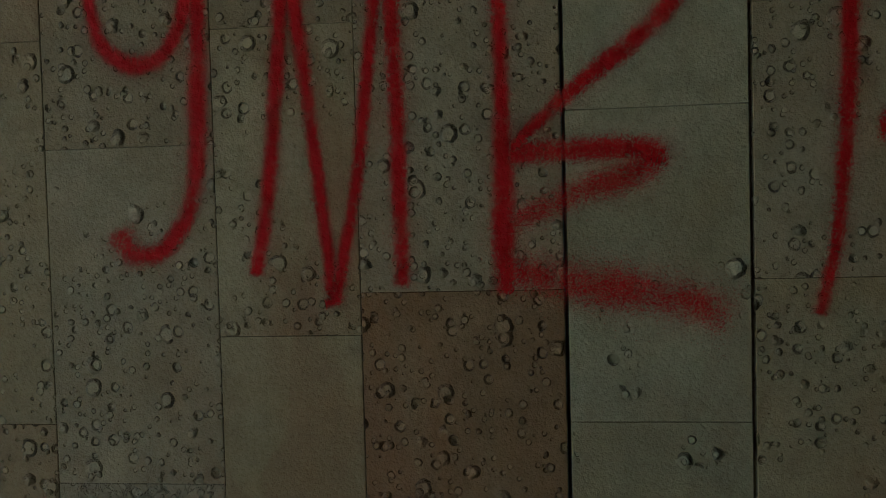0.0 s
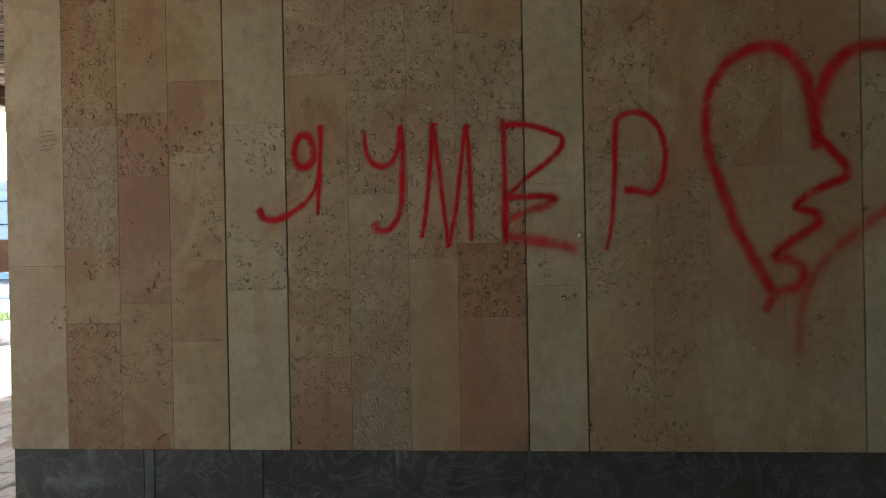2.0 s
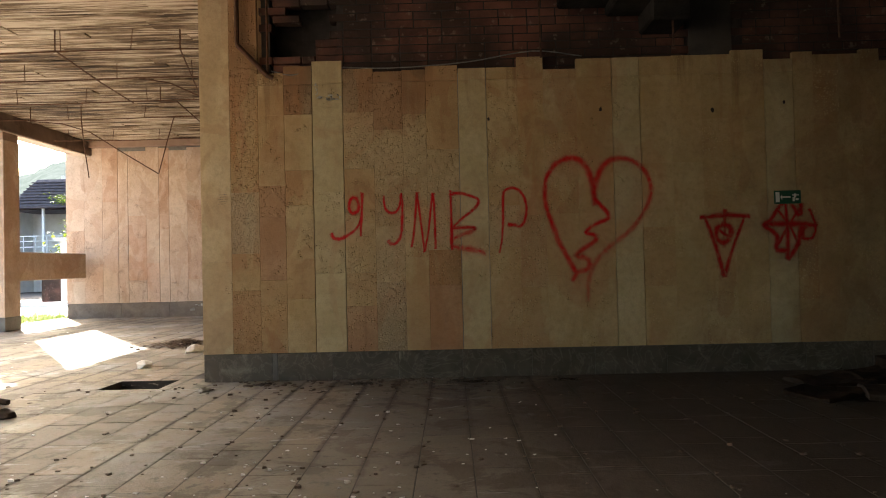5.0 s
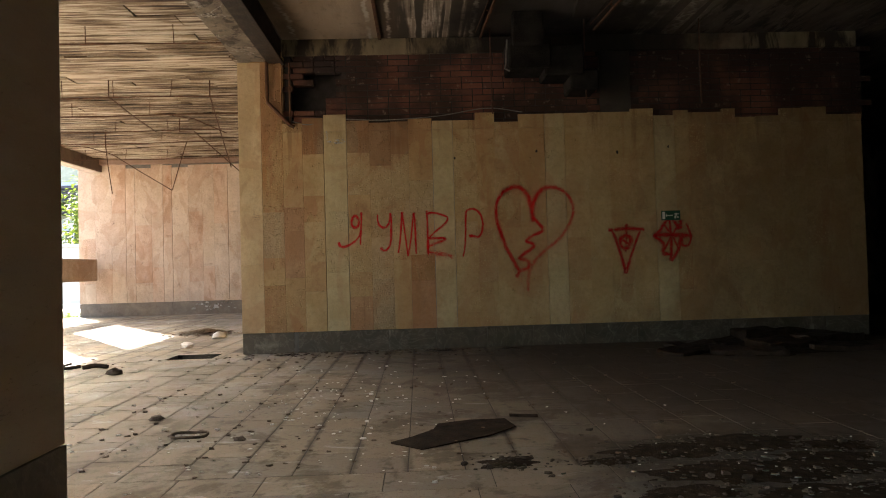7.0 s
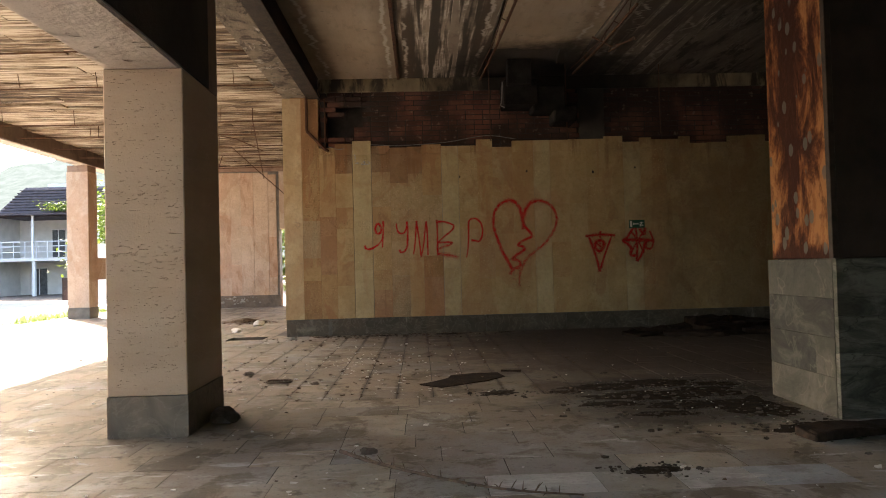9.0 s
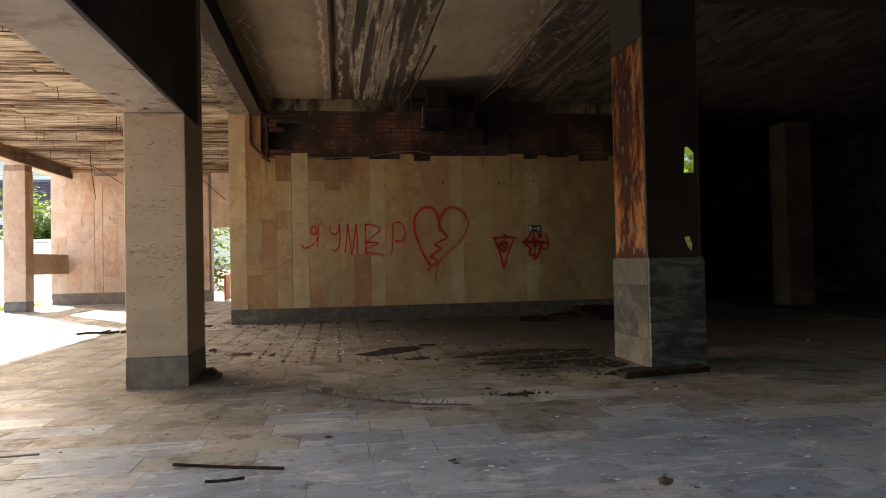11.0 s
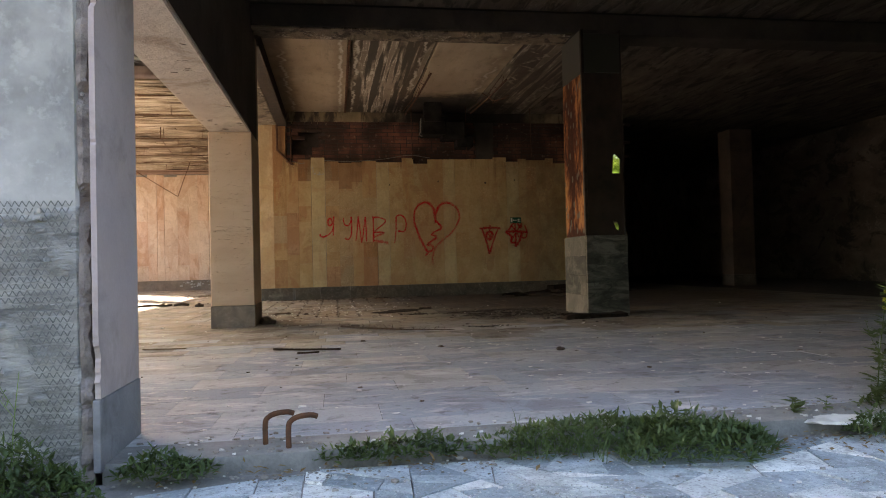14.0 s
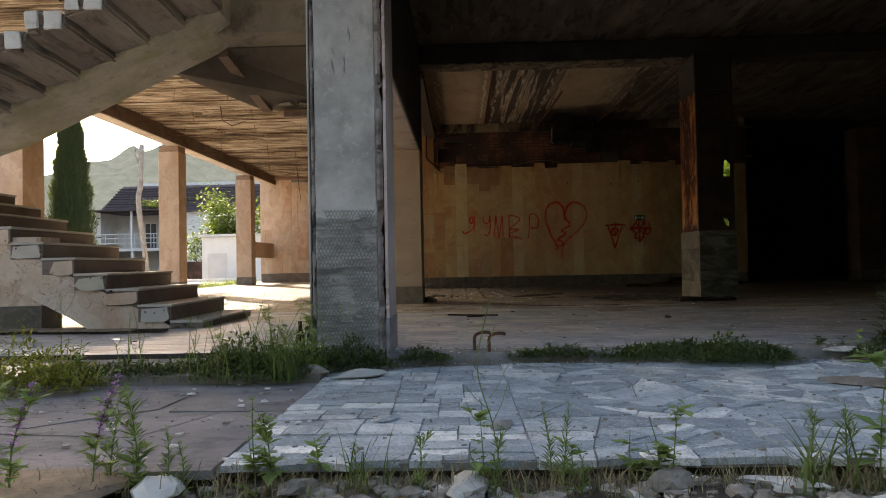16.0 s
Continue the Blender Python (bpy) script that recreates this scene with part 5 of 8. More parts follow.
tray(1.92, -3.4, -0.2, 3.74, -0.10, "rusty cable tray hung under the slab joint")
tray(3.22, -3.2, -0.5, 3.72, -0.08, "bent rusty cable tray with broken rungs")
solid("joint_bar", boxed(0.575, 0.615, -5.4, 0.02, 3.835, 3.856), rust, "rusty bar in the ceiling joint", "bar", "structure")
broken = thing("rebar", "broken reinforcing bars hanging from the slab", "rebar", (3.0, -2.0, 3.6))
part("bar", tube(bmesh.new(), [(0.1, 0.2, 0.24), (0.25, -0.1, 0.02), (0.42, -0.5, -0.02)], 0.011, 5), rust, broken)
part("bar", tube(bmesh.new(), [(0.45, 0.6, 0.24), (0.3, 0.2, 0.05), (0.5, -0.2, 0.1)], 0.009, 5), rust, broken)

# ---- hanging rails of the stripped ceiling ----
rnd = random.Random(5)
for n, y in enumerate((-3.9, -2.2, -0.62, 1.60, 2.9, 4.2, 5.3, 7.2)):
    z = 3.60 + rnd.uniform(-0.02, 0.03)
    rail = thing("ceiling_rail", "thin rusty steel rail hung on wires", "ceiling rail", (-4.0, y, z), group="hung ceiling rails")
    part("rail", tube(bmesh.new(), [(-2.9, 0, 0.01), (-1.0, 0.02, -0.012), (1.0, -0.01, 0.0), (2.85, 0, -0.01)], 0.009, 5), rust, rail)
    x = -2.6 + rnd.uniform(0, 0.4)
    while x < 2.8:
        part("wire", tube(bmesh.new(), [(x, 0, 0.0), (x + rnd.uniform(-0.03, 0.03), rnd.uniform(-0.03, 0.03), TOP - z - 0.02)], 0.005, 4), rust_thin, rail)
        x += rnd.uniform(0.7, 1.3)
for pts in ([(-3.43, 1.62, 3.60), (-3.58, 2.9, 3.585), (-3.72, 4.2, 3.60)],
            [(-3.3, 4.2, 3.60), (-3.02, 4.12, 3.59), (-2.5, 4.4, 3.08), (-1.95, 4.7, 2.55)],
            [(-2.0, 1.7, 3.61), (-2.18, 2.9, 3.27), (-2.38, 4.2, 2.93)],
            [(-6.0, 5.3, 3.60), (-5.5, 5.35, 3.56), (-5.05, 5.4, 3.42), (-4.5, 5.5, 3.05), (-3.96, 5.6, 2.70), (-3.94, 5.59, 2.70), (-3.75, 5.45, 3.15), (-3.54, 5.3, 3.62)],
            [(-5.13, 5.3, 3.60), (-5.09, 5.3, 3.2), (-5.02, 5.32, 2.62)],
            [(-5.2, 2.9, 3.62), (-4.3, 2.9, 3.60), (-3.05, 2.9, 3.62), (-2.62, 2.92, 3.54), (-2.1, 2.95, 3.30)],
            [(-4.8, -2.5, 3.84), (-4.78, -2.45, 3.55), (-4.6, -2.4, 3.45), (-4.3, -2.5, 3.52)]):
    pts = [(pts[0][0], pts[0][1], TOP - 0.01)] + pts
    hang = thing("hanging_wire", "bent rusty ceiling rod dangling down", "wire", pts[0], group="dangling rods")
    part("rod", tube(bmesh.new(), [Vector(p) - Vector(pts[0]) for p in pts], 0.009, 5), rust_thin, hang)

# ---- front column, its plaster crumbling ----
front_column = thing("column", "front column with bare grey plaster, wire mesh and loose cladding", "column", kind="structure", group="hall columns")
part("plaster_core", boxed(-0.975, -0.565, -11.63, -11.17, -0.1, 3.86, 0.01), plaster_core, front_column, "grey plaster, coarse below")
bm = bmesh.new()
for row in range(40):
    for col in range(17):
        x, z = -0.965 + col * 0.024 + (row % 2) * 0.012, -0.02 + row * 0.0245
        if z < 0.94 and x < -0.585 and noise.noise((x * 7, z * 5, 1.0)) < 0.22:
            y = -11.635 - 0.003 * math.sin(x * 31) * math.sin(z * 17)
            a, b, c = (x, y, z), (x + 0.012, y - 0.004, z + 0.02), (x - 0.012, y - 0.004, z + 0.02)
            for q in (b, c):
                d = (Vector(q) - Vector(a))
                s = Vector((d.z, 0, -d.x)).normalized() * 0.0020
                bm.faces.new([bm.verts.new(v) for v in (Vector(a) + s, Vector(q) + s, Vector(q) - s, Vector(a) - s)])
part("wire_mesh", bm, wire_mat, front_column, "hexagonal wire mesh")["kind"] = "stuff"
bm = bmesh.new()
patch = random.Random(8)
for k in range(120):
    x, z = patch.uniform(-0.955, -0.585), patch.uniform(0.0, 0.93)
    if noise.noise((x * 7, z * 5, 1.0)) > 0.2:
        lump(bm, (x, -11.632, z), patch.uniform(0.010, 0.026), patch, (1.4, 0.14, 0.9))
part("mortar_smear", bm, plaster_core, front_column, "smeared lumps of mortar over the mesh")
rnd = random.Random(21)
for x0, x1 in ((-0.566, -0.524), (-0.998, -0.974)):
    bm = bmesh.new()
    rows = []
    for z in np.arange(-0.1, 3.87, 0.016):
        inset = max(0.0, 0.10 * noise.noise((x0 * 9, 0.0, z * 3.1)) + 0.05 * noise.noise((x0, 4.0, z * 17)))
        a, b = x0 + 0.004 * noise.noise((1.0, x0, z * 23)), x1 - max(0.0, 0.03 * noise.noise((7.0, x0, z * 5)) + 0.012 * noise.noise((9.0, x0, z * 31)))
        rows.append([bm.verts.new(p) for p in ((a, -11.18, z), (a, -11.632 + inset * 0.4, z), ((a + b) / 2 + 0.006 * noise.noise((3.0, 2.0, z * 40)), -11.638 + inset, z), (b, -11.63 + inset * 1.1, z), (b, -11.18, z))])
    for p, q in zip(rows, rows[1:]):
        for k in range(4):
            bm.faces.new((p[k], p[k + 1], q[k + 1], q[k]))
    for k in range(34):
        lump(bm, (rnd.uniform(x0, x1), -11.62 + rnd.uniform(-0.01, 0.02), rnd.uniform(0.0, 3.6)), rnd.uniform(0.004, 0.014), rnd, (0.8, 0.6, 1.3))
    part("loose_edge", bm, mortar_pink, front_column, "crumbling mortar edge")
bm = bmesh.new()
rows = []
for z in np.arange(0.24, 3.87, 0.012):
    chipped = max(0.0, 0.16 * noise.noise((2.0, 5.0, z * 1.9)) + 0.05 * noise.noise((6.0, 1.0, z * 9)) + 0.012 * noise.noise((8.0, 1.0, z * 45)) - 0.012)
    rows.append([bm.verts.new(p) for p in ((-0.515, -11.655 + chipped * 1.15, z), (-0.495, -11.655 + chipped, z), (-0.495, -11.155, z), (-0.515, -11.155, z))])
for p, q in zip(rows, rows[1:]):
    for k in range(4):
        bm.faces.new((p[k], p[(k + 1) % 4], q[(k + 1) % 4], q[k]))
bmesh.ops.recalc_face_normals(bm, faces=bm.faces)
part("side_cladding", bm, cladding_mauve, front_column, "mauve-grey stone cladding with a chipped edge")
part("side_foot", boxed(-0.517, -0.491, -11.66, -11.15, -0.02, 0.238, 0.003), foot_mauve, front_column)
part("left_cladding", boxed(-1.022, -1.008, -11.62, -11.155, -0.02, 3.86, 0.004), plaster_rough, front_column)

# ---- stairs ----
RISE, RUN, FOOT = 0.16, 0.32, -2.57
FRONT_Y, REAR_Y = -9.42, -7.90
stair = thing("staircase", "open stair with dark risers, pale treads and broken marble sides", "stairs", (FOOT, -8.3, 0), "structure")
at = Matrix.Translation((-FOOT, 8.3, 0))
STEPS = 11
for k in range(STEPS):
    x1, z1 = FOOT - k * RUN, 0.075 + k * RISE
    step = part("step", boxed(x1 - RUN - 0.01, x1, FRONT_Y, REAR_Y, max(z1 - 0.165, -0.005), z1 - 0.022, 0.004), stair_dark, stair)
    step.matrix_parent_inverse = at
    chips = bmesh.new()
    for q in range(7):
        lump(chips, (x1 - rnd.uniform(0.02, RUN), FRONT_Y - 0.004, z1 - rnd.uniform(0.03, 0.16)), rnd.uniform(0.012, 0.035), rnd, (1.4, 0.5, 0.8))
    part("broken_edge", chips, spalled, step)
    part("tread", boxed(x1 - RUN - 0.01, x1 + 0.012, FRONT_Y - 0.015, REAR_Y + 0.015, z1 - 0.021, z1 + 0.004, 0.004), tread_stone, step)
    if k > 0:
        cut = rnd.uniform(-0.03, 0.03) if k % 4 else rnd.uniform(0.06, 0.14)
        xa, xb, za, zb = x1 - RUN + cut, x1 - 0.008, z1 - 0.175 + rnd.uniform(0, 0.02), z1 - 0.024
        outline = [(xa, za + rnd.uniform(0, 0.07)), (xa + rnd.uniform(0.03, 0.10), za), (xb - rnd.uniform(0, 0.05), za + rnd.uniform(0, 0.02)), (xb, za + rnd.uniform(0.01, 0.04)), (xb - rnd.uniform(0, 0.03), zb), (xa + rnd.uniform(0, 0.08), zb - rnd.uniform(0, 0.03))]
        bm = bmesh.new()
        fr, bk = [bm.verts.new((px, FRONT_Y - 0.028, pz)) for px, pz in outline], [bm.verts.new((px, FRONT_Y - 0.002, pz)) for px, pz in outline]
        bm.faces.new(fr), bm.faces.new(bk[::-1])
        for q in range(6):
            bm.faces.new((fr[q], bk[q], bk[(q + 1) % 6], fr[(q + 1) % 6]))
        bmesh.ops.recalc_face_normals(bm, faces=bm.faces)
        part("end_slab", bm, (stone_rose, tread_stone, stone_rose, soffit_lime)[k % 4], step, "broken pale stone end slab")
bm = bmesh.new()
prof = [(FOOT - 0.30, 0.0), (FOOT - 0.42, 0.075)]
for k in range(2, STEPS):
    prof += [(FOOT - (k - 0.0) * RUN - 0.05, 0.075 + (k - 1) * RISE - 0.02)]
end_x, end_z = prof[-1]
prof += [(end_x, end_z - 0.42), (FOOT - 1.75, 0.33), (FOOT - 1.35, 0.12), (FOOT - 1.15, 0.0)]
front = [bm.verts.new((x, FRONT_Y + 0.01, z)) for x, z in prof]
back = [bm.verts.new((x, REAR_Y - 0.01, z)) for x, z in prof]
bm.faces.new(front[::-1]), bm.faces.new(back)
for k in range(len(prof)):
    bm.faces.new((front[k], front[(k + 1) % len(prof)], back[(k + 1) % len(prof)], back[k]))
bmesh.ops.recalc_face_normals(bm, faces=bm.faces)
part("stair_flank", bm, stone_rose, stair, "tan stone flank under the steps").matrix_parent_inverse = at
pier = part("stair_pier", boxed(-5.6, -4.20, FRONT_Y + 0.02, FRONT_Y + 0.35, 0.24, 0.93, 0.006), stone_rose, stair)
pier.matrix_parent_inverse = at
part("pier_foot", boxed(-5.6, -4.19, FRONT_Y + 0.01, FRONT_Y + 0.36, -0.01, 0.238, 0.004), plinth_marble, pier)
for k in range(7):
    board = thing("board", "weathered board lying loose by the stair", "board", (-3.3 - 0.25 * k + rnd.uniform(-0.1, 0.1), -9.75 + rnd.uniform(-0.15, 0.15), 0.012 + 0.012 * (k % 2)), group="loose boards")
    part("plank", boxed(-0.45, 0.45, -0.06, 0.06, 0, 0.018, 0.003, rnd.uniform(-0.3, 0.3)), wood_dry if k % 2 else wood_dark, board)
LAND_X, LAND_Z = FOOT - STEPS * RUN, 0.075 + STEPS * RISE
part("landing", boxed(LAND_X - 1.3, LAND_X - 0.02, -11.2, -7.45, LAND_Z - 0.16, LAND_Z, 0.01), tread_stone, stair).matrix_parent_inverse = at
part("landing_pier", boxed(LAND_X - 1.2, LAND_X - 0.9, -9.2, -8.4, -0.011, LAND_Z - 0.165), stone_pillar, stair).matrix_parent_inverse = at
# upper flight: a sloping spine with step blocks standing out in front of it
SLOPE = 0.458
def spine_z(x):
    return 1.85 + SLOPE * (x + 4.44)
bm = bmesh.new()
xs = [LAND_X + 0.3, -4.4, -3.6, -2.9, -2.45, -2.2]
lo = [(x, spine_z(x) + (0.05 if n == 5 else 0.2 if n == 0 else 0.0)) for n, x in enumerate(xs)]
ring_front = [bm.verts.new((x, -10.05, z + 0.03)) for x, z in lo] + [bm.verts.new((x, -10.05, z + 0.26)) for x, z in lo[::-1]]
ring_back = [bm.verts.new((x, -9.25, z)) for x, z in lo] + [bm.verts.new((x, -9.25, z + 0.26)) for x, z in lo[::-1]]
bm.faces.new(ring_front[::-1]), bm.faces.new(ring_back)
n = len(ring_front)
for k in range(n):
    bm.faces.new((ring_front[k], ring_front[(k + 1) % n], ring_back[(k + 1) % n], ring_back[k]))
part("spine", bm, soffit_lime, stair, "lime-washed sloping soffit").matrix_parent_inverse = at
x = LAND_X + 1.41
while x < -2.15:
    z = spine_z(x)
    bm = bmesh.new()
    pts = [(x - 0.02, z + 0.06), (x + 0.30, z + 0.155), (x + 0.30, z + 0.30), (x - 0.02, z + 0.30)]
    a = [bm.verts.new((px, -10.85, pz + (0.05 if n < 2 else 0))) for n, (px, pz) in enumerate(pts)]
    b = [bm.verts.new((px, -9.99, pz)) for px, pz in pts]
    bm.faces.new(a[::-1]), bm.faces.new(b)
    for k in range(4):
        bm.faces.new((a[k], a[(k + 1) % 4], b[(k + 1) % 4], b[k]))
    bmesh.ops.bevel(bm, geom=bm.edges[:], offset=0.02, segments=2, affect="EDGES")
    bmesh.ops.subdivide_edges(bm, edges=bm.edges[:], cuts=3, use_grid_fill=True)
    for v in bm.verts:
        v.co += Vector((noise.noise(v.co * 7), 0.4 * noise.noise(v.co * 5 + Vector((4, 0, 0))), noise.noise(v.co * 8 + Vector((0, 9, 0))))) * 0.018
    blk = part("upper_step", bm, soffit_mauve, stair, "grey-brown cast step with chipped edges")
    blk.matrix_parent_inverse = at
    for x0, x1 in ((x + 0.005, x + 0.10), (x + 0.155, x + 0.285)):
        slab = boxed(x0, x1, -10.885, -10.862, z + 0.165, z + 0.30, 0.004)
        for v in slab.verts:
            v.co += Vector((rnd.uniform(-0.012, 0.012), 0, rnd.uniform(-0.014, 0.008)))
        part("end_slab", slab, white_marble, blk, "cracked white marble end slab")
    part("edge_hole", boxed(x + 0.105, x + 0.15, -10.872, -10.855, z + 0.19, z + 0.27, 0.006), beam_brown, blk)
    scar = bmesh.new()
    for q in range(5):
        lump(scar, (x + rnd.uniform(0.0, 0.28), -10.84, z + rnd.uniform(0.12, 0.27)), rnd.uniform(0.02, 0.05), rnd, (1.2, 0.6, 0.8))
    part("broken_edge", scar, spalled, blk)
    x += 0.32
beam("beam_landing", soffit_lime, "plastered beam at the head of the stair", ((-2.62, -1.09, -9.6, -9.2, 2.84, 3.84, 0.012), soffit_brown))
soffit = bmesh.new()
ring = [(-3.0, -9.15, 2.62), (-2.6, -9.19, 2.835), (-1.09, -9.19, 2.835), (-1.09, -8.2, 2.42), (-2.3, -8.2, 2.42)]
low_ring, top_ring = [soffit.verts.new(p) for p in ring], [soffit.verts.new((x, y, z + 0.12)) for x, y, z in ring]
soffit.faces.new(low_ring[::-1]), soffit.faces.new(top_ring)
for k in range(5):
    soffit.faces.new((low_ring[k], low_ring[(k + 1) % 5], top_ring[(k + 1) % 5], top_ring[k]))
head = solid("stair_head", soffit, soffit_dark, "dark stained soffit at the head of the stair", "soffit", "structure")
part("rib", tube(bmesh.new(), [(-2.42, -9.17, 2.80), (-2.22, -8.25, 2.42)], 0.075, 4), beam_rust, head, "slanting brown rib")
part("lip", boxed(-2.05, -1.09, -8.24, -8.12, 2.33, 2.41, 0.006), beam_rust, head)
flakes = bmesh.new()
for k in range(9):
    chip(flakes, (-1.95 + 0.09 * k + rnd.uniform(-0.03, 0.03), -8.3 + rnd.uniform(-0.1, 0.04), 2.43), rnd.uniform(0.05, 0.11), rnd, 0.12)
part("peeling_plaster", flakes, soffit_lime, head, "pale scraps of plaster")

# ---- terrace outside the open front ----
terrace = solid("pavement", boxed(-0.80, 14.0, -13.78, -11.62, -0.35, -0.10), soil, "terrace of broken blue-grey paving stones", "pavement", "structure")
part("mortar_bed", boxed(-0.82, 14.0, -13.82, -11.62, -0.099, -0.0735), mortar, terrace)
solid("threshold", boxed(-0.5, 14.0, -11.62, -11.381, -0.35, -0.0005, 0.0), mortar, "worn concrete threshold with grit", "threshold", "structure")
apron = thing("pavement", "dark worn asphalt slabs beside the paving", "pavement", kind="structure")
part("apron_bed", boxed(-9.0, -0.83, -13.80, -12.2, -0.34, -0.104), soil, apron)
forecourt = solid("forecourt", boxed(-9.0, -0.85, -12.16, -11.385, -0.35, -0.035), dusty_soil, "earthy strip of ground overgrown with weeds", "ground", "structure")
def bank_z(x, y):
    return -0.135 - 0.07 * max(0, -14.4 - y) + 0.035 * noise.noise((x * 1.7, y * 1.7, 0)) + 0.03 * noise.noise((x * 6, y * 6, 3)) + 0.012 * noise.noise((x * 19, y * 19, 5))


bank = bmesh.new()
N = 150
for i in range(N + 1):
    for j in range(25):
        x, y = -9 + 18 * i / N, -18.5 + 4.75 * (1 - (1 - j / 24) ** 2)
        bank.verts.new((x, y, bank_z(x, y)))
bank.verts.ensure_lookup_table()
for i in range(N):
    for j in range(24):
        a = i * 25 + j
        bank.faces.new([bank.verts[v] for v in (a, a + 25, a + 26, a + 1)])
solid("ground_front", bank, soil, "stony earth bank strewn with rubble", "ground", "structure")
solid("road", boxed(-13.0, -7.6, -14.0, 22.0, -0.35, -0.10), yard, "sunlit pale yard beside the building", "road", "structure")

# broken paving: a rectangle cut again and again into uneven pieces
def shatter(poly, size, rnd, out, skew=0.28):
    xs, ys = [p[0] for p in poly], [p[1] for p in poly]
    w, h = max(xs) - min(xs), max(ys) - min(ys)
    if max(w, h * 1.3) < size * rnd.uniform(0.75, 1.7) or len(poly) < 3:
        out.append(poly)
        return
    ang = rnd.gauss(0, skew) + (math.pi / 2 if w > h * 1.25 else 0.0)
    c = Vector((sum(xs) / len(xs) + rnd.uniform(-0.14, 0.14) * w, sum(ys) / len(ys) + rnd.uniform(-0.14, 0.14) * h))
    nrm = Vector((-math.sin(ang), math.cos(ang)))
    sides = ([], [])
    for a, b in zip(poly, poly[1:] + poly[:1]):
        a, b = Vector(a), Vector(b)
        da, db = (a - c).dot(nrm), (b - c).dot(nrm)
        sides[0 if da >= 0 else 1].append(tuple(a))
        if da * db < 0:
            q = tuple(a + (b - a) * (da / (da - db)))
            sides[0].append(q), sides[1].append(q)
    for s in sides:
        if len(s) > 2:
            shatter(s, size, rnd, out, skew)


def pave(poly, z, rnd, gap=0.004):
    c = Vector((sum(p[0] for p in poly) / len(poly), sum(p[1] for p in poly) / len(poly)))
    pts = []
    for p in poly:
        d = Vector(p) - c
        pts.append(c + d * max(0.3, 1 - gap * 1.4 / max(d.length, 0.03)))
    bm = bmesh.new()
    tip = (rnd.uniform(-0.006, 0.006), rnd.uniform(-0.006, 0.006))
    top = [bm.verts.new((p.x, p.y, z + tip[0] * (p.x - c.x) * 3 + tip[1] * (p.y - c.y) * 3)) for p in pts]
    low = [bm.verts.new((p.x + (p.x - c.x) * 0.02, p.y + (p.y - c.y) * 0.02, z - 0.024)) for p in pts]
    bm.faces.new(top)
    for k in range(len(pts)):
        bm.faces.new((low[k], low[(k + 1) % len(pts)], top[(k + 1) % len(pts)], top[k]))
    bmesh.ops.recalc_face_normals(bm, faces=bm.faces)
    return bm


rnd = random.Random(35)
plates = []
shatter([(-9.0, -13.86), (-0.86, -13.86), (-0.86, -12.15), (-9.0, -12.15)], 0.85, rnd, plates, 0.35)
for poly in plates:
    part("asphalt_plate", pave(poly, -0.085 + rnd.uniform(-0.003, 0.002), rnd, 0.003), asphalt_slab, apron)
rnd = random.Random(33)
pieces = []
shatter([(-0.84, -13.86), (0.22, -13.86), (0.22, -11.66), (-0.84, -11.95)], 0.21, rnd, pieces, 0.03)
shatter([(0.22, -13.86), (4.2, -13.86), (4.2, -11.66), (0.22, -11.66)], 0.27, rnd, pieces, 0.6)
pieces = [[(x, y + (rnd.uniform(0.0, 0.05) if y < -13.85 else 0.0)) for x, y in p] for p in pieces]
for poly in pieces:
    part("paving_stone", pave(poly, -0.066 + rnd.uniform(-0.005, 0.005), rnd, rnd.choice((0.002, 0.003, 0.0045))), paving_stone, terrace)

# ---- things lying on the hall floor ----
rnd = random.Random(7)
pit_edge = thing("floor_pit", "square hole in the floor with broken edges", "hole", (-1.72, -0.03, 0), "structure")
bm = bmesh.new()
for k in range(26):
    chip(bm, (rnd.uniform(-0.36, 0.36), rnd.uniform(-0.3, 0.3), -0.49), rnd.uniform(0.03, 0.09), rnd, 0.6)
part("rubble_below", bm, rubble_mat, pit_edge)
sheet_board = thing("board", "dark rotten sheet of board lying flat", "board", (1.18, -4.36, 0))
bm = bmesh.new()
ring = [(-0.36, -0.14), (-0.18, -0.30), (0.02, -0.17), (0.22, -0.05), (0.40, 0.16), (0.36, 0.38), (0.13, 0.36), (-0.08, 0.30), (-0.11, 0.15), (-0.24, -0.03)]
lowr, topr = [bm.verts.new((x, y, 0.001)) for x, y in ring], [bm.verts.new((x, y, 0.007 + 0.004 * (k % 3 == 0))) for k, (x, y) in enumerate(ring)]
bm.faces.new(topr)
for k in range(len(ring)):
    bm.faces.new((lowr[k], lowr[(k + 1) % len(ring)], topr[(k + 1) % len(ring)], topr[k]))
part("sheet", bm, rotten_board, sheet_board)


def fallen(name, label, category, pts, r, material, flat=0.6):
    ob = thing(name, label, category, pts[0])
    bm = tube(bmesh.new(), [Vector(p) - Vector(pts[0]) for p in smooth_line(pts, 4)], r, 6)
    part(name + "_body", bm, material, ob)
    return ob


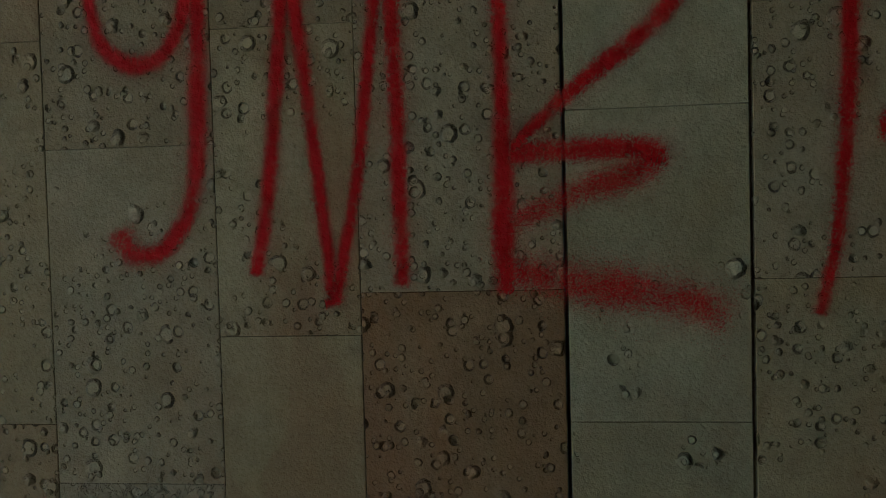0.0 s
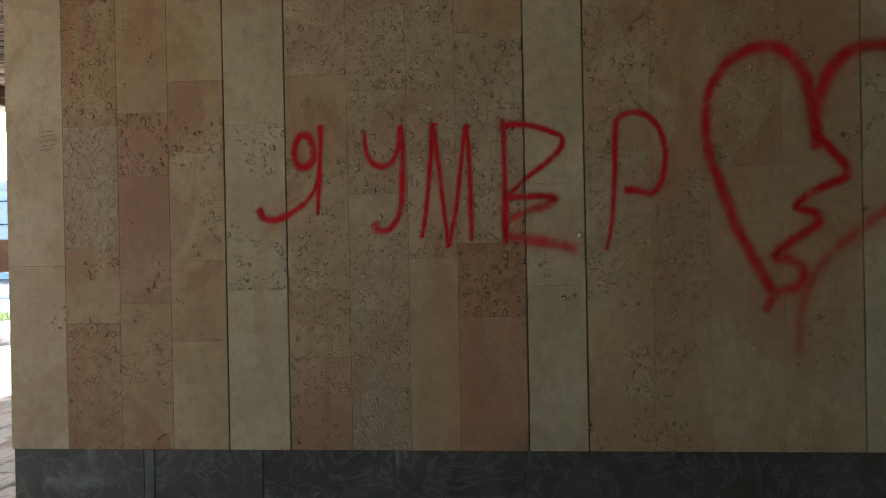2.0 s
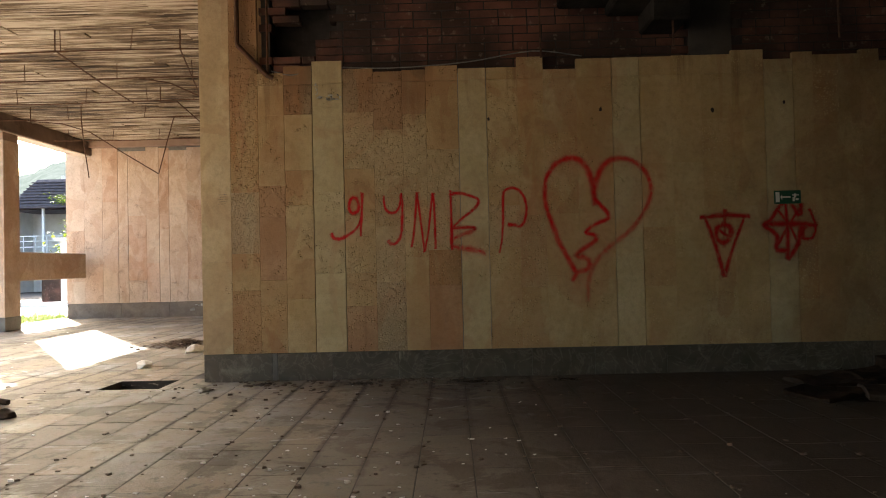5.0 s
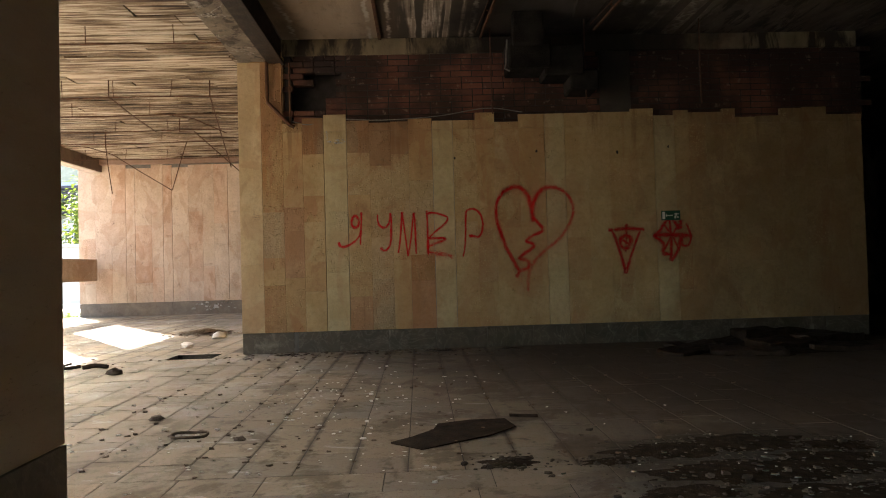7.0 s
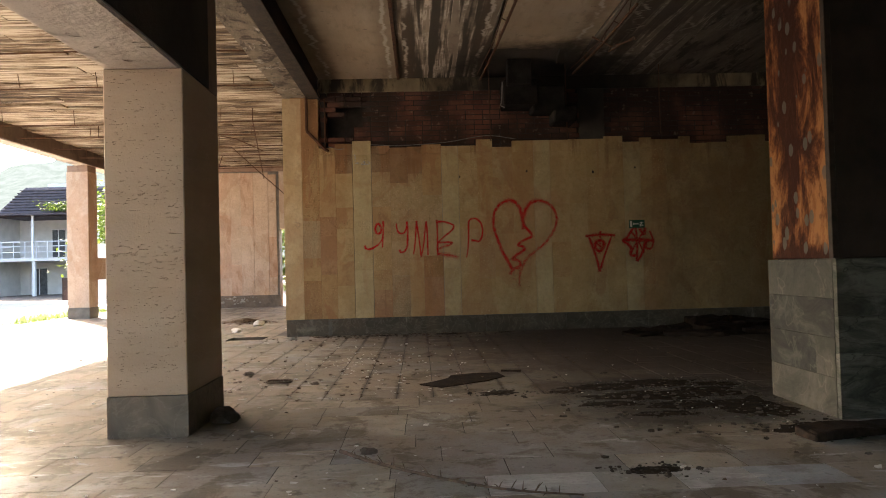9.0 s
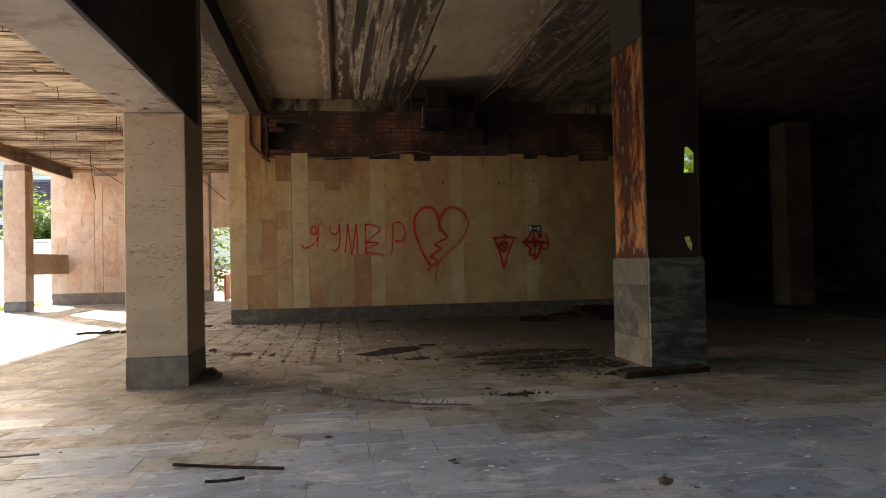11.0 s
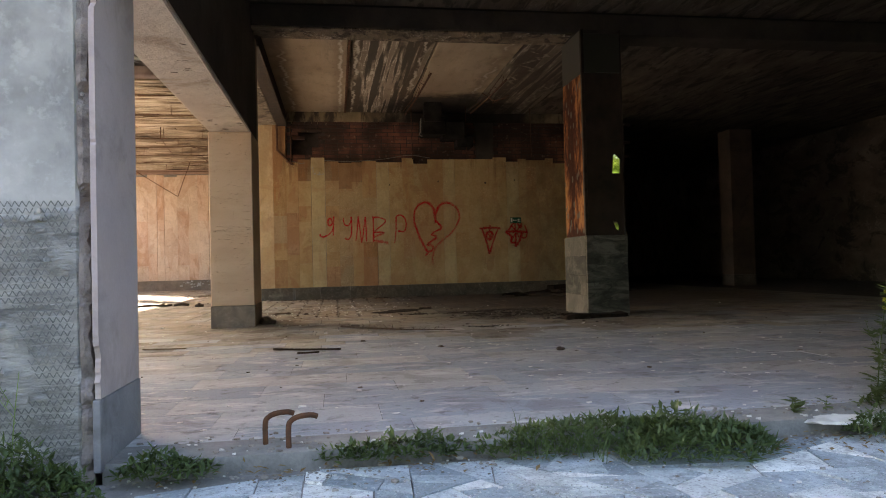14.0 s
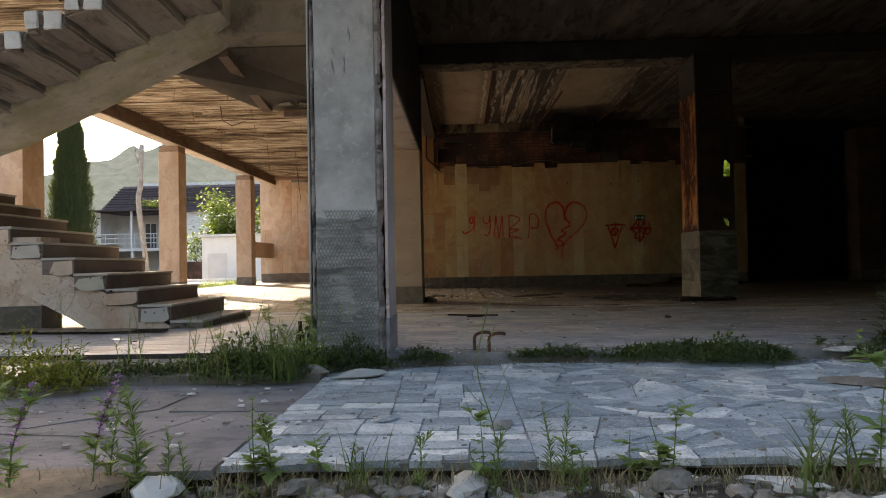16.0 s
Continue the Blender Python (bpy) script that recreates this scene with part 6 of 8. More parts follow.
fallen("stick", "dark charred stick lying on the floor", "stick", [(-0.18, -8.41, 0.012), (0.08, -8.50, 0.010), (0.37, -8.60, 0.013)], 0.009, wood_dark)
fallen("stick", "short dark splinter beside the stick", "stick", [(0.03, -8.72, 0.01), (0.12, -8.73, 0.012), (0.2, -8.70, 0.01)], 0.008, wood_dark)
fallen("stick", "thin brown twig on the dusty floor", "stick", [(-1.32, -8.0, 0.008), (-1.15, -8.05, 0.01), (-0.95, -8.03, 0.008)], 0.006, wood_dry)
branch = thing("branch", "curved dry branch with withered twigs", "branch", (0.47, -6.68, 0.016))
curve = smooth_line([(-0.08, 0.12, 0.0), (0.12, -0.12, 0.0), (0.45, -0.42, 0.0), (0.75, -0.62, 0.0), (1.05, -0.72, 0.0)], 6)
part("stem", tube(bmesh.new(), curve, [0.012 - 0.008 * k / len(curve) for k in range(len(curve))], 6), brown_bit, branch)
bm = bmesh.new()
for p in curve[2:-2]:
    for k in range(2):
        q = Vector((rnd.uniform(-0.05, 0.05), rnd.uniform(-0.05, 0.05), rnd.uniform(0.0, 0.06)))
        tube(bm, [p, p + q * 0.6, p + q + Vector((0, 0, -0.005))], [0.004, 0.003, 0.001], 3)
part("twigs", bm, brown_bit, branch)["kind"] = "stuff"


def stone_thing(at, size, material, label, squash=(1.2, 0.9, 0.6)):
    ob = thing("stone", label, "stone", at, group="loose stones")
    part("stone_body", lump(bmesh.new(), (0, 0, 0), size, rnd, squash, 2), material, ob)


stone_thing((-0.50, -5.62, -0.012), 0.11, rock_dark, "dark lump of rubble at the column's foot", (1.2, 1.0, 0.75))
stone_thing((0.545, -6.57, 0.0), 0.045, rock_dark, "small round stone on the tiles")
stone_thing((-0.99, -0.45, 0.0), 0.07, rubble_mat, "broken piece of stone near the pit", (1.3, 0.8, 0.4))
stone_thing((-2.09, 2.25, 0.0), 0.13, white_bit, "pale lump of plaster on the floor", (1.3, 0.8, 0.6))
stone_thing((-2.17, 1.03, 0.0), 0.10, white_bit, "white crumpled plaster bag", (1.3, 0.9, 0.6))
stone_thing((-0.83, -3.63, 0.0), 0.045, rock_dark, "small dark stone on the tiles")
stone_thing((-0.09, -4.28, 0.0), 0.035, rock_dark, "small dark stone on the tiles")
stone_thing((2.05, -9.15, 0.0), 0.035, brown_bit, "brown lump of dirt on grey tiles")
plank = thing("plank", "charred plank lying before the mirror column", "plank", (3.36, -6.5, 0))
bm = boxed(-0.42, 0.42, -0.085, 0.085, 0.0, 0.05, 0.006, 0.19)
bmesh.ops.subdivide_edges(bm, edges=bm.edges[:], cuts=5, use_grid_fill=True)
for v in bm.verts:
    v.co += Vector((0.02 * noise.noise(v.co * 9), 0.025 * noise.noise(v.co * 7 + Vector((3, 0, 0))), (0.03 * noise.noise(v.co * 6) - 0.02 * v.co.x) * (v.co.z > 0.01)))
part("plank_body", bm, wood_dark, plank)
stub = boxed(-0.40, -0.33, -0.17, -0.09, 0.0, 0.055, 0.008)
part("split_end", stub, wood_dark, plank)
fallen("plank", "thin charred batten on the floor", "plank", [(1.58, -3.91, 0.011), (1.66, -3.94, 0.012), (1.76, -3.96, 0.011)], 0.011, wood_dark)
batten = thing("plank", "dark splintered batten lying near the sunlit floor", "plank", (-2.95, -0.9, 0.0))
for pts, r in (([(-0.32, -0.04, 0.02), (-0.1, 0.0, 0.028), (0.14, 0.02, 0.02), (0.26, 0.06, 0.03)], 0.020), ([(0.3, 0.02, 0.015), (0.42, 0.05, 0.035), (0.56, 0.03, 0.02)], 0.026), ([(-0.05, 0.03, 0.02), (0.05, 0.12, 0.035), (0.12, 0.15, 0.05)], 0.012)):
    part("splinter", tube(bmesh.new(), smooth_line(pts, 3), r, 5), wood_dark, batten)
stone_thing((-2.1, -1.35, 0.0), 0.07, rock_dark, "brown lump of stone near the sunlit floor", (1.2, 0.9, 0.8))
nest = thing("wire_coil", "flattened coil of rusty wire and glass", "wire", (-0.42, -4.18, 0.012))
part("coil", tube(bmesh.new(), [(0.11 * math.cos(a), 0.08 * math.sin(a), 0.008 + 0.004 * math.sin(3 * a)) for a in np.linspace(0, 6.2, 20)], 0.009, 5), brown_bit, nest)
heap = thing("debris_heap", "low heap of brown straw and plaster", "debris", (-2.5, 3.0, 0))
bm, straw = bmesh.new(), bmesh.new()
for k in range(60):
    a, r = rnd.uniform(0, 6.28), abs(rnd.gauss(0, 0.24))
    chip(bm, (r * math.cos(a) * 1.7, r * math.sin(a), max(0, 0.05 - r * 0.2)), rnd.uniform(0.012, 0.045), rnd, 0.4)
for k in range(420):
    a, r = rnd.uniform(0, 6.28), abs(rnd.gauss(0, 0.2))
    p, w = Vector((r * math.cos(a) * 1.7, r * math.sin(a), max(0.004, 0.09 - r * 0.3) * rnd.uniform(0.3, 1))), rnd.uniform(0, 6.28)
    d = Vector((math.cos(w), math.sin(w), rnd.uniform(-0.15, 0.25))) * rnd.uniform(0.04, 0.11)
    tube(straw, [p, p + d * 0.5 + Vector((0, 0, 0.01)), p + d], 0.0035, 3)
part("heap_body", bm, brown_bit, heap)["kind"] = "stuff"
part("straw", straw, wood_dry, heap)["kind"] = "stuff"

# low mounds of dirt
def dirt(at, rx, ry, h, label, material):
    ob = thing("dirt_patch", label, "dirt", at, kind="stuff")
    bm = bmesh.new()
    n, rings = 40, 7
    rows = []
    for j in range(rings + 1):
        row = []
        for i in range(n):
            a = 6.2832 * i / n
            f = j / rings
            k = 1 + 0.45 * noise.noise((math.cos(a) * 1.5 + at[0], math.sin(a) * 1.5 + at[1], 0.5)) + 0.35 * noise.noise((math.cos(a) * 4 + at[0], math.sin(a) * 4, 2.5))
            x, y = rx * f * k * math.cos(a), ry * f * k * math.sin(a)
            z = h * (1 - f * f) * (0.6 + 0.8 * abs(noise.noise((x * 7 + at[0], y * 7, 1.0)))) - 0.004 * f
            row.append(bm.verts.new((x, y, z)))
        rows.append(row)
    for a, b in zip(rows, rows[1:]):
        for i in range(n):
            try:
                bm.faces.new((a[i], b[i], b[(i + 1) % n], a[(i + 1) % n]))
            except ValueError:
                pass
    part("dirt_body", bm, material, ob)
    bits = bmesh.new()
    for k in range(90):
        a, r = rnd.uniform(0, 6.28), rnd.uniform(0, 1.7) ** 0.7
        (chip if k % 3 else lump)(bits, (rx * r * math.cos(a), ry * r * math.sin(a), h * 0.4 * max(0, 1 - r)), rnd.uniform(0.004, 0.013) * (2 if k % 12 == 0 else 1), rnd)
    part("dirt_crumbs", bits, dirt_bit if material is stain_mat else rubble_mat, ob)
    return ob


for x, y, rx, ry in ((2.3, -4.85, 0.34, 0.17), (2.75, -4.75, 0.38, 0.2), (2.55, -5.25, 0.5, 0.2), (3.0, -5.15, 0.3, 0.22), (2.2, -5.5, 0.26, 0.1), (2.75, -5.6, 0.38, 0.17), (1.95, -5.0, 0.16, 0.07), (3.2, -4.85, 0.22, 0.12), (2.45, -5.85, 0.24, 0.09), (3.1, -5.75, 0.26, 0.36)):
    dirt((x, y, 0), rx, ry, 0.016, "damp black dirt spread over the tiles", stain_mat)
dirt((1.96, -7.04, 0), 0.18, 0.09, 0.006, "brown stain of dirt on the tiles", stain_mat)
dirt((3.1, -6.35, 0), 0.2, 0.16, 0.014, "damp black dirt by the column", stain_mat)
dirt((1.45, -4.95, 0), 0.17, 0.12, 0.012, "small black stain of dirt", stain_mat)
for x, y, w, d, h, turn, m in ((4.15, -0.62, 0.55, 0.4, 0.03, 0.2, wood_dark), (4.75, -0.55, 0.7, 0.45, 0.05, -0.15, rotten_board), (5.0, -0.42, 0.5, 0.35, 0.16, 0.1, rotten_board), (5.75, -0.5, 0.8, 0.4, 0.10, 0.25, wood_dark), (3.85, -1.15, 0.5, 0.36, 0.04, 0.5, rotten_board), (4.45, -1.3, 0.75, 0.4, 0.06, -0.35, wood_dark), (4.95, -1.05, 0.6, 0.45, 0.11, 0.15, rotten_board), (5.5, -1.2, 0.7, 0.4, 0.07, -0.1, wood_dark)):
    pile = thing("board", "grimy flattened board thrown against the wall", "board", (x, y, 0), group="boards by the wall")
    bm = boxed(-w / 2, w / 2, -d / 2, d / 2, 0.0, h, 0.006, turn)
    bmesh.ops.subdivide_edges(bm, edges=bm.edges[:], cuts=3, use_grid_fill=True)
    for v in bm.verts:
        v.co.z = max(0.0, v.co.z + (0.05 * noise.noise(v.co * 5 + Vector((x, y, 0)))) * (v.co.z > 0.01))
    part("sheet", bm, m, pile)
dirt((4.7, -1.2, 0), 0.9, 0.42, 0.06, "dark litter trodden round the boards", stain_mat)
dirt((5.4, -0.35, 0), 1.2, 0.30, 0.16, "dark heap of rubbish along the wall", stain_mat)
for x in (-0.55, 0.3, 1.15, 1.3, 2.1):
    dirt((x, -0.16 - 0.12 * rnd.random(), 0), rnd.uniform(0.06, 0.2), rnd.uniform(0.04, 0.08), 0.016, "scraps of dark dirt along the plinth", stain_mat)

def sparse_side(x, y):
    """Where most of the litter is left out, on the darker part of the floor."""
    return x > 1.3 and y > -6.8 and rnd.random() < 0.85


flakes = bmesh.new()
crumbs = bmesh.new()
dark_bits = bmesh.new()
for k in range(520):
    x, y = rnd.uniform(-5.5, 6.0), rnd.uniform(-11.2, 6.0)
    if abs(x + 1.7) < 0.4 and abs(y) < 0.4 or (x > -1.2 and y > -0.05) or sparse_side(x, y):
        continue
    chip(flakes if k % 3 == 0 else crumbs, (x, y, 0.001), rnd.uniform(0.005, 0.016) * rnd.choice((1, 1, 1, 1.7)), rnd, rnd.uniform(0.1, 0.5))
for k in range(260):
    x, y = rnd.gauss(0.3, 1.2), rnd.gauss(-3.6, 1.0)
    if y < -0.1 and not sparse_side(x, y):
        chip(flakes if k % 2 else crumbs, (x, y, 0.001), rnd.uniform(0.005, 0.02), rnd, rnd.uniform(0.1, 0.6))
for k in range(220):
    x, y = rnd.gauss(0.4, 1.1), -abs(rnd.gauss(0, 0.35)) - 0.02
    chip(crumbs, (x, y, 0.001), rnd.uniform(0.006, 0.03), rnd, rnd.uniform(0.1, 0.6))
for k in range(160):
    chip(flakes, (rnd.uniform(-1.5, 4.2), rnd.uniform(-11.2, -7.0), 0.001), rnd.uniform(0.006, 0.022), rnd, 0.15)
for k in range(260):
    x, y = rnd.gauss(2.75, 0.55), rnd.gauss(-5.55, 0.55)
    if not (3.38 < x < 3.97 and -6.2 < y < -5.34):
        chip(flakes if k % 9 == 0 else dark_bits, (x, y, 0.012), rnd.uniform(0.004, 0.009 if k % 9 == 0 else 0.028), rnd, rnd.uniform(0.15, 0.5))
for k in range(300):
    x, y = rnd.uniform(-1.8, 4.5), rnd.uniform(-11.2, -3.0)
    if not sparse_side(x, y):
        chip(flakes, (x, y, 0.001), rnd.uniform(0.003, 0.009), rnd, 0.2)
shard_bits = bmesh.new()
for k in range(150):
    x, y = rnd.gauss(2.7, 0.42), rnd.gauss(-5.3, 0.38)
    if k % 3 == 0:
        x, y = rnd.gauss(3.05, 0.22), rnd.gauss(-6.2, 0.25)
    if not (3.38 < x < 3.97 and -6.2 < y < -5.34):
        chip(shard_bits, (x, y, rnd.uniform(0.014, 0.022)), rnd.uniform(0.005, 0.022) * rnd.choice((0.6, 1, 1)), rnd, 0.14)
for k in range(130):
    chip(flakes, (rnd.gauss(0.2, 0.9), rnd.gauss(-3.2, 1.2), 0.001), rnd.uniform(0.005, 0.014), rnd, 0.3)
for k in range(240):
    chip(crumbs, (0.072 + 0.285 * rnd.randint(-5, 14) + rnd.gauss(0, 0.02), rnd.uniform(-5.0, -0.1), 0.001), rnd.uniform(0.006, 0.022), rnd, rnd.uniform(0.2, 0.6))
glass_litter = thing("glass_shards", "scattered greenish shards of broken mirror glass on dirt", "glass", kind="stuff")
part("shards", shard_bits, Mat("shard_glass", 0.14, spec=0.6).done((0.085, 0.10, 0.08)), glass_litter)
litter = thing("floor_litter", "scattered white plaster flakes and brown crumbs", "litter", kind="stuff")
part("white_flakes", flakes, white_bit, litter)
part("brown_crumbs", crumbs, brown_bit, litter)
part("dark_crumbs", dark_bits, dirt_bit, litter)

# mirror shards left on the column
shards = thing("mirror_shard", "jagged pieces of mirror still stuck to the dark board", "mirror", (3.83, -6.138, 1.5), group="mirror shards")
for ring in ([(-0.045, 0.26), (0.05, 0.26), (0.055, 0.44), (-0.005, 0.50), (-0.03, 0.49)], [(-0.06, -0.33), (-0.01, -0.32), (0.02, -0.40), (0.015, -0.46), (-0.02, -0.43)]):
    bm = bmesh.new()
    f = [bm.verts.new((x, -0.006, z)) for x, z in ring]
    b = [bm.verts.new((x, 0.002, z)) for x, z in ring]
    bm.faces.new(f)
    for k in range(len(ring)):
        bm.faces.new((f[k], b[k], b[(k + 1) % len(ring)], f[(k + 1) % len(ring)]))
    bmesh.ops.recalc_face_normals(bm, faces=bm.faces)
    part("shard", bm, mirror, shards)

# rebar loops set in the threshold
loop = thing("rebar_loop", "two bent rusty reinforcing bars standing in the threshold", "rebar", (0.08, -11.5, -0.02))
for dx, dy in ((-0.02, 0.03), (0.075, -0.05)):
    part("bar", tube(bmesh.new(), smooth_line([(dx, dy, 0.0), (dx, dy, 0.10), (dx + 0.012, dy, 0.125), (dx + 0.04, dy, 0.138), (dx + 0.085, dy + 0.01, 0.14), (dx + 0.11, dy + 0.015, 0.132)], 4), 0.011, 7), rust, loop)


def bottle(at, label):
    ob = thing("bottle", label, "bottle", at, group="beer bottles")
    prof = [(0.0, 0.0), (0.030, 0.0), (0.031, 0.01), (0.031, 0.14), (0.027, 0.165), (0.015, 0.20), (0.0125, 0.235), (0.0145, 0.24), (0.0145, 0.25), (0.0, 0.25)]
    bm = bmesh.new()
    rows = [[bm.verts.new((r * math.cos(a), r * math.sin(a), z)) for a in np.linspace(0, 6.2832, 13)[:-1]] for r, z in prof[1:-1]]
    for a, b in zip(rows, rows[1:]):
        for k in range(12):
            bm.faces.new((a[k], a[(k + 1) % 12], b[(k + 1) % 12], b[k]))
    bm.faces.new(rows[0][::-1]), bm.faces.new(rows[-1])
    for f in bm.faces:
        f.smooth = True
    part("glass_body", bm, bottle_glass, ob)
    part("label_band", tube(bmesh.new(), [(0, 0, 0.05), (0, 0, 0.115)], 0.0316, 12), brown_bit, ob, "faded paper label")


bottle((-1.13, -11.45, -0.035), "empty brown beer bottle at the column's foot")
bottle((-1.06, -11.42, -0.035), "empty brown beer bottle leaning by its twin")

# rubble on the terrace and the bank
rnd = random.Random(91)
for at, size, m, label, sq in (((-0.62, -12.12, -0.056), 0.115, plaster_grey, "flat grey stone lying on the paving", (1.4, 0.75, 0.34)), ((-0.95, -12.05, -0.045), 0.12, rubble_mat, "flat grey stone lying on the paving", (1.3, 0.7, 0.35)),
                               ((2.15, -12.62, -0.07), 0.19, rubble_mat, "long flat slab of stone on the terrace", (1.9, 0.5, 0.2)), ((-0.01, -13.95, -0.12), 0.085, plaster_grey, "pale angular block at the terrace edge", (1.45, 0.8, 0.42)),
                               ((0.98, -13.94, -0.115), 0.08, white_marble, "white marble splinter at the terrace edge", (1.7, 0.5, 0.2)), ((1.33, -13.93, -0.105), 0.045, white_marble, "white marble splinter at the terrace edge", (1.0, 0.8, 0.7)),
                               ((-1.0, -13.95, -0.12), 0.09, white_marble, "white marble chunk at the terrace edge", (1.2, 0.9, 0.5)), ((-0.35, -13.2, -0.064), 0.055, paving_stone, "loose square paving chip", (1.3, 0.9, 0.22)),
                               ((-1.38, -13.98, -0.11), 0.24, wood_dry, "tan slab of broken board on the bank", (1.5, 0.8, 0.18)), ((0.13, -13.35, -0.066), 0.06, mortar, "small heap of grey mortar", (1.5, 0.8, 0.28)), ((2.49, -11.64, -0.02), 0.16, white_marble, "pale slab of stone among the weeds", (1.5, 0.5, 0.14)), ((0.62, -13.95, -0.12), 0.07, rubble_mat, "grey broken stone at the terrace edge", (1.2, 0.8, 0.7)), ((-0.55, -13.94, -0.12), 0.06, rubble_mat, "grey broken stone at the terrace edge", (1.4, 0.8, 0.5))):
    stone_thing(at, size, m, label, sq)
gravel, pale = bmesh.new(), bmesh.new()
for k in range(1500):
    x, y = rnd.uniform(-2.6, 2.8), -13.87 - abs(rnd.gauss(0, 0.15 if k % 3 else 0.4))
    (lump if k % 2 else chip)(gravel if k % 7 else pale, (x, y, bank_z(x, y) - 0.003), rnd.uniform(0.006, 0.022) * rnd.choice((1, 1, 1, 1, 2.4)), rnd)
for k in range(150):
    x, y = rnd.uniform(-2.4, 2.6), rnd.uniform(-14.3, -13.86)
    chip(gravel if k % 3 else pale, (x, y, bank_z(x, y)), rnd.uniform(0.02, 0.06), rnd, rnd.uniform(0.2, 0.5))
for k in range(170):
    chip(pale if k % 3 == 0 else gravel, (rnd.uniform(-3.0, -0.8), rnd.uniform(-13.8, -11.7), -0.078), rnd.uniform(0.006, 0.026), rnd, 0.3)
for k in range(240):
    chip(pale if k % 5 == 0 else gravel, (rnd.uniform(-0.8, 3.2), rnd.uniform(-13.8, -11.7), -0.066), rnd.uniform(0.005, 0.018), rnd, 0.4)
grit = bmesh.new()
for k in range(1100):
    x, y = rnd.uniform(-3.0, 3.0), -13.85 + 2.15 * rnd.random() ** 1.3
    chip(grit if k % 4 else pale, (x, y, -0.066 if x > -0.84 else -0.084), rnd.uniform(0.002, 0.007), rnd, 0.5)
for k in range(900):
    lump(gravel if k % 9 else pale, (rnd.uniform(-0.45, 3.5), rnd.gauss(-11.65, 0.08), -0.062), rnd.uniform(0.003, 0.009) * (2.2 if k % 23 == 0 else 1), rnd)
for k in range(420):
    chip(gravel if k % 4 else pale, (rnd.uniform(-0.45, 3.3), rnd.uniform(-11.6, -11.3), 0.0), rnd.uniform(0.003, 0.014), rnd, 0.4)
rubble = thing("rubble", "grey gravel and mortar crumbs along the terrace edge", "rubble", kind="stuff")
part("gravel", gravel, rubble_mat, rubble)
part("grit", grit, rubble_mat, rubble)
part("pale_chips", pale, white_marble, rubble)

# ---- plants ----
def blade(bm, base, h, lean, width, az):
    d = Vector((math.cos(az), math.sin(az), 0))
    s = Vector((-d.y, d.x, 0)) * width
    pts = [Vector(base) + d * lean * t * t + Vector((0, 0, h * (t - 0.25 * t * t * lean / max(h, 0.01)))) for t in (0, 0.4, 0.75, 1)]
    w = (1, 0.9, 0.55)
    v = []
    for p, k in zip(pts[:3], w):
        v.append((bm.verts.new(p - s * k), bm.verts.new(p + s * k)))
    tip = bm.verts.new(pts[3])
    for a, b in zip(v, v[1:]):
        bm.faces.new((a[0], a[1], b[1], b[0]))
    bm.faces.new((v[2][0], v[2][1], tip))


def leaf_quad(bm, at, way, length, width):
    way = Vector(way).normalized()
    s = way.cross(Vector((0, 0, 1)))
    s = (s.normalized() if s.length > 0.01 else Vector((1, 0, 0))) * width
    a, m, t = Vector(at), Vector(at) + way * length * 0.5 + Vector((0, 0, 0.08 * length)), Vector(at) + way * length
    bm.faces.new([bm.verts.new(q) for q in (a, m - s, t, m + s)])


def grass(name, label, spots, material, rnd, blades, h, width=0.003):
    """Tufts of grass: spots are (x, y, z, radius)."""
    bm = bmesh.new()
    for x, y, z, r in spots:
        for k in range(blades):
            a, q = rnd.uniform(0, 6.28), r * math.sqrt(rnd.random())
            blade(bm, (x + q * math.cos(a), y + q * math.sin(a), z), h * rnd.uniform(0.4, 1.15), h * rnd.uniform(0.2, 0.9), width * rnd.uniform(0.7, 1.5), rnd.uniform(0, 6.28))
    return solid(name, bm, material, label, "grass", "stuff")


def creeper(label, cx, cy, z, rx, ry, h, n, rnd, material=None):
    bm = bmesh.new()
    for k in range(n):
        a, q = rnd.uniform(0, 6.28), math.sqrt(rnd.random())
        wob = 1 + 0.35 * noise.noise((cx + math.cos(a) * 1.5, cy + math.sin(a) * 1.5, 0))
        x, y = cx + rx * q * wob * math.cos(a), cy + ry * q * wob * math.sin(a)
        top = h * (1 - q * q) * (0.5 + 0.9 * abs(noise.noise((x * 5, y * 5, 2)))) + 0.012
        leaf_quad(bm, (x, y, z + rnd.uniform(0.2, 1) * top), (rnd.uniform(-1, 1), rnd.uniform(-1, 1), rnd.uniform(-0.1, 0.9)), rnd.uniform(0.025, 0.06), rnd.uniform(0.004, 0.010))
    return solid("creeper", bm, material or mat_leaf, label, "weeds", "stuff")


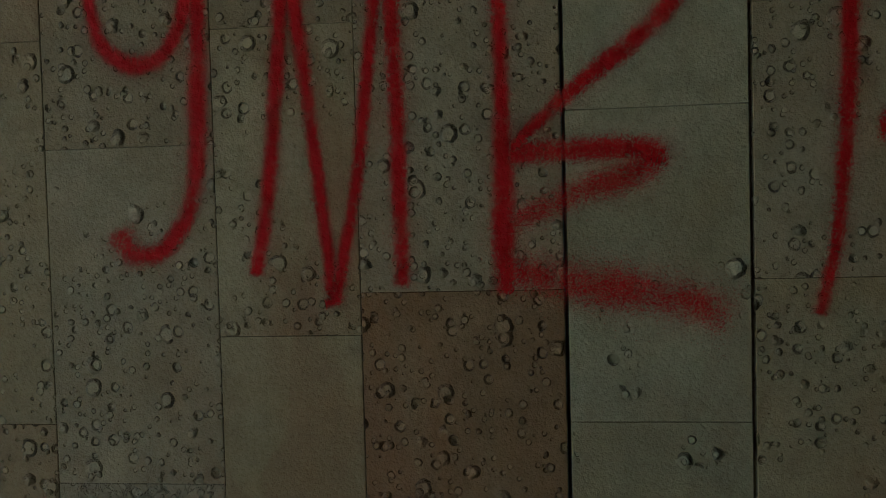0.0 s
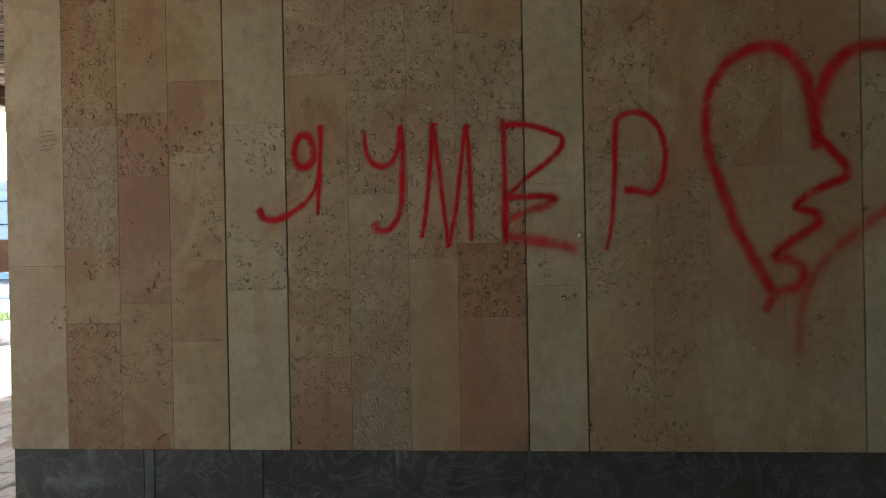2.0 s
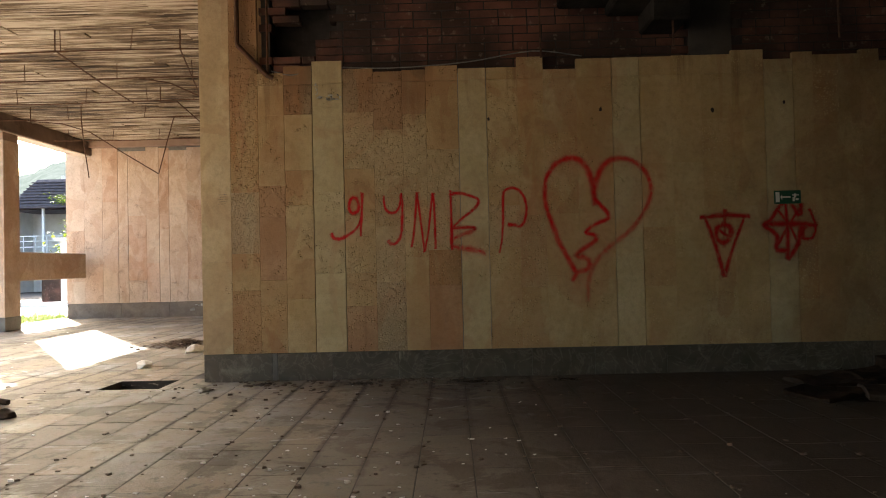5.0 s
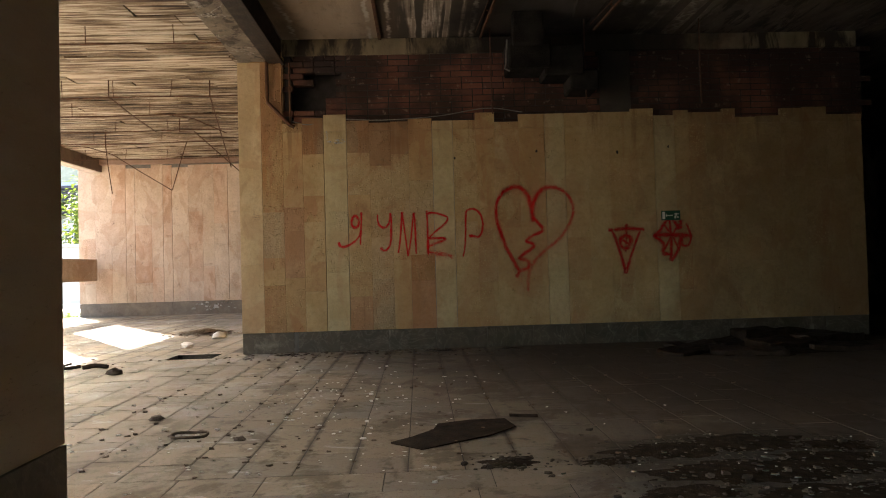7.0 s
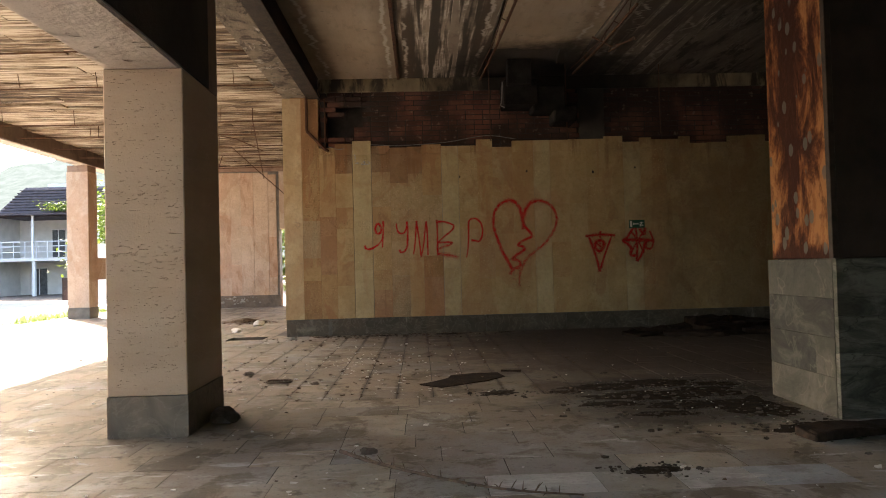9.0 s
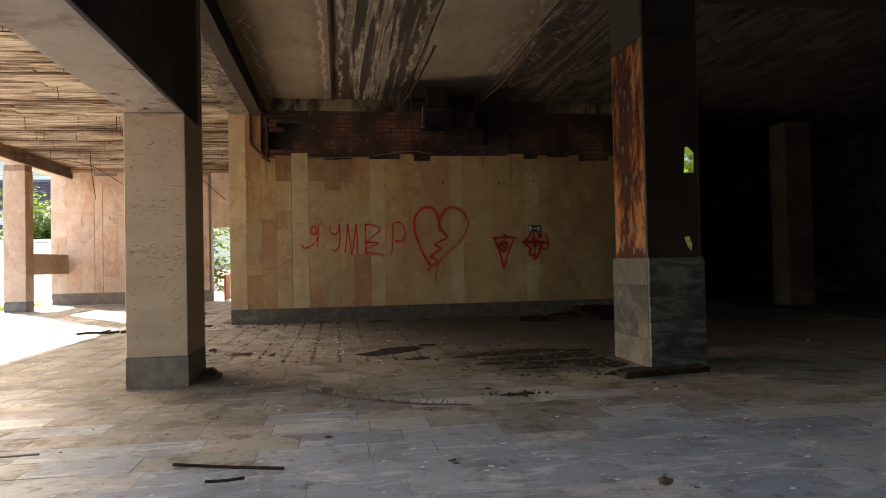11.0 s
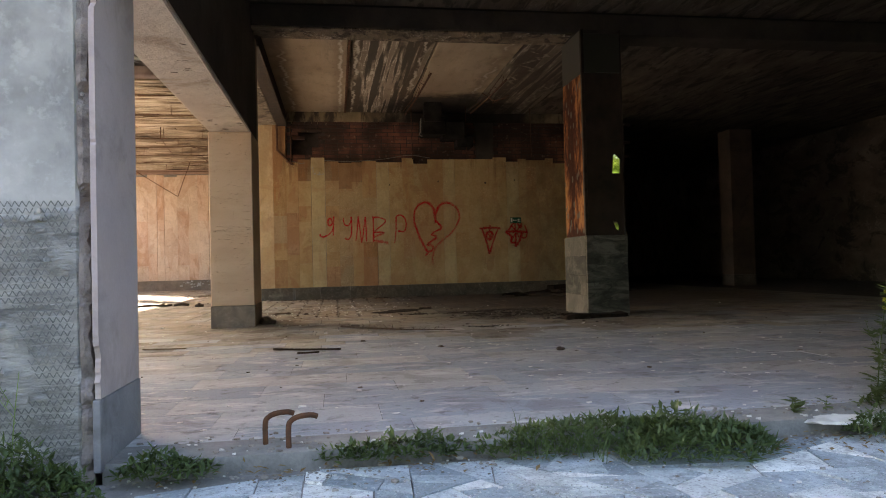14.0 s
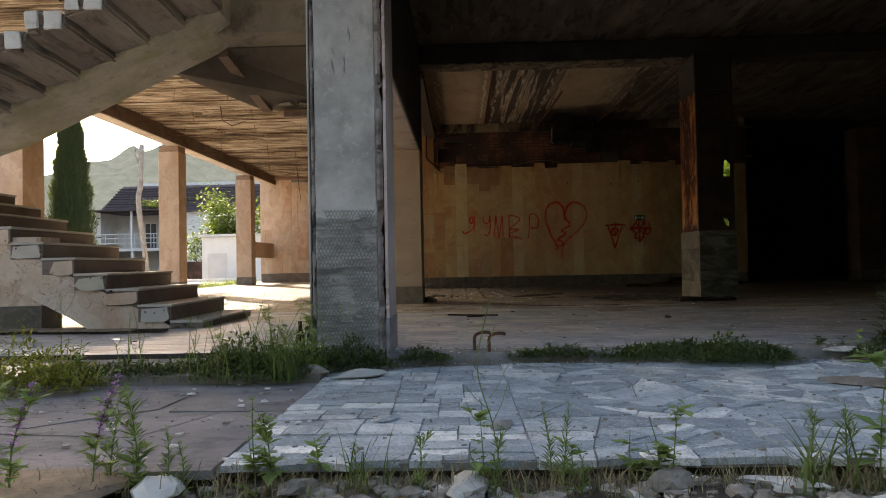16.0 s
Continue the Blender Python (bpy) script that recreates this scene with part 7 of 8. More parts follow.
def weed(at, h, rnd, label, flower=False, broad=False, lean=0.0, sparse=False, green=None):
    ob = thing("weed", label, "weed", at, group="tall weeds")
    lean += rnd.uniform(-0.14, 0.14)
    top = Vector((lean * h, rnd.uniform(-0.12, 0.12) * h, h))
    line = smooth_line([(0, 0, -0.02), top * 0.5 + Vector((-lean * h * 0.25 + rnd.uniform(-0.01, 0.01), 0, 0)), top], 8)
    stem = tube(bmesh.new(), line, [0.003 - 0.0018 * k / len(line) for k in range(len(line))], 4)
    shoots = [line]
    for k in range(rnd.randint(2, 4) if sparse or broad else rnd.randint(0, 2)):
        p = line[rnd.randint(3, len(line) - 4)]
        az, ln = rnd.uniform(0, 6.28), h * rnd.uniform(0.18, 0.38)
        twig = smooth_line([p, p + Vector((math.cos(az) * ln * 0.4, math.sin(az) * ln * 0.4, ln * 0.5)), p + Vector((math.cos(az) * ln * 0.6, math.sin(az) * ln * 0.6, ln))], 4)
        tube(stem, twig, 0.0012, 3)
        shoots.append(twig)
    green = green or weed_leaf
    part("stem", stem, green, ob)
    bm = bmesh.new()
    for n, way in enumerate(shoots):
        size = h if n == 0 else h * 0.35
        count = int(size * (60 if sparse else 48 if broad else 330))
        for k in range(count):
            t = rnd.random() ** (0.8 if broad else 0.9)
            p = way[min(int(t * (len(way) - 1)), len(way) - 1)] + Vector((0, 0, rnd.uniform(0, h / 16)))
            az = k * 2.4 + rnd.uniform(-0.4, 0.4)
            if broad:
                ln = 0.08 * rnd.uniform(0.5, 1.2) * (1.2 - 0.7 * t)
                w = ln * 0.24
                for turn, share in ((0, 1.0), (0.7, 0.6), (-0.7, 0.6)):
                    leaf_quad(bm, p, (math.cos(az + turn), math.sin(az + turn), rnd.uniform(-0.2, 0.6)), ln * share, w * share)
            else:
                ln = (0.030 if sparse else 0.052) * rnd.uniform(0.5, 1.2) * (1.15 - 0.75 * t)
                leaf_quad(bm, p, (math.cos(az), math.sin(az), rnd.uniform(0.3, 1.3)), ln, ln * 0.075)
    part("leaves", bm, green, ob)
    if flower:
        bm = bmesh.new()
        for k in range(150):
            t = rnd.uniform(0.5, 1.0) if flower != "yellow" else rnd.uniform(0.86, 1.0)
            p = line[min(int(t * (len(line) - 1)), len(line) - 1)] + Vector((0, 0, rnd.uniform(-0.01, 0.01)))
            az = k * 2.4
            leaf_quad(bm, p, (math.cos(az), math.sin(az), 0.4), 0.020 * (1.4 - 0.6 * t), 0.007)
        part("flower_spike", bm, flower_yellow if flower == "yellow" else flower_purple, ob, "yellow flower heads" if flower == "yellow" else "purple flower spike")
    return ob


rnd = random.Random(17)
EDGE = -13.92
def edge_x(px):
    return -0.078 + 0.00183 * (px - 784)
for u, hgt in ((185, 0.25), (237, 0.34), (283, 0.19), (318, 0.16), (865, 0.20), (970, 0.24), (985, 0.26), (1015, 0.13), (735, 0.17), (1415, 0.22), (1475, 0.24), (620, 0.13)):
    weed((edge_x(u), EDGE + rnd.uniform(-0.04, 0.05), -0.12), hgt, rnd, "upright green weed with narrow feathery leaves")
for u, hgt in ((450, 0.30), (478, 0.24), (1150, 0.22), (1175, 0.24), (1110, 0.17), (1520, 0.42), (850, 0.24), (560, 0.13), (240, 0.16), (1010, 0.12)):
    weed((edge_x(u), EDGE + rnd.uniform(-0.06, 0.03), -0.12), hgt, rnd, "leafy green weed with toothed leaves", broad=True)
for x, y, hgt, ln in ((-1.20, -13.98, 0.42, 0.16), (-1.42, -14.05, 0.40, 0.05), (-1.22, -14.42, 0.26, -0.1)):
    weed((x, y, -0.14), hgt, rnd, "tall weed with a purple flower spike", flower=True, broad=True, lean=ln)
stalk = thing("weed", "tall dry branching stalk", "weed", (0.10, -13.93, -0.12), group="tall weeds")
bm = tube(bmesh.new(), smooth_line([(0, 0, 0), (-0.03, 0, 0.2), (-0.075, 0.01, 0.38), (-0.03, 0.02, 0.60)], 5), 0.0025, 4)
for z0, dx, dz in ((0.28, 0.06, 0.10), (0.34, -0.05, 0.06), (0.24, -0.08, 0.08), (0.42, 0.04, 0.09), (0.20, 0.05, 0.12)):
    x0 = -0.03 - 0.12 * max(0, z0 - 0.2)
    tube(bm, [(x0, 0.005, z0), (x0 + dx * 0.6, 0.01, z0 + dz * 0.5), (x0 + dx, 0.012, z0 + dz)], 0.0014, 3)
part("stem", bm, weed_leaf, stalk)
grass("grass", "fresh tufts of long grass at the terrace edge", [(edge_x(650), -13.93, -0.13, 0.06), (edge_x(620), -13.95, -0.13, 0.05)], grass_leaf, rnd, 15, 0.22, 0.0026)
grass("grass", "coarse tuft of broad grass blades", [(edge_x(1390), -13.97, -0.13, 0.05), (edge_x(1440), -13.95, -0.13, 0.08)], grass_leaf, rnd, 12, 0.26, 0.0042)
grass("dry_grass", "dry straw along the terrace edge", [(edge_x(u), -13.92 + rnd.uniform(-0.06, 0.02), -0.14, 0.09) for u in range(20, 1570, 32)], dry_stem, rnd, 18, 0.12, 0.0013)
grass("grass", "short green grass along the terrace edge", [(edge_x(u), -13.95 + rnd.uniform(-0.06, 0.02), -0.15, 0.10) for u in (20, 60, 110, 330, 380, 520, 580, 690, 720, 880, 940, 1090, 1260, 1290, 1330, 1370, 1420, 1480, 1540)], weed_leaf, rnd, 9, 0.08, 0.002)
grass("dry_grass", "matted dead grass hanging over the terrace edge", [(rnd.uniform(-1.5, 1.6), -13.90 + rnd.uniform(-0.03, 0.02), -0.13, 0.06) for k in range(60)], dry_stem, rnd, 14, 0.07, 0.0018)
litter_leaves = bmesh.new()
for k in range(420):
    cx, cy, sx, sy = ((2.05, -11.82, 0.18, 0.10), (1.0, -11.70, 0.5, 0.06), (2.55, -11.78, 0.2, 0.08), (0.35, -11.66, 0.4, 0.05), (0.2, -13.97, 1.4, 0.07), (-1.4, -12.15, 0.6, 0.12))[k % 6]
    leaf_quad(litter_leaves, (rnd.gauss(cx, sx), rnd.gauss(cy, sy), (-0.125 if cy < -13 else -0.055) + rnd.uniform(0, 0.02)), (rnd.uniform(-1, 1), rnd.uniform(-1, 1), rnd.uniform(-0.2, 0.3)), rnd.uniform(0.015, 0.05), rnd.uniform(0.003, 0.010))
solid("fallen_leaves", litter_leaves, leaf("dead_leaf", (0.17, 0.08, 0.035), (0.32, 0.19, 0.09)), "withered brown leaves and stalks among the weeds", "leaves", "stuff")
creeper("low dark green creeping weeds on the threshold", 1.40, -11.58, -0.05, 0.56, 0.17, 0.12, 2500, rnd)
creeper("low dark green creeping weeds on the threshold", 1.72, -11.74, -0.05, 0.34, 0.22, 0.17, 2100, rnd)
creeper("thin mat of creeping weeds by the rebar", 0.58, -11.62, -0.04, 0.30, 0.08, 0.08, 700, rnd)
creeper("small tuft of weeds by the column", -0.27, -11.68, -0.04, 0.17, 0.10, 0.09, 420, rnd)
creeper("dark weeds crowding the column's foot", -0.78, -11.80, -0.06, 0.34, 0.16, 0.22, 1700, rnd)
creeper("weeds growing in the earthy strip", -1.45, -11.92, -0.06, 0.5, 0.2, 0.20, 1700, rnd)
creeper("leafy weeds beside the front column", -1.1, -11.98, -0.07, 0.26, 0.2, 0.34, 1100, rnd, weed_leaf)
creeper("thick dark weeds crowding the front column", -1.25, -12.08, -0.07, 0.36, 0.2, 0.30, 1700, rnd)
creeper("weeds growing in the earthy strip", -2.5, -12.05, -0.06, 0.5, 0.18, 0.1, 600, rnd)
# no sun reaches this bush; its sunny yellow is put into bush_leaf
creeper("yellow-green bush by the yard", -2.42, -12.35, -0.08, 0.36, 0.2, 0.42, 1900, rnd, bush_leaf)
creeper("straggling weeds at the edge of the worn slabs", -2.05, -12.05, -0.06, 0.42, 0.14, 0.14, 900, rnd, mat_leaf)
grass("grass", "fine grass grown through the creeping weeds", [(rnd.uniform(1.05, 1.95), rnd.uniform(-11.82, -11.48), -0.04, 0.10) for k in range(22)], mat_leaf, rnd, 14, 0.12, 0.0018)
creeper("small weed tuft on the threshold", 2.55, -11.72, -0.05, 0.13, 0.09, 0.14, 300, rnd)
creeper("dark leafy weeds at the hall's front", 2.92, -11.5, -0.03, 0.22, 0.16, 0.30, 700, rnd)
for x, y, hgt in ((2.76, -11.48, 0.58), (2.88, -11.42, 0.68), (2.98, -11.55, 0.62), (2.82, -11.58, 0.46), (3.08, -11.45, 0.7)):
    weed((x, y, -0.03), hgt, rnd, "bushy weed with small yellow flowers", flower="yellow", broad=True, green=mat_leaf)
for x, y in ((2.40, -11.42), (2.50, -11.50), (2.34, -11.5)):
    weed((x, y, -0.03), rnd.uniform(0.07, 0.11), rnd, "small dark rosette of weeds on the threshold", broad=True, green=mat_leaf)
grass("grass", "tall fresh grass beside the column", [(-1.15, -12.12, -0.06, 0.16), (-1.35, -12.2, -0.06, 0.2), (-0.95, -12.0, -0.06, 0.12), (-1.02, -12.25, -0.06, 0.1)], grass_leaf, rnd, 48, 0.36, 0.0022)
grass("grass", "dry and green grass in the earthy strip", [(x, rnd.uniform(-12.2, -11.7), -0.06, 0.14) for x in np.arange(-3.2, -1.0, 0.3)], mat_leaf, rnd, 16, 0.13, 0.002)
for x, y, hgt in ((-1.9, -12.15, 0.45), (-2.35, -12.2, 0.5), (-2.75, -12.15, 0.42), (-3.05, -12.3, 0.5), (-1.6, -12.2, 0.4), (-1.25, -12.1, 0.5), (-0.75, -11.75, 0.42), (-0.9, -11.8, 0.5)):
    weed((x, y, -0.06), hgt, rnd, "tall thin weed in the earthy strip", sparse=rnd.random() < 0.6, lean=rnd.uniform(-0.2, 0.2))
for k in range(30):
    x = rnd.uniform(-2.6, -0.75) if k % 3 else rnd.gauss(-1.15, 0.15)
    weed((x, rnd.uniform(-12.15, -11.6), -0.06), rnd.uniform(0.18, 0.5), rnd, "thin straggling weed with small leaves", sparse=k % 4 > 0, broad=k % 4 == 0, lean=rnd.uniform(-0.3, 0.3))

# ---- outside: yard, neighbours, trees ----
rnd = random.Random(4)
wall_paint = plain("old_white_wall", (0.64, 0.63, 0.60), (0.76, 0.745, 0.71), 1.5, 0.85)
wall_grey = plain("old_grey_wall", (0.52, 0.505, 0.48), (0.64, 0.62, 0.59), 1.5, 0.85)
roof_dark = plain("dark_shingle", (0.055, 0.045, 0.05), (0.10, 0.085, 0.09), 3, 0.8)
window_dark = plain("window_dark", (0.03, 0.035, 0.04), (0.08, 0.085, 0.09), 3, 0.3)
rail_white = plain("white_rail", (0.6, 0.6, 0.6), (0.7, 0.7, 0.7), 10, 0.6)
door_green = plain("green_door", (0.12, 0.2, 0.17), (0.18, 0.27, 0.23), 5, 0.6)


def at_origin(ob, m):
    ob.matrix_parent_inverse = m
    return ob


# the neighbour house is laid out near by and then set back to its true distance
SET_BACK = Matrix.Translation((-0.02, -16.1, 0.6)) @ Matrix.Scale(1.265, 4) @ Matrix.Translation((0.02, 16.1, -0.6))
house = thing("house", "two-storey white neighbour house with dark shingle roof and balcony", "house", (-20, 33, -0.6))
hm = Matrix.Translation((20, -33, 0.6))
hp = lambda nm, b, m, lab="": at_origin(part(nm, boxed(*b), m, house, lab), hm)
hp("wall", (-21.4, -12.0, 33.0, 42.0, -0.62, 4.7), wall_paint)
hp("wall_set_back", (-26.4, -21.4, 36.0, 42.0, -0.62, 4.9), wall_grey)
hp("wing_wall", (-36.0, -26.4, 33.5, 42.0, -0.62, 4.9), wall_grey, "long grey wing")
for z in (1.3, 2.9, 4.3):
    hp("wing_band", (-36.0, -26.39, 33.46, 33.5, z, z + 0.08), window_dark)
bm = bmesh.new()
prof = [(32.6, 4.65), (32.7, 4.85), (34.6, 6.75), (41, 6.9), (42.4, 4.7)]
a = [bm.verts.new((-26.0, y, z)) for y, z in prof]
b = [bm.verts.new((-11.5, y, z)) for y, z in prof]
a[2].co.x, a[3].co.x = -25.2, -25.2
bm.faces.new(a), bm.faces.new(b[::-1])
for k in range(5):
    bm.faces.new((a[k], b[k], b[(k + 1) % 5], a[(k + 1) % 5]))
at_origin(part("roof", bm, roof_dark, house, "dark shingled mansard roof"), hm)
for k in range(9):
    z = 4.95 + 0.2 * k
    hp("shingle_strip", (-25.8 + 0.05 * k, -11.6, 32.66 + 0.2 * k * 1.0, 32.8 + 0.2 * k, z - 0.05, z), roof_dark)
hp("roof_light", (-24.5, -15.0, 36.0, 37.0, 6.9, 7.15), white_bit)
hp("balcony_floor", (-26.4, -20.5, 32.4, 36.0, 1.85, 2.05), wall_grey)
hp("canopy", (-26.6, -20.6, 31.9, 36.0, 4.72, 4.82), roof_dark, "thin canopy over the balcony")
for x in (-26.2, -23.6, -21.0):
    hp("post", (x - 0.06, x + 0.06, 32.4, 32.52, 2.05, 4.72), rail_white)
    hp("lower_post", (x - 0.09, x + 0.09, 32.5, 32.68, -0.6, 1.85), wall_grey)
for z in (2.4, 2.75, 3.05):
    hp("rail", (-26.3, -20.6, 32.42, 32.47, z, z + 0.05), rail_white)
for x in np.arange(-26.2, -20.6, 0.7):
    hp("baluster", (x, x + 0.035, 32.42, 32.46, 2.05, 3.05), rail_white)
for x0, x1, z0, z1, y, m in ((-24.2, -23.4, 2.05, 4.0, 35.96, window_dark), (-22.9, -22.0, 2.6, 3.9, 35.96, window_dark), (-20.9, -19.9, 2.6, 3.75, 32.96, window_dark), (-18.2, -17.2, 2.6, 3.75, 32.96, window_dark), (-25.6, -24.6, -0.6, 1.4, 35.96, window_dark), (-22.6, -21.6, -0.6, 1.5, 35.96, door_green), (-19.9, -19.1, -0.1, 1.3, 32.96, window_dark)):
    w = hp("window", (x0, x1, y - 0.02, y + 0.03, z0, z1), m)
    part("window_frame", boxed(x0 - 0.07, x1 + 0.07, y - 0.035, y - 0.022, z1, z1 + 0.08), rail_white, w)
    part("mullion", boxed((x0 + x1) / 2 - 0.03, (x0 + x1) / 2 + 0.03, y - 0.03, y - 0.021, z0, z1), rail_white, w)
bm = bmesh.new()
for s in (0, 0.35, 0.7):
    tube(bm, [(-20.6, 32.2, 2.1 + s), (-17.8, 32.2, 0.3 + s)], 0.035, 4)
for k in range(5):
    x = -20.6 + 0.65 * k
    tube(bm, [(x, 32.2, 1.6 - 0.42 * k), (x, 32.2, 2.85 - 0.42 * k)], 0.025, 4)
at_origin(part("stair_rail", bm, rail_white, house, "white railing of an outside stair"), hm)
for k in range(9):
    hp("outside_step", (-20.5 + 0.3 * k, -20.1 + 0.3 * k, 32.25, 33.0, 1.55 - 0.2 * k, 1.75 - 0.2 * k), wall_grey)
lamp = thing("street_lamp", "round white lamp on the balcony post", "lamp", (-21.0, 32.2, 4.6))
part("head", lump(bmesh.new(), (0, -0.2, 0), 0.2, rnd, (1, 1, 0.6), 2), white_bit, lamp)
part("arm", tube(bmesh.new(), [(0, 0.2, 0.05), (0, -0.15, 0.1)], 0.03, 5), rail_white, lamp)

house.matrix_world = SET_BACK @ house.matrix_world
lamp.matrix_world = SET_BACK @ lamp.matrix_world
shed = thing("shed", "small white flat-roofed shed with a grey door", "shed", (-11.8, 19, -0.6))
sm = Matrix.Translation((11.8, -19, 0.6))
for nm, b, m in (("wall", (-13.4, -9.6, 19.0, 22.0, -0.62, 2.15), wall_paint), ("roof", (-13.6, -9.4, 18.8, 22.2, 2.16, 2.28), wall_grey), ("door", (-13.1, -12.1, 18.96, 18.995, -0.55, 1.3), wall_grey), ("brick_patch", (-14.3, -13.42, 19.3, 19.5, -0.6, 0.9), red_brick)):
    at_origin(part(nm, boxed(*b), m, shed), sm)
solid("garden_wall", boxed(-22.0, -8.5, 15.6, 15.85, -0.62, 0.05, 0.01), wall_paint, "low whitewashed garden wall in the sun", "wall")

pole = thing("utility_pole", "leaning grey wooden pole with a broken top", "pole", (-10.5, 6.0, -0.1))
part("shaft", tube(bmesh.new(), smooth_line([(0.30, 0, 0), (0.12, 0, 1.6), (-0.03, 0, 2.9), (0.06, 0, 3.5), (0.10, 0, 4.75)], 4), 0.085, 8), wood_grey, pole)
part("broken_top", tube(bmesh.new(), [(0.0, 0, 4.15), (-0.12, 0, 4.5), (-0.1, 0, 4.62)], [0.05, 0.04, 0.02], 6), wood_grey, pole)


def tree(at, h, spread, rnd, label, material, leaves=2600, leaf_size=0.16, trunk=0.12, low=0.35):
    """A tapered trunk, limbs, and a crown of leaf tufts gathered at the limbs' ends."""
    ob = thing("tree", label, "tree", at)
    bm = tube(bmesh.new(), smooth_line([(0, 0, 0), (0.05 * h, 0, 0.3 * h), (0.02 * h, 0.03 * h, 0.7 * h)], 4), [trunk * (1 - 0.07 * k) for k in range(9)], 7)
    tips = []
    for k in range(16):
        a, f = k * 2.4, low + (1 - low) * rnd.random()
        s = Vector((0.02 * h, 0.02 * h, h * low * 0.8 + (f - low) * h * 0.5))
        e = Vector((math.cos(a) * spread * rnd.uniform(0.35, 1), math.sin(a) * spread * rnd.uniform(0.35, 1), h * (f * 0.75 + 0.25 * rnd.random())))
        tube(bm, [s, (s + e) / 2 + Vector((0, 0, 0.06 * h)), e], [trunk * 0.4, trunk * 0.25, trunk * 0.1], 5)
        tips.append(e), tips.append((s + e) / 2 + Vector((0, 0, 0.07 * h)))
    part("trunk", bm, bark, ob)
    bm = bmesh.new()
    for k in range(leaves):
        c = tips[k % len(tips)]
        p = c + Vector((rnd.gauss(0, 0.16 * spread), rnd.gauss(0, 0.16 * spread), rnd.gauss(0, 0.09 * h)))
        leaf_quad(bm, p, (rnd.uniform(-1, 1), rnd.uniform(-1, 1), rnd.uniform(-0.7, 0.4)), leaf_size * rnd.uniform(0.6, 1.2), leaf_size * 0.3)
    part("crown", bm, material, ob)
    return ob


tree((-14.0, 23.5, -0.6), 5.4, 2.2, rnd, "bright green young tree behind the shed", tree_leaf, 5000, 0.26)
tree((-11.0, 24.5, -0.6), 5.0, 2.0, rnd, "bright green young tree behind the shed", tree_leaf, 4500, 0.26)
tree((-27.6, 46.4, 5.92), 1.15, 2.4, rnd, "leafy climber grown over the balcony canopy", tree_leaf, 1500, 0.24, 0.05, 0.2)
tree((-30.0, 27.0, -0.6), 2.6, 1.5, rnd, "bushy young tree in the yard", tree_leaf, 2200, 0.22, 0.08, 0.3)
tree((-4.4, 13.0, -0.6), 3.6, 1.6, rnd, "bright green tree behind the far doorway", tree_leaf, 3500, 0.2)
tree((-1.5, 13.5, -0.6), 4.0, 1.6, rnd, "bright green tree behind the far doorway", tree_leaf, 3000, 0.2)
# out-of-view row: blocks low sky light and gives the mirror shards green
for k in range(2, 15):
    tree((-10.0 + 2.5 * k, -24.5 - 2.2 * (k % 2), -0.7), 7.6 + rnd.uniform(-0.5, 0.9), 2.4, rnd, "unseen broadleaf tree added facing the hall's front", tree_leaf, 5200, 0.5, 0.2, 0.12)

cypress = thing("tree", "tall dark narrow cypress", "tree", (-15.4, 10.6, -0.6))
part("trunk", tube(bmesh.new(), [(0, 0, 0), (0, 0, 3.0), (0.05, 0, 7.6)], [0.16, 0.11, 0.02], 7), bark, cypress)
core = tube(bmesh.new(), [(0, 0, 0.3), (0, 0, 1.2), (0, 0, 4.0), (0, 0, 6.6), (0, 0, 7.6)], [0.35, 0.78, 0.62, 0.34, 0.05], 10)
part("inner_crown", core, cypress_leaf, cypress)
bm = bmesh.new()
for k in range(12000):
    f = rnd.random() ** 0.8
    r = 1.05 * (min(1.0, f * 5 + 0.35)) * (1 - f) ** 0.55 * (1 + 0.18 * math.sin(f * 40) * rnd.random())
    a = rnd.uniform(0, 6.28)
    q = r * math.sqrt(rnd.uniform(0.5, 1.0))
    leaf_quad(bm, (q * math.cos(a), q * math.sin(a), 0.4 + 7.4 * f), (math.cos(a) * 0.5, math.sin(a) * 0.5, 1.0), rnd.uniform(0.16, 0.3), 0.035)
part("crown", bm, cypress_leaf, cypress)

grass("grass", "sunlit green grass in the yard", [(rnd.uniform(-22, -8.6), rnd.uniform(10, 19), -0.6, 0.5) for k in range(150)], grass_leaf, rnd, 40, 0.35, 0.012)
grass("grass", "sunlit weeds along the building's side", [(rnd.uniform(-9.0, -7.7), rnd.uniform(5.5, 10), -0.1, 0.16) for k in range(60)], grass_leaf, rnd, 30, 0.25, 0.006)
creeper("bright bush beside the stair", -8.6, -3.2, -0.1, 0.9, 0.9, 1.5, 2600, rnd, weed_leaf)

# wooded hills far off; the haze is painted as pale, faintly glowing colour
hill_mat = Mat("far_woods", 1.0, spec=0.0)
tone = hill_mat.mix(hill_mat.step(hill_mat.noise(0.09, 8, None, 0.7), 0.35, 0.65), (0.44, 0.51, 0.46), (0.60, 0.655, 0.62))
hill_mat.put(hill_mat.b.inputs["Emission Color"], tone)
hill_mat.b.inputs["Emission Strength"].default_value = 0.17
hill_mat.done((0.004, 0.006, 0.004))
bm = bmesh.new()
rows = []
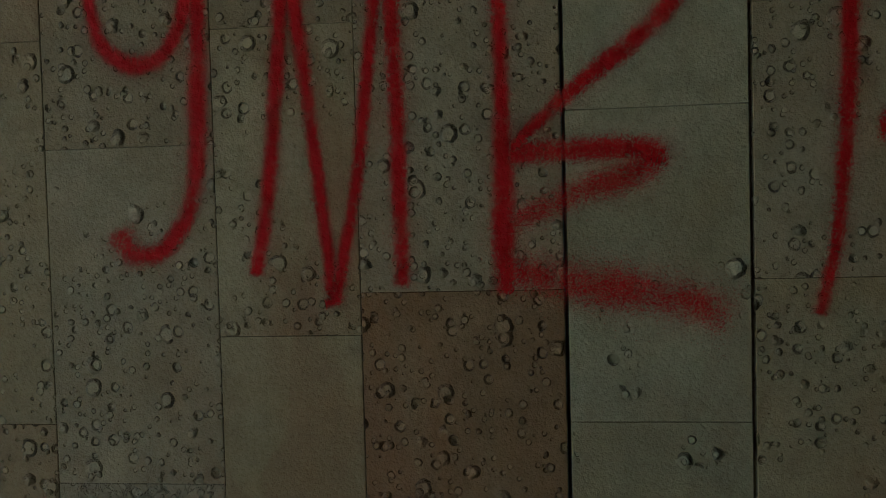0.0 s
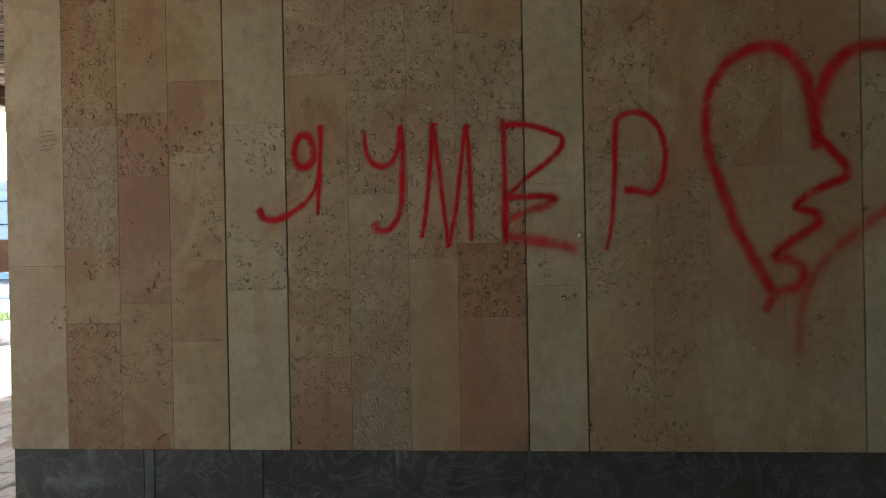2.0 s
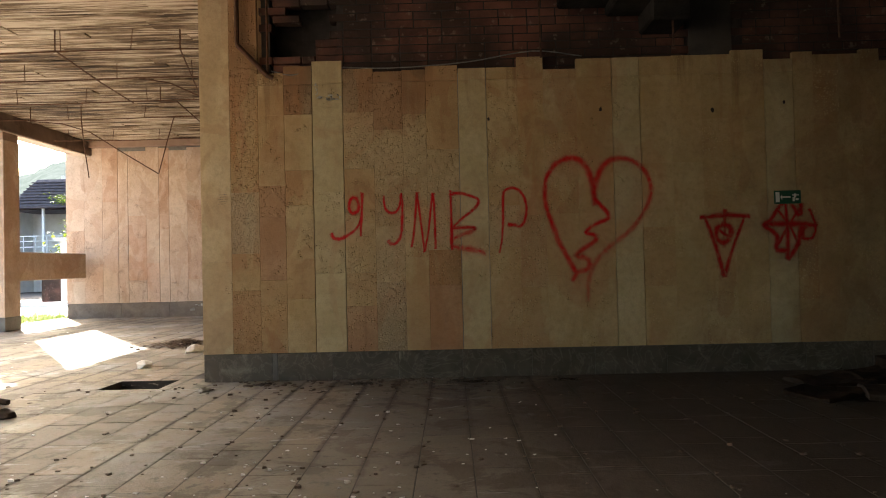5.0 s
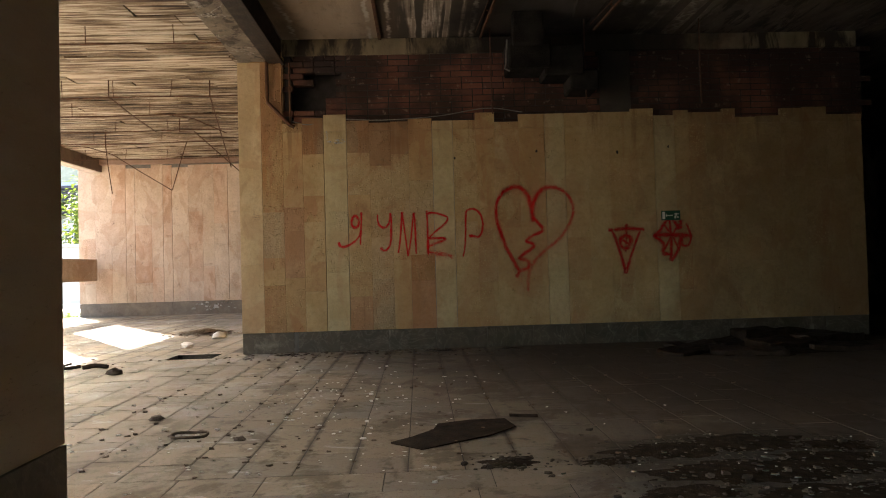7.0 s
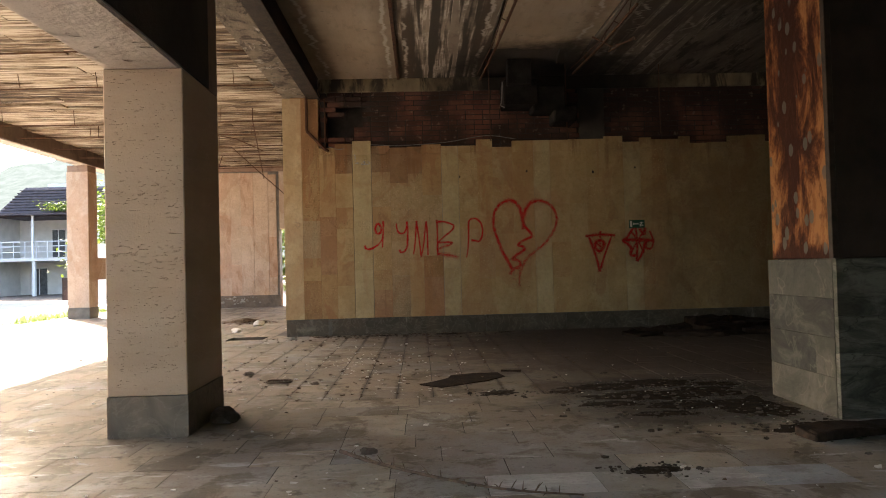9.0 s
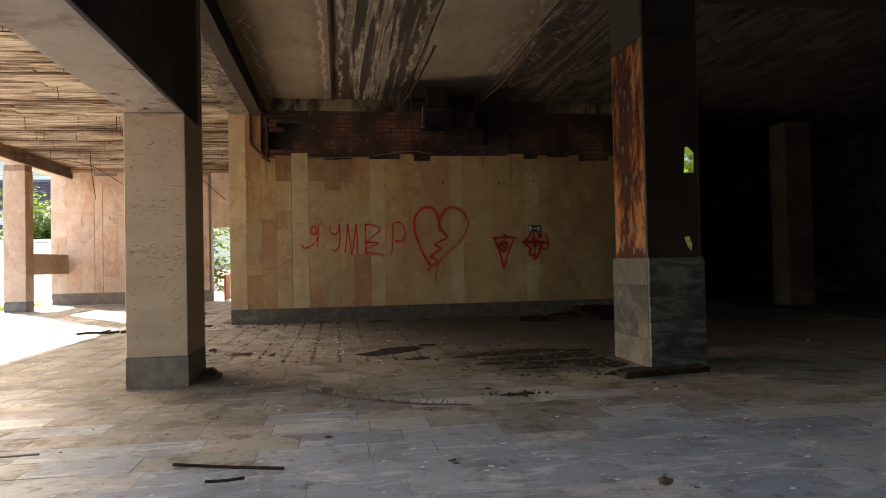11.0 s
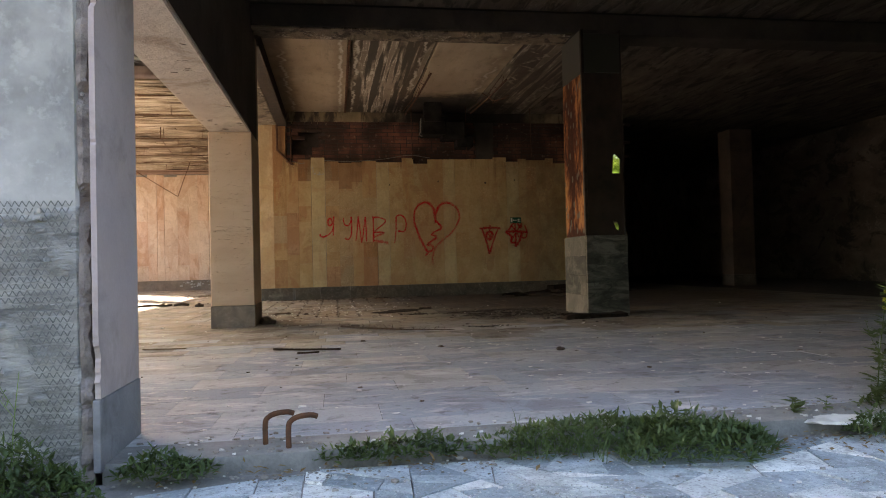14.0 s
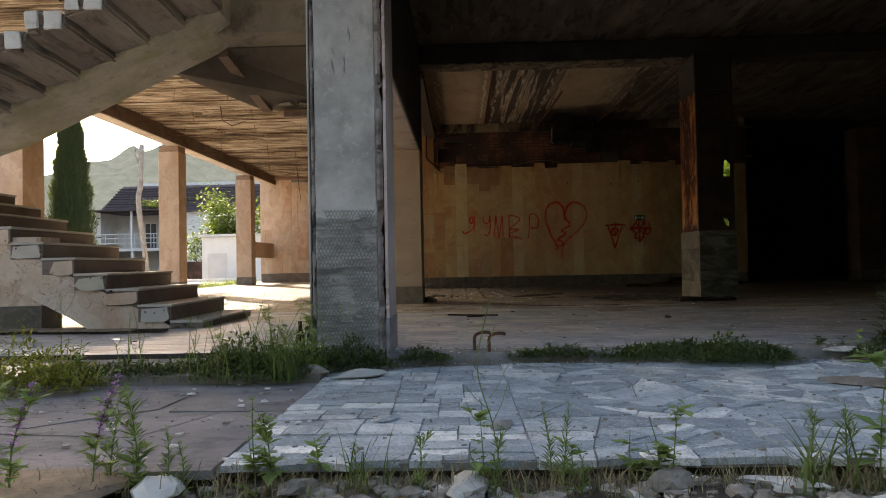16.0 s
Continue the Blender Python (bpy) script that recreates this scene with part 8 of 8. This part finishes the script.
for i in range(301):
    x = -620 + 2.4 * i
    row = []
    for j in range(10):
        y = 330 + 26 * j
        z = -4 + (80 + 44 * math.exp(-((x + 250) / 75) ** 2) + 6 * math.sin(x * 0.031)) * (j / 9) ** 0.8 * (0.92 + 0.12 * noise.noise((x * 0.05, y * 0.05, 0)))
        z += 1.5 * noise.noise((x * 0.09, y * 0.09, 4)) + 1.3 * noise.noise((x * 0.4, y * 0.3, 8)) + 1.0 * noise.noise((x * 1.1, y * 0.5, 5))
        row.append(bm.verts.new((x, y, z)))
    rows.append(row)
for a, b in zip(rows, rows[1:]):
    for j in range(9):
        bm.faces.new((a[j], b[j], b[j + 1], a[j + 1]))
for f in bm.faces:
    f.smooth = True
backdrop = solid("backdrop", bm, hill_mat.m, "wooded hills, pale haze painted into their colour", "hills", "structure")

# ---- floor tiles ----
# beyond the cross line the tiles run in columns towards the wall, before it in rows across the hall
rnd = random.Random(2)
TW, LINE = 0.285, -5.04
picked = 0
rest, front = ([], []), ([], [])
shapes = {}


def tile_mesh(w, d):
    key = (round(w, 2), round(d, 2))
    if key not in shapes:
        bm = boxed(-w / 2, w / 2, -d / 2, d / 2, -0.03, 0.0, 0.0018)
        me = bpy.data.meshes.new("tile")
        bm.to_mesh(me)
        bm.free()
        me.materials.append(floor_tile)
        shapes[key] = me
    return shapes[key]


def lay(x0, x1, y0, y1):
    """One floor tile, unless a wall or the pit takes its place."""
    global picked
    cx, cy = (x0 + x1) / 2, (y0 + y1) / 2
    joint = 0.0055 if cy > LINE else 0.0035 if cy > -8.6 else 0.002
    w, d = x1 - x0 - joint, y1 - y0 - joint
    if w < 0.03 or d < 0.03 or (x1 > -1.1 and x0 < 6.6 and -0.02 < cy < 0.8):
        return
    if x1 > PIT[0] + 0.002 and x0 < PIT[1] - 0.002 and y1 > PIT[2] + 0.002 and y0 < PIT[3] - 0.002:
        for a, b, c, d in ((x0, PIT[0], y0, y1), (PIT[1], x1, y0, y1), (max(x0, PIT[0]), min(x1, PIT[1]), y0, PIT[2]), (max(x0, PIT[0]), min(x1, PIT[1]), PIT[3], y1)):
            if b - a > 0.04 and d - c > 0.04:
                lay(a, b - 0.001, c, d - 0.001)
        return
    dz = rnd.uniform(-0.0012, 0.0004)
    if -1.4 < cx < 2.6 and -6.9 < cy < -0.25 and picked < 300:
        picked += 1
        ob = new("tile", tile_mesh(w, d))
        ob.location = (cx, cy, dz)
        ob.rotation_euler = (rnd.uniform(-0.003, 0.003), rnd.uniform(-0.003, 0.003), rnd.uniform(-0.003, 0.003))
        ob.parent = floor
        return
    rv, rf = front if cy < -7.9 + rnd.uniform(-0.9, 0.9) else rest
    n, hx, hy = len(rv), w / 2, d / 2
    corners = [(cx - hx, cy - hy), (cx + hx, cy - hy), (cx + hx, cy + hy), (cx - hx, cy + hy)]
    rv += [(x, y, dz + rnd.uniform(-0.0004, 0.0004)) for x, y in corners] + [(x, y, dz - 0.03) for x, y in corners]
    rf += [(n, n + 1, n + 2, n + 3), (n, n + 4, n + 5, n + 1), (n + 1, n + 5, n + 6, n + 2), (n + 2, n + 6, n + 7, n + 3), (n + 3, n + 7, n + 4, n)]


x = 0.072 - 26 * TW
while x < 8.4:
    y = LINE + (0.38 if round((x - 0.072) / TW) % 2 else 0.27)
    lay(x, x + TW, LINE, y)
    while y < 8.58:
        ln = rnd.choice((0.58, 0.58, 0.55, 0.62, 0.29))
        end = 0.0 if y < 0.0 < y + ln and -1.1 < x < 6.6 else min(y + ln, 8.58)
        lay(x, x + TW, y, end)
        y = end
    x += TW
y = LINE
while y > -11.37:
    deep = min(0.285 if y > -8.6 else 0.345, y + 11.38)
    x = -7.45 + rnd.uniform(0.0, 0.4)
    while x < 8.4:
        ln = rnd.choice((0.58, 0.58, 0.42, 0.52, 0.36)) if y > -8.6 else rnd.choice((0.58, 0.75, 0.9, 0.62, 0.45))
        lay(x, x + ln, y - deep, y)
        x += ln
    y -= deep
for name, (rv, rf), m in (("tiles_far", rest, floor_tiles), ("tiles_front", front, front_tiles)):
    me = bpy.data.meshes.new(name)
    me.from_pydata(rv, [], rf)
    me.materials.append(m)
    tagged(new(name, me), kind="stuff").parent = floor
